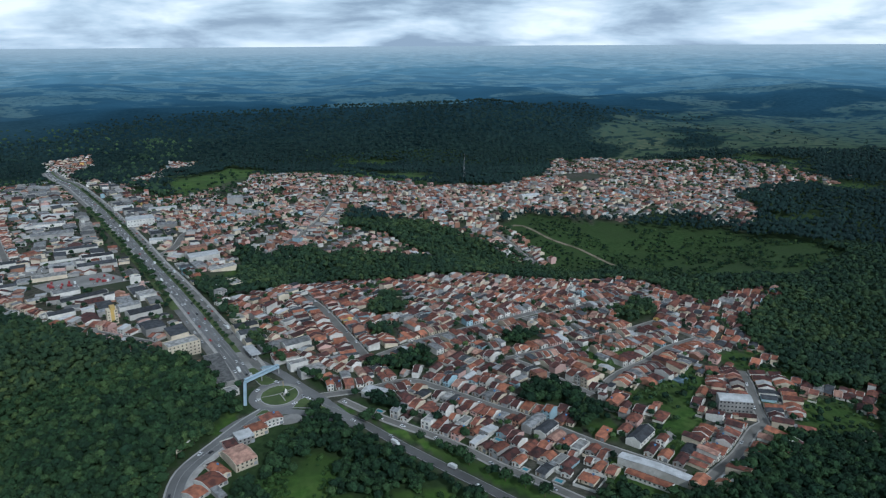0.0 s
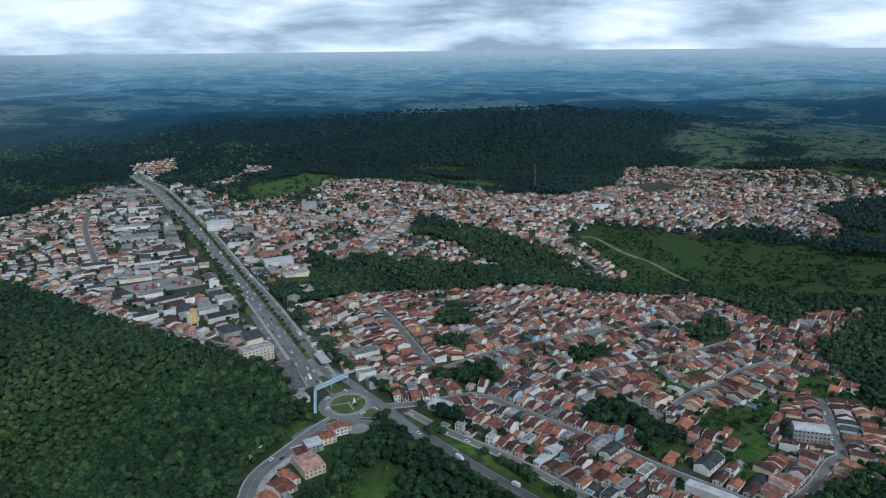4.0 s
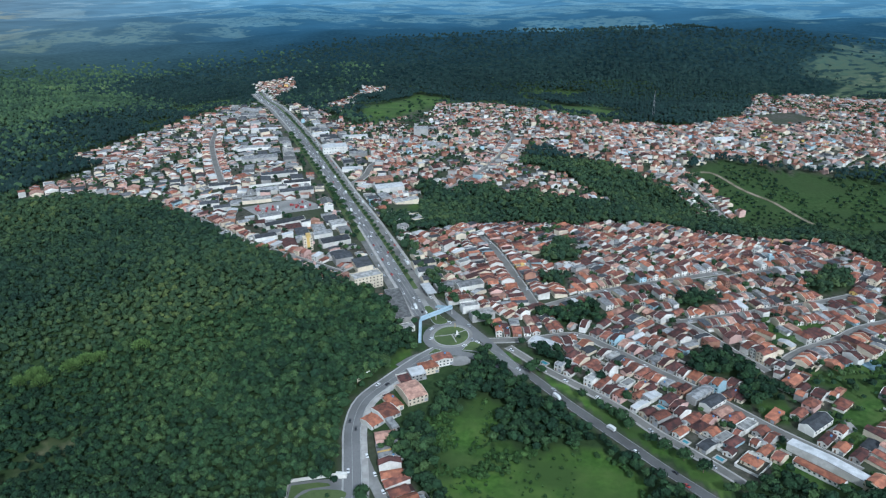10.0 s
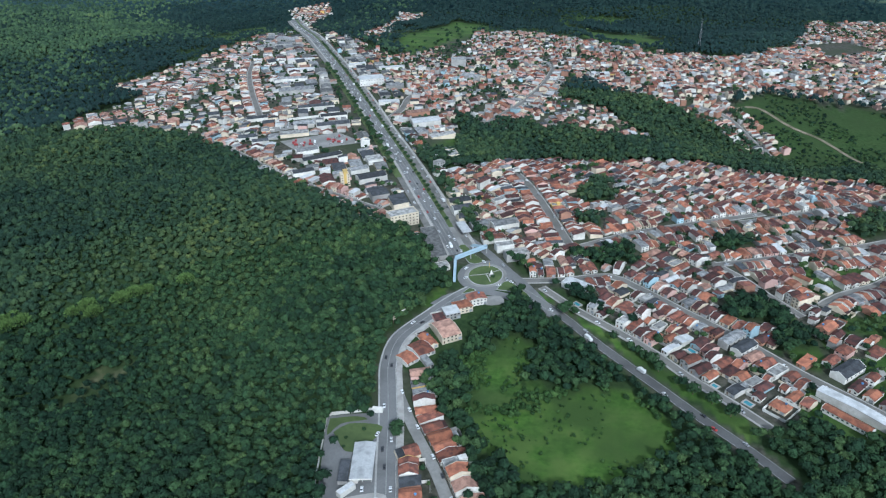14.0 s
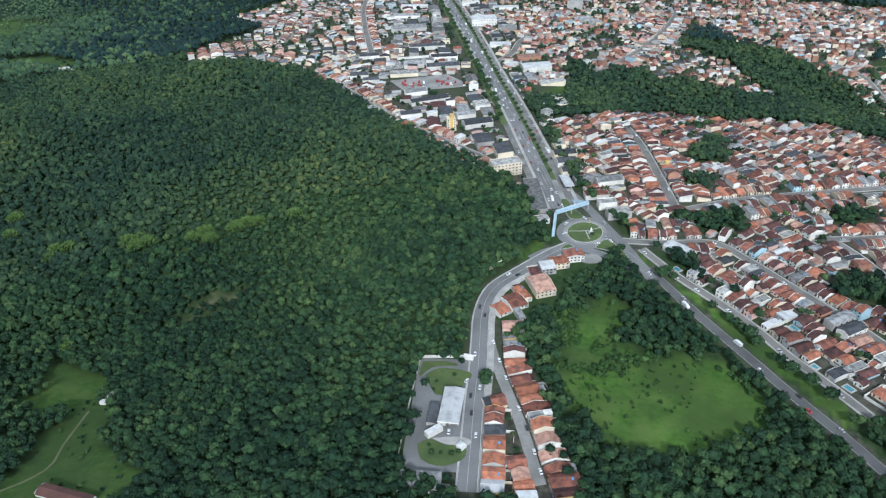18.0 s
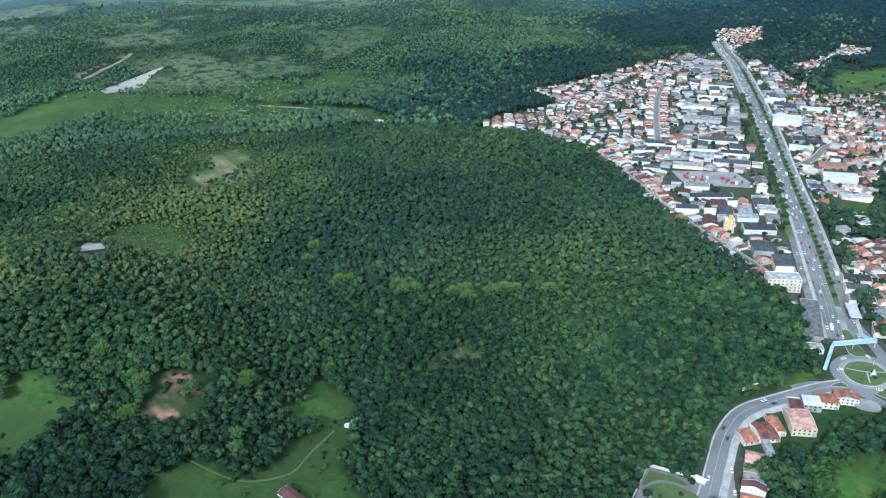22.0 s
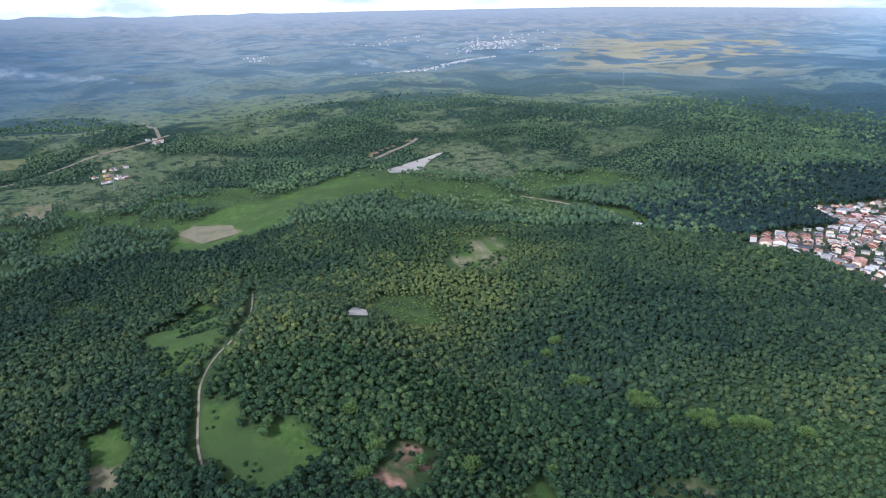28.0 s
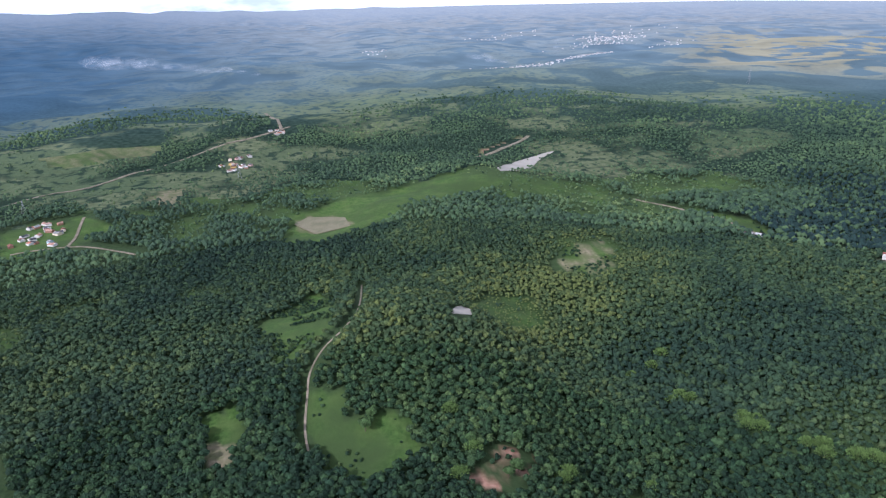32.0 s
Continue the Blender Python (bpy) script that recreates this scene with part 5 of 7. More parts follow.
for cx, cy, turn, w, d, h, form, wall, roof in (
        (-574, 1028, 30, 57, 22, 7, "along", 3, 3), (-499, 946, 30, 54, 14, 6, "along", 0, 4), (-478, 865, 30, 28, 18, 6, "along", 0, 3),
        (-436, 871, 30, 46, 16, 6, "along", 0, 4), (-453, 909, 30, 38, 14, 6, "along", 0, 4), (-473, 827, 29, 38, 15, 5, "along", 1, 6),
        (-528, 800, 33, 25, 14, 5, "along", 0, 4), (-502, 788, 33, 22, 12, 5, "along", 0, 4), (-395, 749, 45, 50, 13, 5, "along", 0, 4),
        (-424, 768, 40, 28, 12, 5, "along", 0, 3), (-310, 702, 40, 33, 16, 6, "along", 0, 4), (-334, 722, 40, 22, 12, 5, "along", 0, 3),
        (-352, 908, 35, 32, 12, 5, "along", 0, 5), (-322, 930, 33, 40, 22, 7, "along", 0, 5), (-345, 962, 33, 34, 14, 5, "along", 2, 7),
        (-284, 889, 45, 36, 9, 5, "slope", 1, 6), (-236, 726, 38, 30, 11, 6, "along", 0, 3), (-330, 867, 40, 26, 13, 5, "along", 0, 3),
        (-530, 1000, 30, 36, 9, 5, "along", 0, 5), (-446, 742, 45, 15, 10, 4, "along", 1, 3), (-194, 660, 33, 24, 12, 6, "along", 1, 4),
        (-186, 643, 33, 21, 12, 6, "along", 0, 4), (-176, 627, 33, 21, 11, 5, "along", 1, 4), (-160, 612, 36, 18, 11, 5, "along", 3, 3),
        (-137, 621, 36, 26, 13, 5, "along", 0, 3), (-140, 588, 30, 22, 11, 5, "hip", 0, 1), (-126, 573, 30, 16, 10, 6, "slab", 0, 6),
        (-112, 560, 30, 21, 11, 6, "slab", 3, 6), (-679, 1361, 30, 64, 14, 6, "along", 0, 3), (-672, 1234, 22, 50, 13, 6, "along", 0, 5),
        (-633, 1159, 22, 48, 13, 6, "along", 0, 5), (-616, 1098, 22, 46, 14, 6, "along", 0, 3), (-470, 1187, 25, 44, 12, 6, "along", 0, 5),
        (-422, 1075, 20, 29, 15, 6, "along", 3, 3), (-430, 1021, 20, 34, 16, 6, "along", 0, 3), (-401, 994, 20, 31, 13, 5, "along", 0, 5),
        (-739, 1484, 30, 37, 12, 6, "along", 0, 3), (-815, 1450, -23, 60, 20, 7, "along", 3, 3), (-545, 1205, 40, 32, 10, 5, "along", 0, 5),
        (155, 1276, 20, 34, 18, 7, "along", 0, 5), (-395, 700, 40, 26, 12, 5, "along", 0, 4), (-560, 880, 33, 30, 13, 5, "along", 0, 4)):
    if vacant(cx, cy, w * 0.7, d * 0.7, radians(turn)):
        hall("warehouse", f"long {WALL_WORD[wall]} warehouse with {ROOF_WORD[roof]} roof near the avenue", "warehouse", cx, cy, turn, w, d, h, form, min(0.13 * d, 2.2), wall, roof, group="warehouses along the avenue")
YARD_WALL = [((-578, 807), (-541, 853), 2.5), ((-546, 865), (-478, 911), 2.5)]
for a, b, h in YARD_WALL:
    k, t = math.hypot(b[0] - a[0], b[1] - a[1]), math.atan2(b[1] - a[1], b[0] - a[0])
    ob = new("yard_wall", boxes_mesh("yard_wall", WALLS[0][0], (-k / 2, -2.5, -1, k / 2, 2.5, h)))
    ob.matrix_world = Matrix.Translation(((a[0] + b[0]) / 2, (a[1] + b[1]) / 2, land_at((a[0] + b[0]) / 2, (a[1] + b[1]) / 2))) @ pose(0, 0, 0, 0, 0, math.degrees(t))
    tagged(ob, "long white row of low stalls round a yard", "wall")
    occupy((a[0] + b[0]) / 2, (a[1] + b[1]) / 2, k, 6, t)
for cx, cy, turn, w, d in ((-430, 810, 30, 90, 50), (-470, 905, 30, 90, 20), (-500, 845, 30, 30, 30), (-385, 790, 45, 40, 30)):
    occupy(cx, cy, w, d, radians(turn))     # open yards stay free of houses

tower = new("water_tower_building")
tower.matrix_world = Matrix.Translation((-333, 681, land_at(-333, 681))) @ pose(0, 0, 0, 0, 0, 35)
tagged(tower, "slim cream and yellow tower block", "tower")
part("wall", boxes_mesh("wall", WALLS[1][0], (-5, -4.5, -2, 5, 4.5, 15)), tower)
part("stair_core", boxes_mesh("stair_core", WALLS[6][0], (-1.6, -5.0, -2, 1.6, -4.5, 19), (-1.6, -4.5, 15, 3, 1, 19)), tower, "yellow stair core rising over the roof")
for s in range(5):
    for wx in (-3.4, 3.4):
        ob = part("window", window_mesh, tower)
        ob.matrix_local = pose(wx, -4.5, 1.2 + 2.9 * s)
occupy(-333, 681, 13, 12, radians(35))

M_POOL = surface("pool_water", (0.07, 0.27, 0.32), (0.06, 0.22, 0.28), rough=0.08, vary=0.1, bump=0.02, spec=0.5)
for x, y, w, d in ((-49, 498, 5.5, 3.2), (-3, 499, 4.6, 2.8), (39, 457, 6, 3), (74, 407, 5.4, 3.4), (54, 421, 4, 3)):
    pool = tagged(new("swimming_pool"), "small turquoise garden swimming pool with pale rim", "pool", "garden swimming pools")
    pool.matrix_world = Matrix.Translation((x, y, land_at(x, y) + 0.3)) @ pose(0, 0, 0, 0, 0, -37)
    part("rim", boxes_mesh("rim", M_PAVE, (-w / 2 - 1, -d / 2 - 1, -1, w / 2 + 1, -d / 2, 0.3), (-w / 2 - 1, d / 2, -1, w / 2 + 1, d / 2 + 1, 0.3), (-w / 2 - 1, -d / 2, -1, -w / 2, d / 2, 0.3), (w / 2, -d / 2, -1, w / 2 + 1, d / 2, 0.3)), pool)
    part("water", boxes_mesh("water", M_POOL, (-w / 2, -d / 2, -1, w / 2, d / 2, 0.16)), pool, "clear turquoise water")
    occupy(x, y, w + 4, d + 4, radians(-37))
hall("metal_roof_hall", "long hall with blue-grey metal roof between houses", "hall", 66, 474, 52, 22, 8, 5.2, "along", 1.0, 3, 3, 4)
hall("dark_roof_hall", "long hall with dark sheet roof between houses", "hall", 74, 466, 52, 20, 9, 4.4, "along", 1.4, 0, 4, 4)
house(93, 406, radians(-35), 11, 9, 1, "hip", 1.9, 1, 0, "houses of the old town", True, "in a walled garden")
occupy(93, 406, 19, 17, radians(-35))
garden = tagged(new("garden_wall"), "white rendered wall round a garden", "wall")
for a, b in (((82, 402), (95, 393)), ((95, 393), (105, 408)), ((105, 408), (92, 417)), ((92, 417), (82, 402))):
    k, t = math.hypot(b[0] - a[0], b[1] - a[1]), math.atan2(b[1] - a[1], b[0] - a[0])
    ob = part("panel", boxes_mesh("panel", WALLS[0][0], (-k / 2, -0.12, -1, k / 2 - 0.24, 0.12, 2.0)), garden)
    ob.matrix_local = Matrix.Translation(((a[0] + b[0]) / 2, (a[1] + b[1]) / 2, land_at((a[0] + b[0]) / 2, (a[1] + b[1]) / 2))) @ pose(0, 0, 0, 0, 0, math.degrees(t))

# south of the roundabout and along the lower road
for cx, cy, turn, w, d, st, form, wall, roof in ((-128, 481, 33, 15, 10, 2, "across", 0, 1), (-136, 468, 37, 14, 11, 2, "hip", 1, 0), (-142, 457, 37, 12, 10, 2, "slope", 3, 5), (-149, 449, 37, 9, 10, 1, "slope", 4, 2),
                                                 (-139, 434, 41, 16, 22, 2, "along", 1, 7), (-149, 420, 47, 8, 17, 1, "across", 1, 0), (-151, 409, 52, 14, 17, 1, "along", 0, 1), (-157, 396, 58, 11, 13, 1, "along", 0, 0), (-142, 396, 45, 5, 12, 1, "slope", 3, 3)):
    house(cx, cy, radians(turn), w, d, st, form, 1.6 if form != "slope" else 1.0, wall, roof, "houses below the roundabout", True, "below the roundabout")
    occupy(cx, cy, w, d, radians(turn))
ROW_EAST = [(-154, 378), (-146, 362), *SIDE[1:], (-66, 238)]
settle_along(ROW_EAST, 4.3, [4, 5, 1.5, 1.5, 0.6, 0.5, 0.8, 3], [4, 3, 2, 2, 1.5, 0.6, 0.5], "houses on the lower road", "on the lower road", (6.5, 9.5), (13, 17), 900, 1, (-1,), 0.0, 0.45)
settle_along(LOWER[6:], 7.4, [4, 5, 3, 1.2, 0.8, 1.4, 0.8, 3], [4, 3, 2, 2, 1.5, 0.6, 0.5], "houses on the lower road", "on the lower road", (6.5, 10), (11, 13.5), 900, 1, (-1,), 0.0, 0.2)
settle_along(SIDE[2:] + [(-66, 238)], 3.9, [3, 5, 3, 1.2, 0.8, 1.2, 0.8, 2], [4, 3, 2, 2, 1.5, 0.6, 0.5], "houses on the lower road", "on the lower road", (6.5, 10), (9, 12), 900, 1, (1,), 0.0, 0.15)
settle_along(E_STREET, 4.2, TERRA, PLAIN, "houses of the old town", "in the old town", near=600, rows=2, sides=(-1,), tall=0.2)
for line, half in OLD_STREETS[1:]:
    settle_along(line, half, TERRA, PLAIN, "houses of the old town", "in the old town", near=600, tall=0.17)
settle_district(EAST_TOWN, radians(-36), TERRA, PLAIN, "houses of the old town", "in the old town", (10, 15), near=585, tall=0.15, street=5)
STRIP = [tuple(p) for p in beside(AVENUE[1:6], -22)] + [tuple(p) for p in beside(AVENUE[1:6], -120)[::-1]]
settle_district(STRIP, radians(123), SHEDS, [3, 2.4, 0.3, 4, 0.5, 0.2, 0.1], "", "", (13, 19), (14, 30), street=6, yard=2, tall=0.35, woods=0.74, only=WEST_TOWN)
STRIP_EAST = [tuple(p) for p in beside(AVENUE[1:6], 22)] + [tuple(p) for p in beside(AVENUE[1:6], 75)[::-1]]
settle_district(STRIP_EAST, radians(123), SHEDS, [3, 3, 0.3, 4, 0.5, 0.2, 0.2], "", "", (11, 16), (10, 24), street=4, yard=2, tall=0.45)
settle_district(EAST_TOWN, radians(-36), TERRA, PLAIN, "houses of the old town", "in the old town", (6.5, 9.5), (4.6, 7), near=470, tall=0.12, street=1.5, yard=1, woods=0.72)
for line, half in WEST_STREETS:
    settle_along(line, half, [0.7, 5, 2.0, 2, 1.2, 1.5, 1, 5], MIXED, "", "", near=0, rows=1, depth=(10, 14))
settle_district(WEST_TOWN, radians(123), TRADE, MIXED, "", "", (9, 13), big=0.10, bend=1, street=8)
for line, half in NORTH_STREETS:
    settle_along(line, half, NORTH, MIXED, "", "", near=0, rows=2, depth=(9, 13))
settle_district(NORTH_TOWN, radians(28), NORTH, MIXED, "", "", (8.5, 12), big=0.04, bend=1, street=6, gap=0.06)
settle_district(TIP, radians(100), TERRA, PLAIN, "", "", gap=0.05)
settle_district(FAR_ROW, radians(70), NORTH, PLAIN, "", "")
for cx, cy, n, reach in ((-1290, -455, 22, 70), (-1750, -165, 16, 60), (-2030, -75, 10, 30), (-965, 668, 3, 18), (760, 1500, 30, 120)):
    for k in range(n):
        x, y = cx + rng.uniform(-reach, reach), cy + rng.uniform(-reach, reach) * 0.6
        wg, rg = house_shape(rng.uniform(8, 14), rng.uniform(7, 10), 3.4, "along", 1.6)
        t = rng.uniform(0, 3.1)
        far_houses.add(wg, x, y, land_at(x, y), t, pick(PLAIN))
        far_houses.add(rg, x, y, land_at(x, y), t, len(WALLS) + pick(NORTH))
far_town = Joined()
for cx, cy, n, rx, ry in ((-3420, 850, 60, 25, 80), (-3450, 1100, 60, 20, 90), (-3500, 1390, 90, 18, 90), (-3830, 1700, 190, 60, 120), (-3600, 1930, 16, 25, 60), (-3950, 400, 18, 30, 40), (-4140, 1140, 34, 40, 130)):
    for k in range(n):
        x, y = cx + rng.gauss(0, rx), cy + rng.gauss(0, ry)
        wg, rg = house_shape(rng.uniform(4.5, 10), rng.uniform(4, 7), 2.6, "along", 1.1)
        t = rng.uniform(0, 3.1)
        far_town.add(wg, x, y, land_at(x, y), t, 0)
        far_town.add(rg, x, y, land_at(x, y), t, 1)
far_town.finish("far_town", "distant town houses in haze-greyed colours", M_FAR_TOWN)
for cx, cy, turn, w, d, st, wall, roof in ((-989, 660, 20, 13, 10, 1, 4, 0), (-958, 663, 10, 12, 9, 1, 0, 5), (-945, 677, 25, 16, 7, 1, 0, 5)):
    house(cx, cy, radians(turn), w, d, st, "along", 1.4, wall, roof, "farm houses on the ridge", True, "beside a farm road")
far_houses.finish("town_houses", "hundreds of small tiled and sheet-roofed town houses in rows")


# ---- trees ----
def clump_template(seed, cut=-0.45):
    bm = bmesh.new()
    bmesh.ops.create_icosphere(bm, subdivisions=1, radius=1.0)
    r = random.Random(seed)
    low = [f for f in bm.faces if f.calc_center_median().z < cut]
    bmesh.ops.delete(bm, geom=low, context="FACES")
    for v in bm.verts:
        v.co *= r.uniform(0.72, 1.28)
        v.co.z *= 0.8
    bm.verts.ensure_lookup_table()
    verts = np.array([v.co[:] for v in bm.verts])
    bm.verts.index_update()
    faces = np.array([[v.index for v in f.verts] for f in bm.faces])
    bm.free()
    return verts, faces


CLUMPS = [clump_template(k) for k in range(6)]
DOMES = [clump_template(k, -0.1) for k in range(6)]


def crown_template(seed, n):
    """A crown of n clumps: a broad uneven dome of radius about 1, its foot at z 0."""
    r = random.Random(seed)
    vs, fs, base = [], [], 0
    for k in range(n):
        a = 2.4 * k + r.uniform(-0.4, 0.4)
        out = 0.0 if k == 0 else r.uniform(0.42, 0.72)
        size = r.uniform(0.36, 0.56) if n > 3 else r.uniform(0.52, 0.75)
        if n == 1:
            size = 0.95
        z = r.uniform(0.55, 1.0) if k == 0 else r.uniform(0.15, 0.8) * (1.1 - out * 0.5)
        v, f = (DOMES if n == 1 else CLUMPS)[(seed + k) % 6]
        turn = r.uniform(0, 6.28)
        c, s = math.cos(turn), math.sin(turn)
        m = np.array([[c, -s, 0], [s, c, 0], [0, 0, 1]])
        vs.append((v * size) @ m.T + (out * math.cos(a), out * math.sin(a), z))
        fs.append(f + base)
        base += len(v)
    return np.concatenate(vs), np.concatenate(fs)


def leafy_template(seed, lobes, n, leaf):
    """A crown as a rough dome: a dark core, and n sprays of leaves that stand out from a few rounded lobes."""
    r = random.Random(seed)
    v, f = CLUMPS[seed % 6]
    vs, fs, base = [v * (0.80, 0.80, 0.72) + (0, 0, 0.42)], [f], len(v)
    centres = [(0.0, 0.0, 0.52, 0.62)]
    for k in range(lobes - 1):
        a = 6.283 * k / max(1, lobes - 1) + r.uniform(-0.4, 0.4)
        q = r.uniform(0.42, 0.62)
        centres.append((q * math.cos(a), q * math.sin(a), r.uniform(0.25, 0.55), r.uniform(0.40, 0.52)))
    for k in range(n):
        cx, cy, cz, size = centres[k % lobes]
        a, up = r.uniform(0, 6.283), math.asin(r.uniform(-0.05, 1.0))
        out = Vector((math.cos(a) * math.cos(up), math.sin(a) * math.cos(up), math.sin(up)))
        foot = Vector((cx, cy, cz)) + out * size * r.uniform(0.86, 1.08)
        face = (out + Vector((r.gauss(0, 0.32), r.gauss(0, 0.32), r.gauss(0, 0.25)))).normalized()
        side = face.cross(Vector((r.gauss(0, 1), r.gauss(0, 1), r.gauss(0, 1)))).normalized()
        other = face.cross(side)
        wide = leaf * r.uniform(0.75, 1.3)
        vs.append(np.array([foot + side * wide, foot - side * wide * 0.5 + other * wide * 0.87, foot - side * wide * 0.5 - other * wide * 0.87]))
        fs.append(np.array([[base, base + 1, base + 2]]))
        base += 3
    return np.concatenate(vs), np.concatenate(fs)


def plant(name, label, x, y, size, tall, templates, seed, tone=None, leaf=None):
    """Crowns of many trees joined into one mesh."""
    r = np.random.RandomState(seed)
    which = r.randint(0, len(templates), len(x))
    z = land(x, y)
    tone = r.rand(len(x)) if tone is None else tone
    vs, fs, ts, base = [], [], [], 0
    for k, (tv, tf) in enumerate(templates):
        idx = np.nonzero(which == k)[0]
        if not len(idx):
            continue
        a = r.rand(len(idx)) * 6.283
        c, s = np.cos(a)[:, None], np.sin(a)[:, None]
        sz, tl = size[idx][:, None], tall[idx][:, None]
        vx = (c * tv[:, 0] - s * tv[:, 1]) * sz + x[idx][:, None]
        vy = (s * tv[:, 0] + c * tv[:, 1]) * sz + y[idx][:, None]
        vz = tv[:, 2] * sz * 1.05 + tl + z[idx][:, None]
        vs.append(np.stack([vx, vy, vz], -1).reshape(-1, 3))
        fs.append((tf[None] + (np.arange(len(idx)) * len(tv))[:, None, None] + base).reshape(-1, 3))
        ts.append(np.repeat(tone[idx], len(tv)))
        base += len(idx) * len(tv)
    me = mesh_from(name, np.concatenate(vs), np.concatenate(fs), [leaf or M_LEAF])
    attr = me.attributes.new("tone", "FLOAT", "POINT")
    attr.data.foreach_set("value", np.concatenate(ts).astype(np.float32))
    return tagged(new(name, me), label, "trees", kind="stuff")


FARM_ROAD = [(-1230, 596), (-1158, 638), (-1113, 646), (-1045, 668), (-939, 668)]
BELOW_RING = [(-120, 488), (-131, 468), (-142, 448), (-136, 430), (-148, 408), (-152, 390)]


def forest_points(r0, r1, cell, seed):
    """Jittered places of trees in the woods between two distances."""
    r = np.random.RandomState(seed)
    g = np.arange(-r1, r1, cell)
    X, Y = np.meshgrid(g, g)
    x = (X + r.uniform(-0.46, 0.46, X.shape) * cell).ravel()
    y = (Y + r.uniform(-0.46, 0.46, X.shape) * cell).ravel()
    d, az = np.hypot(x, y), np.degrees(np.arctan2(-x, y))
    keep = (d > r0) & (d <= r1) & (az > -36) & (az < 116)
    x, y = x[keep], y[keep]
    grass, town, soil = zones(x + r.normal(0, 2.5, len(x)), y + r.normal(0, 2.5, len(x)))
    wood = ~((grass > 0) | town | (soil > 0))
    for line, half in STREETS + [(TRACK, 3), (PATH, 4)]:
        wood &= off_line(line, x, y) > half + 4
    for poly in (POND, LAKE):
        wood &= ~inside(poly, x, y)
    for cx, cy, size in ((-710, 147, 17), (-688, 142, 13), (-457, 118, 22), (-478, 135, 20), (-893, 345, 30), (-915, 372, 26)):
        wood &= np.hypot(x - cx, y - cy) > size
    for line in FAR_ROADS:
        wood &= off_line(line, x, y) > 24
    for cx, cy, size in ((-1290, -455, 90), (-1750, -165, 75), (-2030, -75, 60)):
        wood &= np.hypot(x - cx, y - cy) > size
    for line, half in ((FARM_ROAD, 15), (BELOW_RING, 19)):
        wood &= off_line(line, x, y) > half
    wood &= np.hypot(x - CENTRE[0], y - CENTRE[1]) > 34
    o = openness(x, y)
    far = np.hypot(x, y) > 1120
    wood &= patchwork(x, y) | (o < np.where(far, 0.08 + 1.25 * r.rand(len(x)), 0.35 + 1.3 * r.rand(len(x))))
    if r1 > 2000:
        open_land, beyond = pasture(x, y), patchwork(x, y)
        wood &= ~beyond | (open_land < 0.02 + 0.08 * r.normal(0, 1, len(x))) & (r.rand(len(x)) > smooth(2150, 2850, np.hypot(x, y)))
        o = np.where(beyond, np.clip(open_land + 0.3, 0, 0.4), o)
    return x[wood], y[wood], o[wood], r



# The leaf colour steps with distance to stand in for haze.
for name, r0, r1, cell, size, n, seed, leaf in (("forest_near", 170, 640, 5.0, 4.1, (5, 38, 0.27), 1, M_LEAF), ("forest_middle", 640, 1120, 5.3, 4.0, (4, 12, 0.42), 2, M_LEAF_MID_LIT), ("forest_far", 1120, 2050, 8.6, 5.0, None, 3, M_LEAF_HAZED), ("forest_far", 2050, 2900, 13.5, 6.6, None, 4, M_LEAF_HAZED)):
    x, y, o, r = forest_points(r0, r1, cell, seed)
    slope = sum(k * np.exp(-((x - cx) ** 2 + (y - cy) ** 2) / (2 * q * q)) for cx, cy, k, q in ((-880, 350, 0.65, 110), (-760, 215, 0.3, 70), (-420, 470, 0.22, 70), (-330, 390, 0.25, 60), (-640, 70, 0.2, 80)))
    tone = np.clip(0.25 * o + slope + lattice(x, y, 55, 41) * 0.35 + lattice(x, y, 180, 42) * 0.5 + r.rand(len(x)) ** 1.6 * (0.65 if r0 < 600 else 0.45) - (0.3 if r0 < 600 else 0.24), 0, 1)
    grow = r.uniform(0.7, 1.2, len(x)) * (0.82 + 0.36 * lattice(x, y, 70, 43)) * (1 - 0.6 * o) * (1 - 0.5 * np.minimum(slope, 0.5))
    grow *= np.where(patchwork(x, y), 0.85, 1.0)
    # Trees of the ridge belt take the leaf colour blued for haze.
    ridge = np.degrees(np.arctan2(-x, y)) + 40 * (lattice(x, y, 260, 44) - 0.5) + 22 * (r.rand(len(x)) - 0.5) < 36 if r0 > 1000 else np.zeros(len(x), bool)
    for pick_out, what, mat in ((~ridge, name, leaf), (ridge, "forest_ridge", M_LEAF_RIDGE_HAZE)):
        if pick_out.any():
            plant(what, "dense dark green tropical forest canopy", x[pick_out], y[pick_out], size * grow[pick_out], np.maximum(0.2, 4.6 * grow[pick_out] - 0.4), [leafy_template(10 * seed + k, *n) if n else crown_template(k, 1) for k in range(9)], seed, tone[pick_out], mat)


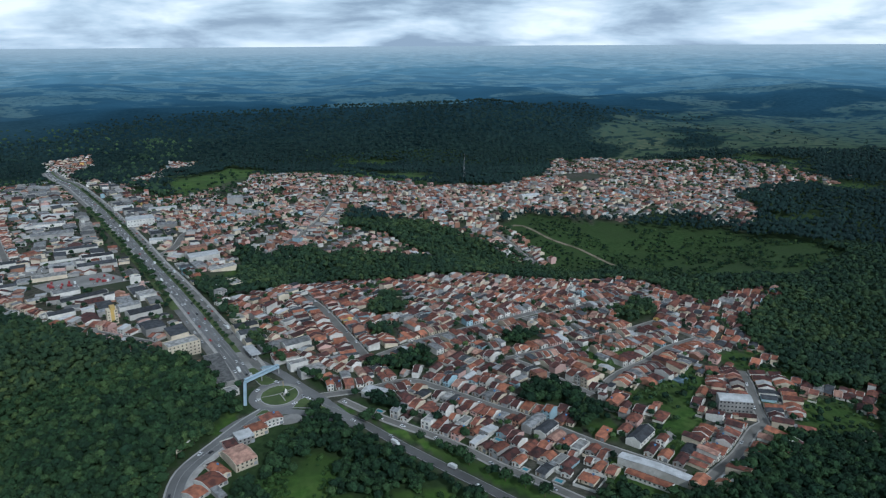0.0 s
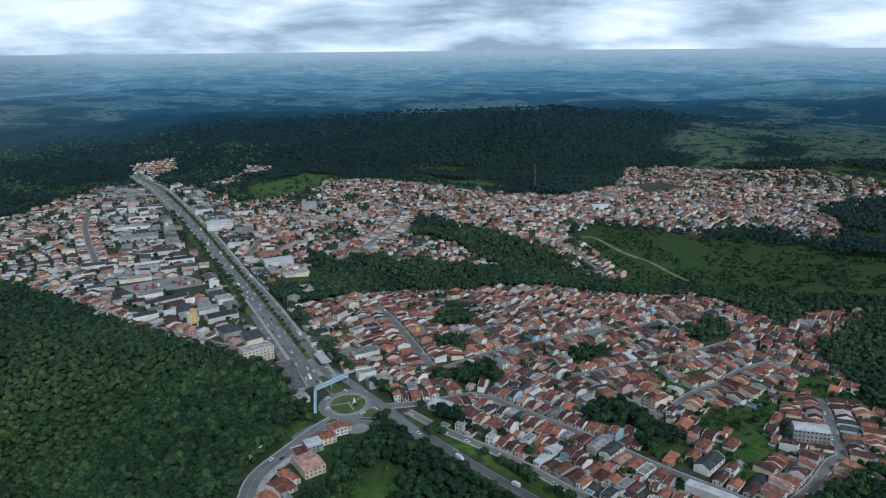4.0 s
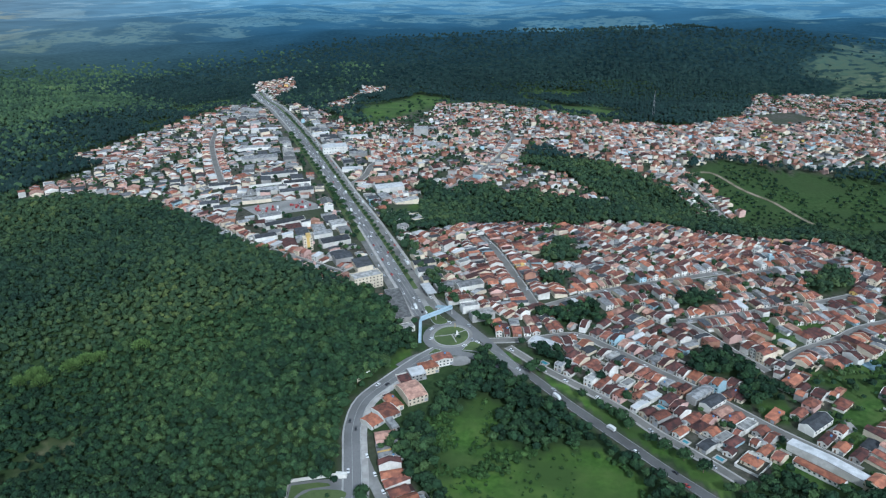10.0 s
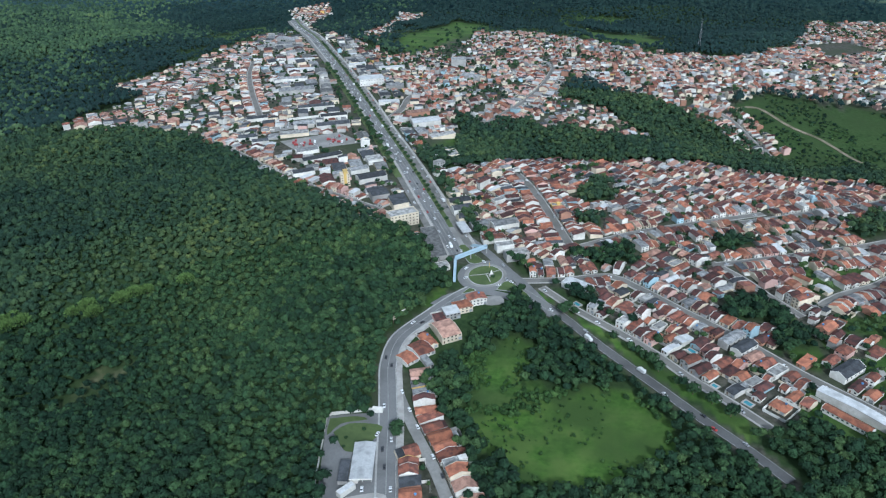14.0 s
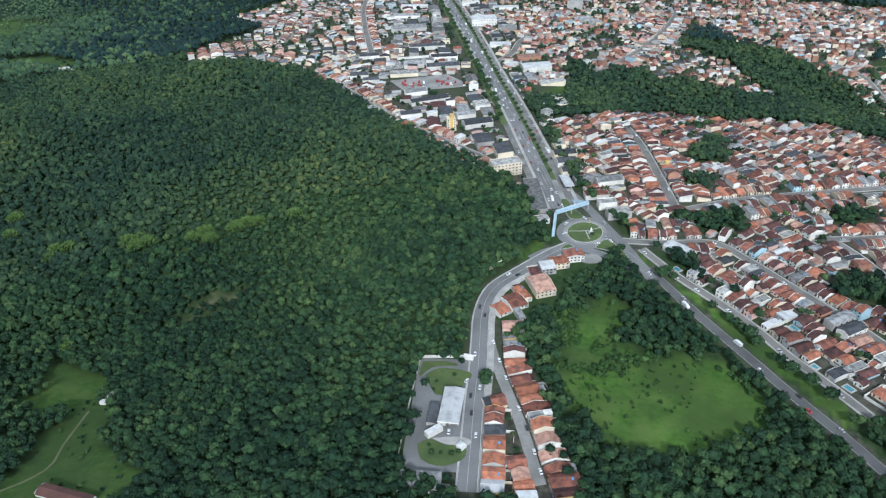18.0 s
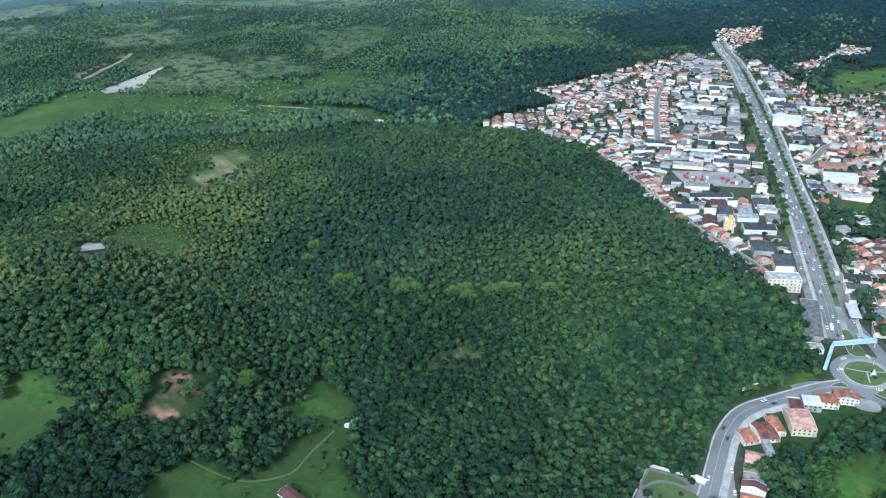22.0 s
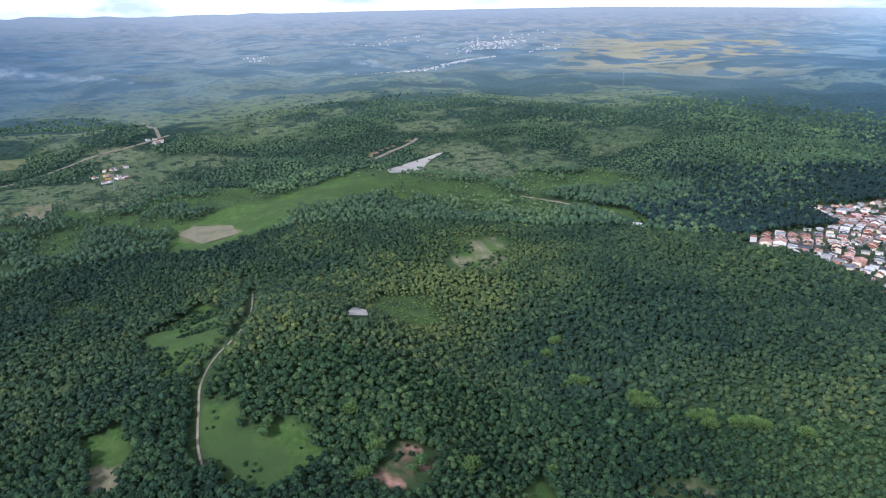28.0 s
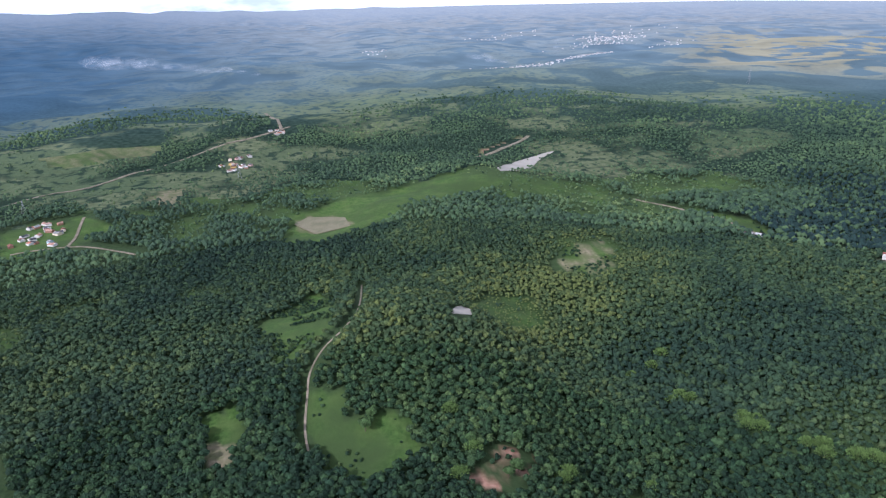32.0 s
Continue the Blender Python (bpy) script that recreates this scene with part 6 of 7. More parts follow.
def yard_trees():
    """Trees in the gaps between the houses."""
    r = np.random.RandomState(9)
    xs, ys = [], []
    for k in range(90000):
        x, y = r.uniform(X0 + 5, X0 + CELLS[0] - 5), r.uniform(Y0 + 5, Y0 + CELLS[1] - 5)
        i, j = int(x - X0), int(y - Y0)
        if not GROUND_USED[i - 2:i + 3, j - 2:j + 3].any():
            xs.append(x), ys.append(y)
            GROUND_USED[i - 2:i + 3, j - 2:j + 3] = True
    x, y = np.array(xs), np.array(ys)
    keep = np.zeros(len(x), bool)
    for poly in TOWN + [SOUTH_ROW]:
        keep |= inside(poly, x, y)
    for poly in GRASS:
        keep &= ~inside(poly, x, y)
    west = inside(WEST_TOWN, x, y)
    keep &= ~(west & (r.rand(len(x)) < 0.35))
    x, y = x[keep], y[keep]
    grow = r.uniform(0.5, 1.15, len(x))
    plant("yard_trees", "garden trees and shrubs between the houses", x, y, 3.3 * grow, 0.6 + 2.2 * grow, [leafy_template(70 + k, 4, 18, 0.36) for k in range(6)], 5)


yard_trees()

# scrub over the open meadows
for name, poly, n, size in (("meadow_shrubs", MEADOW, 150, 1.3), ("meadow_north_shrubs", MEADOW_NORTH, 120, 1.6), ("meadow_edge_shrubs", MEADOW_EDGE, 620, 2.7), ("slope_shrubs", HILLSIDE, 1500, 2.6), ("barn_shrubs", BARN_YARD, 60, 1.8), ("scrub_shrubs", SCRUB, 420, 2.4), ("knoll_shrubs", KNOLL, 60, 4), ("farm_shrubs", FARM_STRIP, 30, 2.2), ("red_soil_shrubs", RED_SOIL, 9, 3.0), ("bald_shrubs", BALD, 170, 2.4), ("pasture_shrubs", PASTURE, 40, 2.0)):
    r = np.random.RandomState(len(name))
    xs, ys = [p[0] for p in poly], [p[1] for p in poly]
    x, y = r.uniform(min(xs), max(xs), n * 3), r.uniform(min(ys), max(ys), n * 3)
    keep = inside(poly, x, y) & (lattice(x, y, 30, 51) > 0.42)
    if poly is MEADOW_EDGE:
        keep = inside(poly, x, y) & (lattice(x, y, 22, 51) > 0.22) & ~inside(MEADOW, x, y) & ~inside(MEADOW_NORTH, x, y)
    for line in (PATH, TRACK):
        keep &= off_line(line, x, y) > 6
    x, y = x[keep][:n], y[keep][:n]
    grow = r.uniform(0.4, 1.2, len(x))
    plant(name, "scattered green shrubs on rough grass", x, y, size * grow, 0.1 * grow, [leafy_template(90 + k, 3, 22, 0.42) for k in range(5)], len(name), None, M_BUSH if name.startswith("meadow") else None)


r = np.random.RandomState(77)
x, y = r.uniform(-2150, 300, 60000), r.uniform(-800, 2100, 60000)
o, d, az = openness(x, y), np.hypot(x, y), np.degrees(np.arctan2(-x, y))
keep = (o > 0.35) & (d > 560) & (d < 2150) & (az < 112) & (r.rand(len(x)) < 0.55 * lattice(x, y, 40, 78))
for poly, amount in MEADOWS:
    keep &= ~inside(poly, x, y)
for poly in TOWN:
    keep &= ~inside(poly, x, y)
for line, half in STREETS + [(TRACK, 3)]:
    keep &= off_line(line, x, y) > half + 4
x, y = x[keep][:5000], y[keep][:5000]
grow = r.uniform(0.35, 1.1, len(x))
plant("pasture_scrub", "scattered bushes over open rough pasture", x, y, 3.4 * grow, 0.3 * grow, [crown_template(120 + k, 2) for k in range(5)], 78, None, M_LEAF_HAZED)


# ---- single trees: a trunk with limbs and a crown of clumps ----
def tree_parts(seed, crown_r, stem, leaf):
    r = random.Random(seed)
    bm = bmesh.new()

    def limb(a, b, ra, rb):
        axis = Vector(b) - Vector(a)
        m = Matrix.Translation((Vector(a) + Vector(b)) / 2) @ axis.to_track_quat("Z", "Y").to_matrix().to_4x4()
        bmesh.ops.create_cone(bm, cap_ends=False, segments=6, radius1=ra, radius2=rb, depth=axis.length, matrix=m)
    limb((0, 0, -0.5), (0, 0, stem), 0.035 * stem + 0.12, 0.022 * stem + 0.06)
    for k in range(4):
        a = k * 1.6 + r.uniform(-0.3, 0.3)
        limb((0, 0, stem * 0.85), (math.cos(a) * crown_r * 0.6, math.sin(a) * crown_r * 0.6, stem + crown_r * 0.55), 0.16, 0.05)
    trunk = bpy.data.meshes.new("trunk")
    bm.to_mesh(trunk)
    bm.free()
    trunk.materials.append(M_TRUNK)
    v, f = leafy_template(seed, 7, 150, 0.2)
    crown = mesh_from("crown", v * crown_r + (0, 0, stem * 0.8), f, [leaf])
    attr = crown.attributes.new("tone", "FLOAT", "POINT")
    attr.data.foreach_set("value", np.full(len(v), 0.6, np.float32))
    return trunk, crown




def plume_crown(seed, n, tall, spread):
    """Bamboo: a tufted dome of feathery sprays that point up and outward."""
    r = random.Random(seed)
    vs, fs, base = [], [], 0
    for k in range(n):
        a, lift = r.uniform(0, 6.283), r.uniform(0.05, 1.5)
        out = Vector((math.cos(a) * math.cos(lift), math.sin(a) * math.cos(lift), math.sin(lift)))
        q = spread * r.uniform(0.55, 1.0)
        foot = Vector((out.x * q, out.y * q, out.z * q * 0.75 + tall * 0.55))
        way = (out + Vector((r.gauss(0, 0.35), r.gauss(0, 0.35), 0.55 + r.gauss(0, 0.25)))).normalized()
        side = way.cross(Vector((r.gauss(0, 1), r.gauss(0, 1), r.gauss(0, 1)))).normalized()
        other = way.cross(side)
        size, wide = r.uniform(1.4, 2.8), r.uniform(0.35, 0.6)
        vs += [tuple(foot - way * size * 0.3), tuple(foot + side * wide), tuple(foot - side * wide * 0.5 + other * wide * 0.87), tuple(foot - side * wide * 0.5 - other * wide * 0.87), tuple(foot + way * size * 0.7)]
        fs += [(base + i, base + j, base + m) for i, j, m in ((0, 2, 1), (0, 3, 2), (0, 1, 3), (4, 1, 2), (4, 2, 3), (4, 3, 1))]
        base += 5
    me = mesh_from("crown", vs, fs, [M_PALE_LEAF])
    attr = me.attributes.new("tone", "FLOAT", "POINT")
    attr.data.foreach_set("value", np.random.RandomState(seed).rand(len(me.vertices)).astype(np.float32))
    return me


def tree(name, label, seed, crown_r, stem, leaf, group):
    trunk, crown = tree_parts(seed, crown_r, stem, leaf)
    root = tagged(new(name), label, "tree", group)
    part("trunk", trunk, root)
    part("crown", crown, root)
    return root


def row_of(first, places, lo=0.8, hi=1.2):
    """The first thing goes to the first place, copies go to the others."""
    for n, (x, y) in enumerate(places):
        m = Matrix.Translation((x, y, land_at(x, y) + 0.3)) @ pose(0, 0, 0, 0, 0, rng.uniform(0, 360)) @ Matrix.Scale(rng.uniform(lo, hi), 4)
        if n == 0:
            first.matrix_basis = m
        else:
            ob = copy_thing(first, Matrix.Identity(4))
            ob.matrix_basis = m


median_line = smoothed(beside(AVENUE, 7.6), 13)
row_of(tree("street_tree", "small round green tree on the avenue's grassy strip", 201, 2.6, 3.0, M_LEAF, "trees along the avenue"),
       [(x + rng.uniform(-1, 1), y + rng.uniform(-1, 1)) for x, y in median_line[6:78]])
row_of(tree("avenue_tree", "broad dark green tree beside the avenue", 202, 4.5, 4.0, M_LEAF, "large trees beside the avenue"),
       [(x + rng.uniform(-2, 2), y + rng.uniform(-2, 2)) for x, y in beside(smoothed(AVENUE, 20), -15)[11:38]] + [(-372, 856), (-378, 868), (-366, 842), (-385, 880), (-392, 893), (-400, 905), (-352, 832), (-398, 770), (-430, 735), (-300, 846), (-292, 836)])
bamboo = tree("bamboo_clump", "pale yellow-green feathery bamboo standing over dark forest", 203, 2.0, 7.0, M_PALE_LEAF, "bamboo in the forest")
for ob in bamboo.children:
    if ob.name.startswith("crown"):
        ob.data = plume_crown(5, 520, 9.5, 8.5)
        ob["kind"] = "stuff"
row_of(bamboo,
       [(-581, 345), (-571, 353), (-579, 335), (-523, 378), (-513, 377), (-506, 386), (-517, 389), (-475, 411), (-467, 421), (-459, 417), (-437, 446), (-444, 437), (-429, 453), (-635, 318), (-653, 361), (-640, 343), (-399, 471), (-491, 107), (-461, 175), (-469, 182), (-462, 89), (-542, 98), (-473, 260)], 0.8, 1.15)
row_of(tree("broad_tree", "broad bright green tree by a clearing", 204, 6.0, 6.0, M_BRIGHT_LEAF, "trees round the clearing"),
       [(-466, 138), (-459, 128), (-503, 108), (-512, 130), (-505, 150), (-480, 172), (-545, 26), (-552, 30), (-541, 22), (-390, 135), (-402, 142), (-366, 214)], 0.8, 1.2)
row_of(tree("roadside_tree", "dark green tree beside a road", 205, 4.6, 3.5, M_LEAF, "trees beside the diagonal road"),
       [(-55, 489), (-49, 484), (-58, 482), (6, 442), (12, 437), (2, 447), (17, 430), (-136, 318), (-137, 323), (-96, 505), (30, 418), (40, 410), (52, 402), (63, 392)], 0.7, 1.2)
row_of(tree("lawn_shrub", "small round clipped shrub on a lawn", 206, 1.5, 0.6, M_LEAF, "shrubs on the lawns"),
       [(-136, 253), (-141, 251), (-130, 255), (-145, 256), (-127, 258), (-166, 308), (-158, 318), (-128, 527), (-124, 521), (-164, 300)], 0.7, 1.4)


# ---- footbridge ----
def beam(a, b, width, height, sink=0.0):
    """A level-sided box from a to b: verts and faces."""
    a, b = Vector(a), Vector(b)
    side = Vector((b.y - a.y, a.x - b.x, 0)).normalized() * width / 2
    v = []
    for p in (a, b):
        for s in (-1, 1):
            for z in (-sink, height):
                v.append(tuple(p + side * s + Vector((0, 0, z))))
    return v, [(0, 1, 3, 2), (4, 6, 7, 5), (0, 4, 5, 1), (2, 3, 7, 6), (1, 5, 7, 3), (0, 2, 6, 4)]


def flush(geo):
    me = bpy.data.meshes.new("piece")
    bm = bmesh.new()
    vs = [bm.verts.new(p) for p in geo[0]]
    for f in geo[1]:
        bm.faces.new([vs[k] for k in f])
    bmesh.ops.recalc_face_normals(bm, faces=bm.faces)
    bm.to_mesh(me)
    bm.free()
    return me


def piece(name, geo, mat, parent, label=""):
    me = flush(geo)
    me.name = name
    me.materials.append(mat)
    return part(name, me, parent, label)


base = land_at(-150, 545)
bridge = tagged(new("footbridge"), "pale blue steel footbridge with ramps over the avenue", "bridge")
RUN = [((-153.5, 505, base + 0.8), (-161, 534, base + 6)), ((-161, 534, base + 6), (-140, 562, base + 6.3)), ((-140, 562, base + 6.3), (-157, 572, base + 0.8))]
for name, (a, b) in zip(("ramp", "span", "ramp"), RUN):
    deck = piece(name, beam(a, b, 2.4, 0.3, 0.25), M_STEEL_BLUE, bridge)
    d = Vector((b[1] - a[1], a[0] - b[0], 0)).normalized() * 1.2
    for s in (-1, 1):
        piece("parapet", beam(tuple(Vector(a) + d * s + Vector((0, 0, 0.35))), tuple(Vector(b) + d * s + Vector((0, 0, 0.35))), 0.12, 1.15), M_STEEL_BLUE, deck)
    if name == "span":
        piece("canopy", beam(tuple(Vector(a) + Vector((0, 0, 2.7))), tuple(Vector(b) + Vector((0, 0, 2.7))), 2.7, 0.15), M_STEEL_BLUE, deck)
for px, py, top in ((-161, 534, 5.8), (-151, 548, 5.8), (-140, 562, 5.8), (-157.5, 520, 3.2), (-149, 567, 3.2)):
    v, f = [], []
    box(v, f, px - 0.4, py - 0.4, base - 1.0, px + 0.4, py + 0.4, base + top)
    piece("pier", (v, f), M_KERB, bridge)

canopy = tagged(new("fuel_canopy"), "flat white filling-station canopy on posts by the avenue", "canopy")
canopy.matrix_world = Matrix.Translation((-172, 599, land_at(-172, 599) + 0.4)) @ pose(0, 0, 0, 0, 0, 123)
part("roof", boxes_mesh("roof", ROOFS[5][0], (-12, -4.5, 4.8, 12, 4.5, 5.6)), canopy)
for px in (-8, 0, 8):
    for py in (-2.5, 2.5):
        ob = part("post", boxes_mesh("post", M_KERB, (-0.25, -0.25, -0.5, 0.25, 0.25, 4.8)), canopy)
        ob.matrix_local = pose(px, py, 0)
occupy(-172, 599, 26, 11, radians(123))

monument = tagged(new("monument"), "white abstract monument on the traffic island", "monument")
monument.matrix_world = pose(-126, 524, land_at(-126, 524) + 0.7, 0, 0, 20)
part("base", boxes_mesh("base", M_PAVE, (-2.2, -2.2, -0.2, 2.2, 2.2, 0.5), (-1.5, -1.5, 0.5, 1.5, 1.5, 1.0)), monument)
v, f = [], []
prism(v, f, [(-1.2, 1.0), (1.2, 1.0), (0.5, 4.2), (-0.2, 5.2), (-0.7, 3.6)], "y", -0.4, 0.4)
part("figure", shared("figure", (v, f), WALLS[0][0]), monument)
arch = tagged(new("signpost"), "tall yellow post with a curved arm on the island", "post")
arch.matrix_world = pose(-131, 537, land_at(-131, 537) + 0.7)
part("pole", boxes_mesh("pole", WALLS[6][0], (-0.15, -0.15, -0.3, 0.15, 0.15, 4.6)), arch)
part("arm", boxes_mesh("arm", WALLS[6][0], (-0.15, -1.4, 4.3, 0.15, -0.15, 4.6)), arch)

# ---- filling station on the lower road ----
station = tagged(new("filling_station"), "filling station with long white ridged metal roof", "building")
station.matrix_world = Matrix.Translation((-145, 287, land_at(-145, 287) + 0.3)) @ pose(0, 0, 0, 0, 0, 17)
v, f = [], []
prism(v, f, [(-6.6, 5.4), (6.6, 5.4), (6.6, 5.8), (0, 6.9), (-6.6, 5.8)], "y", -15, 15)
part("roof", shared("roof", (v, f), ROOFS[5][0]), station)
part("fascia", boxes_mesh("fascia", WALLS[0][0], (-6.75, -15.15, 5.0, 6.75, -15.0, 5.95), (-6.75, 15.0, 5.0, 6.75, 15.15, 5.95)), station)
part("wall", boxes_mesh("wall", WALLS[0][0], (-5.5, -13, -1, -2.0, 13, 5.3)), station)
for py in (-12, -4, 4, 12):
    for px in (0.5, 5.5):
        ob = part("post", boxes_mesh("post", M_KERB, (-0.25, -0.25, -0.5, 0.25, 0.25, 5.4)), station)
        ob.matrix_local = pose(px, py, 0)
for py in (-8, 0, 8):
    ob = part("pump", boxes_mesh("pump", M_SHUTTER, (-0.4, -0.6, -0.3, 0.4, 0.6, 1.9)), station)
    ob.matrix_local = pose(3, py, 0)
wing = hall("tyre_shop", "low dark-roofed annex behind the filling station", "shed", -154, 279, 107, 17, 5.5, 3.0, "slope", 0.5, 3, 4)
hall("wash_bay", "narrow white flat-roofed wash bay", "shed", -147, 266, 62, 11, 4, 3.6, "slab", 0.3, 0, 5)
hall("kiosk", "small kiosk with square white roof on the apron", "kiosk", -127, 262, 75, 4.5, 4.5, 3, "hip", 0.8, 0, 5)
hall("workshop", "low white workshop with grey roof beside the road", "workshop", -137, 228, 20, 24, 11, 4.2, "slope", 0.8, 0, 3, 6)
hall("workshop_wing", "narrow grey-roofed wing of a workshop", "workshop", -121, 226, 20, 6, 11, 4.0, "slab", 0.4, 3, 6)
walls = tagged(new("perimeter_wall"), "white rendered wall round the filling station yard", "wall")
LINE = [(-153, 338), (-161, 337), (-187, 326), (-170, 275), (-155, 234)]
for a, b in zip(LINE, LINE[1:]):
    piece("panel", beam((*a, land_at(*a)), (*b, land_at(*b)), 0.35, 2.6, 1.5), WALLS[0][0], walls)
piece("gate_block", beam((-153, 338, land_at(-153, 338)), (-160, 337, land_at(-160, 337)), 3.0, 3.2, 1.0), WALLS[0][0], walls)
for n, (a, b) in enumerate((((-180, 446), (-176, 453)), ((-183, 437), (-181, 443)))):
    sign = tagged(new("billboard"), "pale roadside billboard on posts at the bend", "billboard", "billboards at the bend")
    piece("panel", beam((*a, land_at(*a) + 2.5), (*b, land_at(*b) + 2.5), 0.25, 3.2), WALLS[n][0], sign)
    for q in (a, b):
        v, f = [], []
        box(v, f, q[0] - 0.15, q[1] - 0.15, land_at(*q) - 0.5, q[0] + 0.15, q[1] + 0.15, land_at(*q) + 2.5)
        piece("post", (v, f), M_TRUNK, sign)

# ---- barn in the clearing ----
barn = hall("barn", "long low barn with dark red roof and white gable", "barn", -320, 143, 9, 36, 8, 2.8, "across", 1.4, 0, 2)
for ob in list(barn.children):
    if ob.name.startswith("roof"):
        ob.data = shared("roof", house_shape(36, 8, 2.8, "along", 1.7)[1], surface("dark_red_sheet", (0.12, 0.055, 0.045), (0.07, 0.04, 0.034), vary=0.0))
    else:
        ob.data = shared("wall", house_shape(36, 8, 2.8, "along", 1.2)[0], WALLS[0][0])
for name, x, y, w, d, roof in (("hut", -440, 270, 5, 4, 5), ("hut", -448, 277, 4, 3, 3), ("shed", -396, 234, 6, 4, 3), ("shed", -392, 225, 4, 3, 5)):
    hall(name, "small light-roofed hut among trees", "hut", x, y, 30, w, d, 2.4, "slope", 0.5, 0, roof, group="huts in the forest")


# ---- vehicles ----
def wheel_mesh():
    bm = bmesh.new()
    bmesh.ops.create_cone(bm, cap_ends=True, segments=8, radius1=0.32, radius2=0.32, depth=0.22, matrix=pose(0, 0, 0, 90, 0, 0))
    me = bpy.data.meshes.new("wheel")
    bm.to_mesh(me)
    bm.free()
    me.materials.append(surface("tyre_rubber", (0.025, 0.025, 0.026), (0.02, 0.02, 0.02), vary=0.0))
    return me


WHEEL = wheel_mesh()


def car(name, label, paint, long=4.2, kind="car", group="cars on the roads"):
    """A saloon car: body, glazed cabin, four wheels. Vans and lorries have a tall box."""
    root = tagged(new(name), label, kind, group)
    h, w = long / 2, 0.86 if kind == "car" else 1.15
    v, f = [], []
    if kind == "car":
        prism(v, f, [(-h, 0.35), (h, 0.35), (h, 0.72), (h - 0.9, 0.92), (-h + 0.55, 0.96), (-h, 0.85)], "y", -w, w)
        part("body", shared("body", (v, f), paint), root)
        v, f = [], []
        prism(v, f, [(-h + 0.5, 0.93), (h - 1.0, 0.90), (h - 1.75, 1.38), (-h + 1.1, 1.40)], "y", -w + 0.08, w - 0.08)
        part("cabin", shared("cabin", (v, f), M_GLASS), root)
        part("roof", boxes_mesh("roof", paint, (-h + 1.1, -w + 0.12, 1.38, h - 1.8, w - 0.12, 1.45)), root)
    else:
        part("box", boxes_mesh("box", paint, (-h, -w, 0.8, h - 1.9, w, 3.2)), root)
        v, f = [], []
        prism(v, f, [(h - 1.8, 0.6), (h, 0.6), (h, 1.5), (h - 0.5, 2.4), (h - 1.8, 2.4)], "y", -w + 0.05, w - 0.05)
        part("cab", shared("cab", (v, f), paint), root)
        part("chassis", boxes_mesh("chassis", M_GLASS, (-h, -0.5, 0.45, h - 0.3, 0.5, 0.8)), root)
    for wx in (-h + 0.8, h - 0.8):
        for wy in (-w + 0.1, w - 0.1):
            ob = part("wheel", WHEEL, root)
            ob.matrix_local = pose(wx, wy, 0.32)
    return root


def paint(name, colour):
    return surface(name, colour, tuple(0.85 * c for c in colour), rough=0.3, vary=0.1, bump=0.0, spec=0.5)


FLEET = [car("car", "white car on the asphalt", paint("white_paint", (0.80, 0.80, 0.80))),
         car("car", "silver car on the asphalt", paint("silver_paint", (0.45, 0.46, 0.47))),
         car("car", "black car on the asphalt", paint("black_paint", (0.03, 0.03, 0.035))),
         car("car", "red car on the asphalt", paint("red_paint", (0.42, 0.035, 0.03))),
         car("van", "white delivery lorry on the asphalt", paint("lorry_paint", (0.72, 0.72, 0.70)), 7.0, "lorry", "lorries on the roads"),
         car("tractor_lorry", "red lorry parked in a yard", paint("lorry_red", (0.30, 0.045, 0.045)), 5.4, "lorry", "red lorries in the yard")]
PLACED = set()


def drive(which, x, y, turn, up=0.47):
    m = Matrix.Translation((x, y, land_at(x, y) + up)) @ pose(0, 0, 0, 0, 0, math.degrees(turn))
    if which in PLACED:
        copy_thing(FLEET[which], m)
    else:
        FLEET[which].matrix_basis = m
        PLACED.add(which)


def traffic(line, offsets, spacing, up, start=0, end=None):
    for off in offsets:
        run = smoothed(beside(line, off), 4.0)[start:end]
        n = int(rng.uniform(2, spacing / 4))
        while n < len(run) - 1:
            (xa, ya), (xb, yb) = run[n], run[n + 1]
            drive(rng.choices([0, 1, 2, 3, 4], [6, 3, 2, 0.8, 0.7])[0], xa, ya, math.atan2(yb - ya, xb - xa) + (math.pi if off < 0 else 0), up)
            n += max(3, int(rng.uniform(0.5, 1.6) * spacing / 4))


traffic(AVENUE, (-6.5, -3.3, 0.3, 3.5), 40, 0.57)
traffic(AVENUE, (15.6,), 27, 0.52)
traffic(AVENUE, (-14.2,), 24, 0.52, 0, 52)
traffic(LOWER, (-2.6, 2.6), 55, 0.47, 8)
traffic(DIAG, (-2.2, 2.2), 48, 0.47)
traffic(SIDE, (-2.6,), 18, 0.42)
traffic(F_STREET, (2.3,), 38, 0.47)
traffic(E_STREET, (2.0,), 32, 0.47)
for line in (G_STREET, H_STREET, I_STREET, K_STREET, J_STREET):
    traffic(line, (2.1,), 45, 0.47)
for x, y, a in ((-120, 543, 2.2), (-112, 520, -0.9), (-150, 530, 1.2), (-146, 514, 1.0), (-116, 509, 0.6), (-138, 545, 2.5), (-148, 316, 1.5), (-152, 300, 1.2), (-133, 290, 1.9), (-139, 270, 1.9)):
    drive(rng.choice([0, 0, 1, 2]), x, y, a, 0.5)
for k in range(26):
    u, w = rng.uniform(-34, 34), rng.uniform(-14, 14)
    drive(rng.choice([5, 5, 5, 0, 4, 1]), -425 + 0.87 * u - 0.5 * w, 808 + 0.5 * u + 0.87 * w, 0.52 + rng.choice([0, 1.57]), 0.52)
for k in range(22):
    u, w = rng.uniform(-30, 30), rng.choice([-9, 0, 9])
    drive(rng.choice([0, 1, 2]), -498 + 0.8 * u - 0.6 * w, 868 + 0.6 * u + 0.8 * w, 2.2, 0.52)


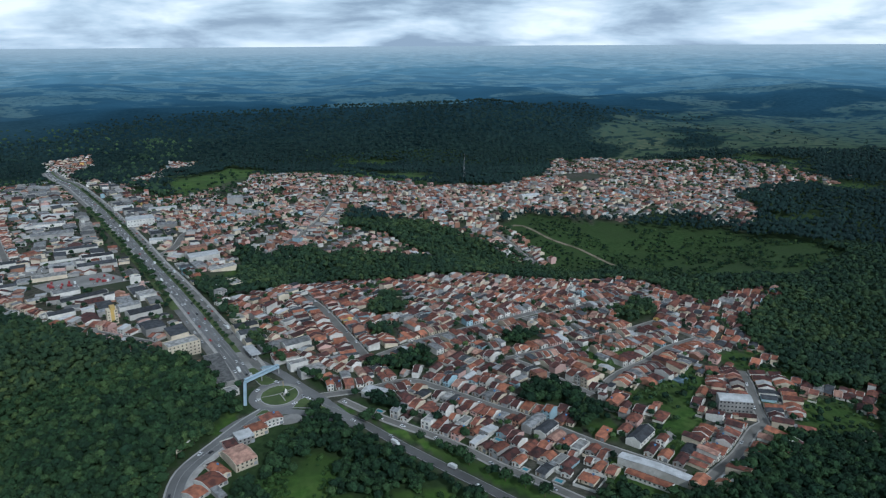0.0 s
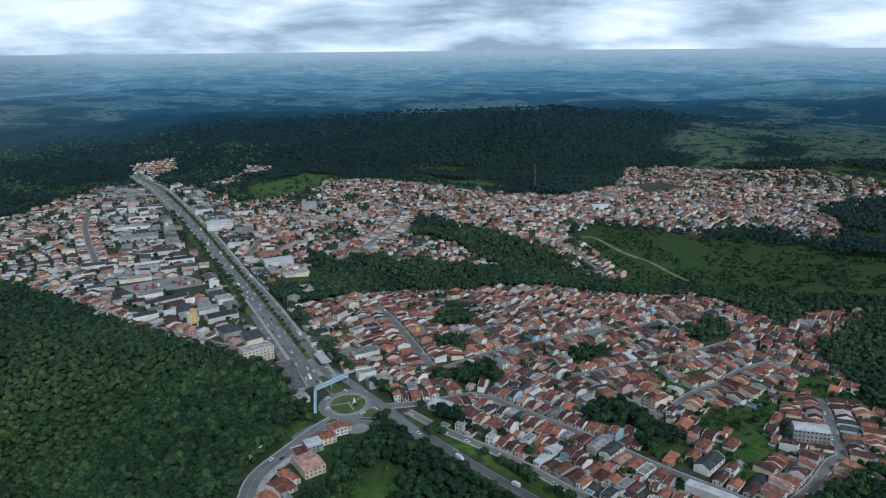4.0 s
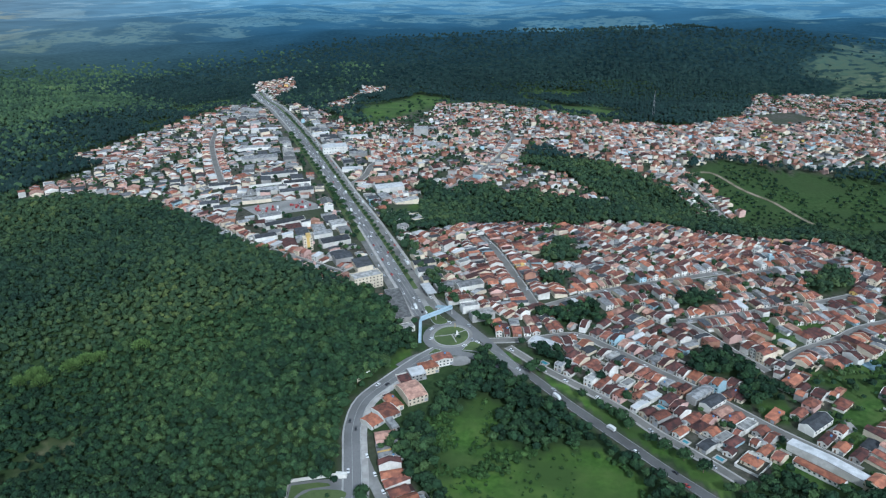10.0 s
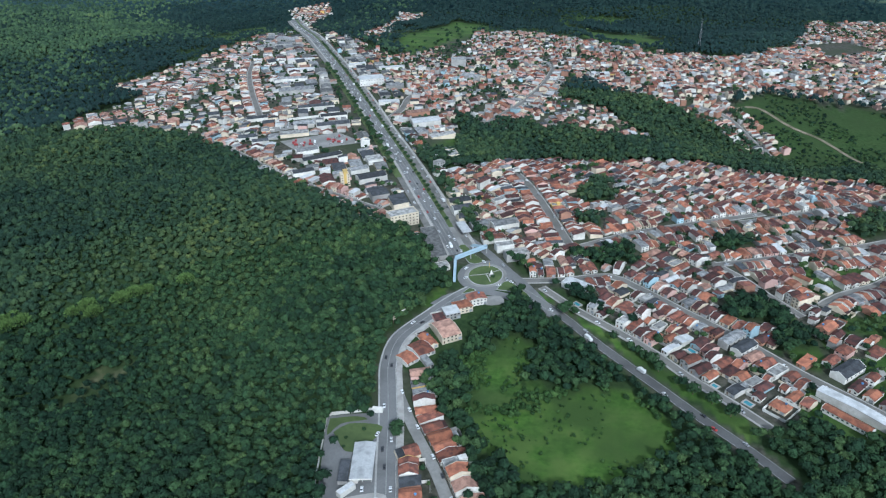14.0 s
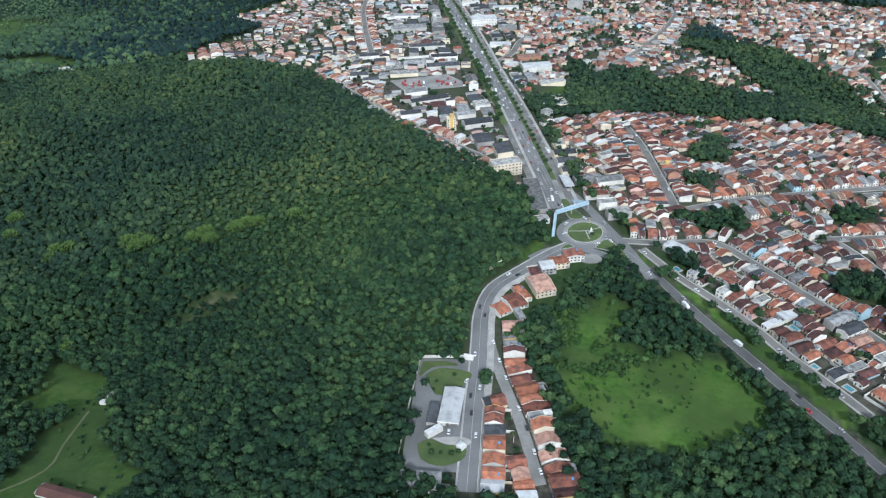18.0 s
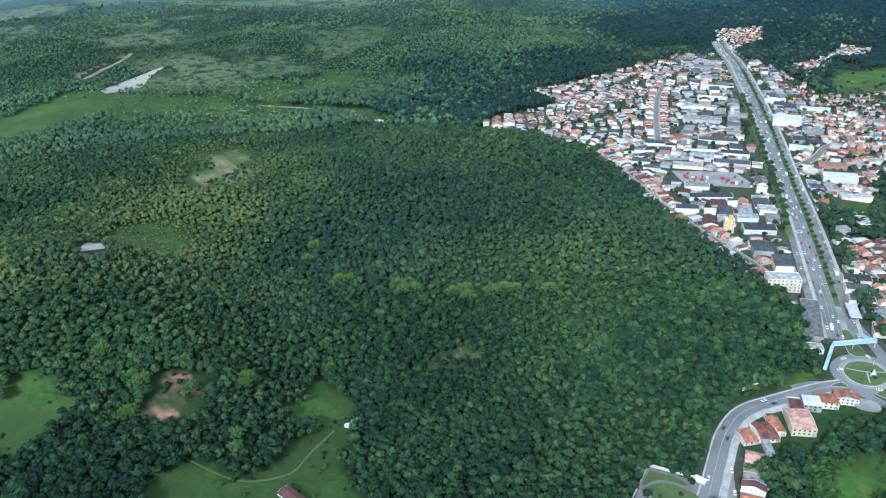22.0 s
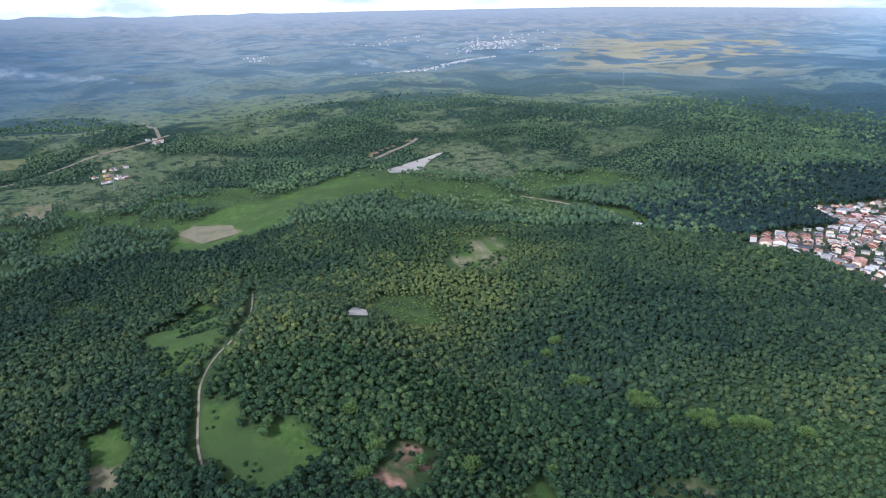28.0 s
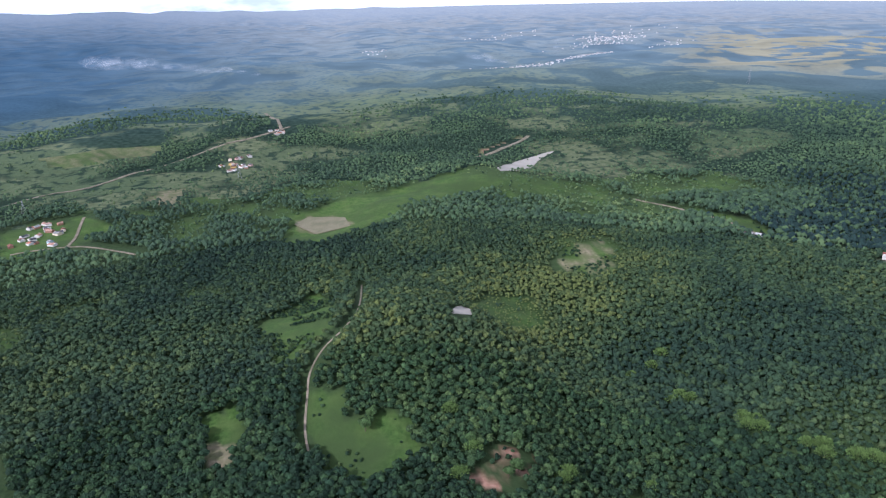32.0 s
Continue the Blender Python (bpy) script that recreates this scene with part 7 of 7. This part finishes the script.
# ---- pylons and masts ----
def pylon(name, label, x, y, tall, foot, category="pylon", group="power pylons"):
    root = tagged(new(name), label, category, group)
    z = land_at(x, y) - 0.5
    steel = M_SHUTTER
    for sx in (-1, 1):
        for sy in (-1, 1):
            piece("leg", beam((x + sx * foot, y + sy * foot, z), (x + sx * 0.5, y + sy * 0.5, z + tall), 0.4, 0.4), steel, root)
    for k in range(1, 6):
        q = foot * (1 - k / 6.5)
        for sx in (-1, 1):
            piece("brace", beam((x + sx * q, y - q, z + tall * k / 6.5), (x + sx * q * 0.9, y + q, z + tall * (k + 0.7) / 6.5), 0.25, 0.25), steel, root)
    if category == "pylon":
        for k in (0.72, 0.84, 0.96):
            piece("arm", beam((x - 6, y - 2, z + tall * k), (x + 6, y + 2, z + tall * k), 0.5, 0.5), steel, root)
    return root


pylon("pylon", "steel lattice power pylon over scrub", -1613, -151, 34, 4)
pylon("pylon", "steel lattice power pylon near plots", -1433, -534, 30, 4)
pylon("pylon", "steel lattice power pylon on a far hill", -2500, 1668, 60, 5)
pylon("radio_mast", "slim steel radio mast behind the town", 43, 1421, 60, 1.6, "mast", "radio masts")


# ---- smoke of field fires, far in the west ----
def smoke_material():
    m, nodes, links, p = shader("thin_smoke", 1.0, 0.0, 0.0)
    p.inputs["Base Color"].default_value = (0.80, 0.84, 0.88, 1)
    coord = nodes.new("ShaderNodeTexCoord")
    wisp, _ = noise_fac(nodes, links, coord.outputs["Object"], 1 / 45, 0.38, 0.72, 5.0)
    scale = nodes.new("ShaderNodeMath")
    scale.operation = "MULTIPLY"
    links.new(wisp, scale.inputs[0])
    scale.inputs[1].default_value = 0.11
    clear = nodes.new("ShaderNodeBsdfTransparent")
    mixer = nodes.new("ShaderNodeMixShader")
    links.new(scale.outputs[0], mixer.inputs["Fac"])
    links.new(clear.outputs[0], mixer.inputs[1])
    links.new(p.outputs[0], mixer.inputs[2])
    links.new(mixer.outputs[0], nodes["Material Output"].inputs["Surface"])
    return m


M_SMOKE = smoke_material()


def smoke(label, x, y, drift, rise, run, size, n, seed):
    """A plume of thin puffs that widen as they drift."""
    r = random.Random(seed)
    bm = bmesh.new()
    z = land_at(x, y)
    for k in range(n):
        t = k / n
        q = size * (0.35 + 1.1 * t)
        at = (x + drift[0] * run * t + r.gauss(0, q * 0.4), y + drift[1] * run * t + r.gauss(0, q * 0.4), z + q * 0.4 + rise * t + abs(r.gauss(0, q * 0.25)))
        m = Matrix.Translation(at) @ Matrix.Diagonal((q * r.uniform(0.9, 1.5), q * r.uniform(1.2, 2.0), q * r.uniform(0.35, 0.6), 1))
        bmesh.ops.create_icosphere(bm, subdivisions=2, radius=1.0, matrix=m)
    me = bpy.data.meshes.new("smoke_plume")
    bm.to_mesh(me)
    bm.free()
    me.polygons.foreach_set("use_smooth", np.ones(len(me.polygons), bool))
    me.materials.append(M_SMOKE)
    tagged(new("smoke_plume", me), label, "smoke", kind="stuff")


smoke("long pale drift of smoke over distant fields", -3465, -194, (-0.15, -1.0), 60, 760, 46, 11, 1)
smoke("thin white wisp of smoke over the far town", -3560, 1290, (-0.2, -0.15), 85, 50, 12, 6, 2)
smoke("pale smoke drifting from the far town", -3560, 1050, (-0.1, -1.0), 40, 220, 26, 5, 3)
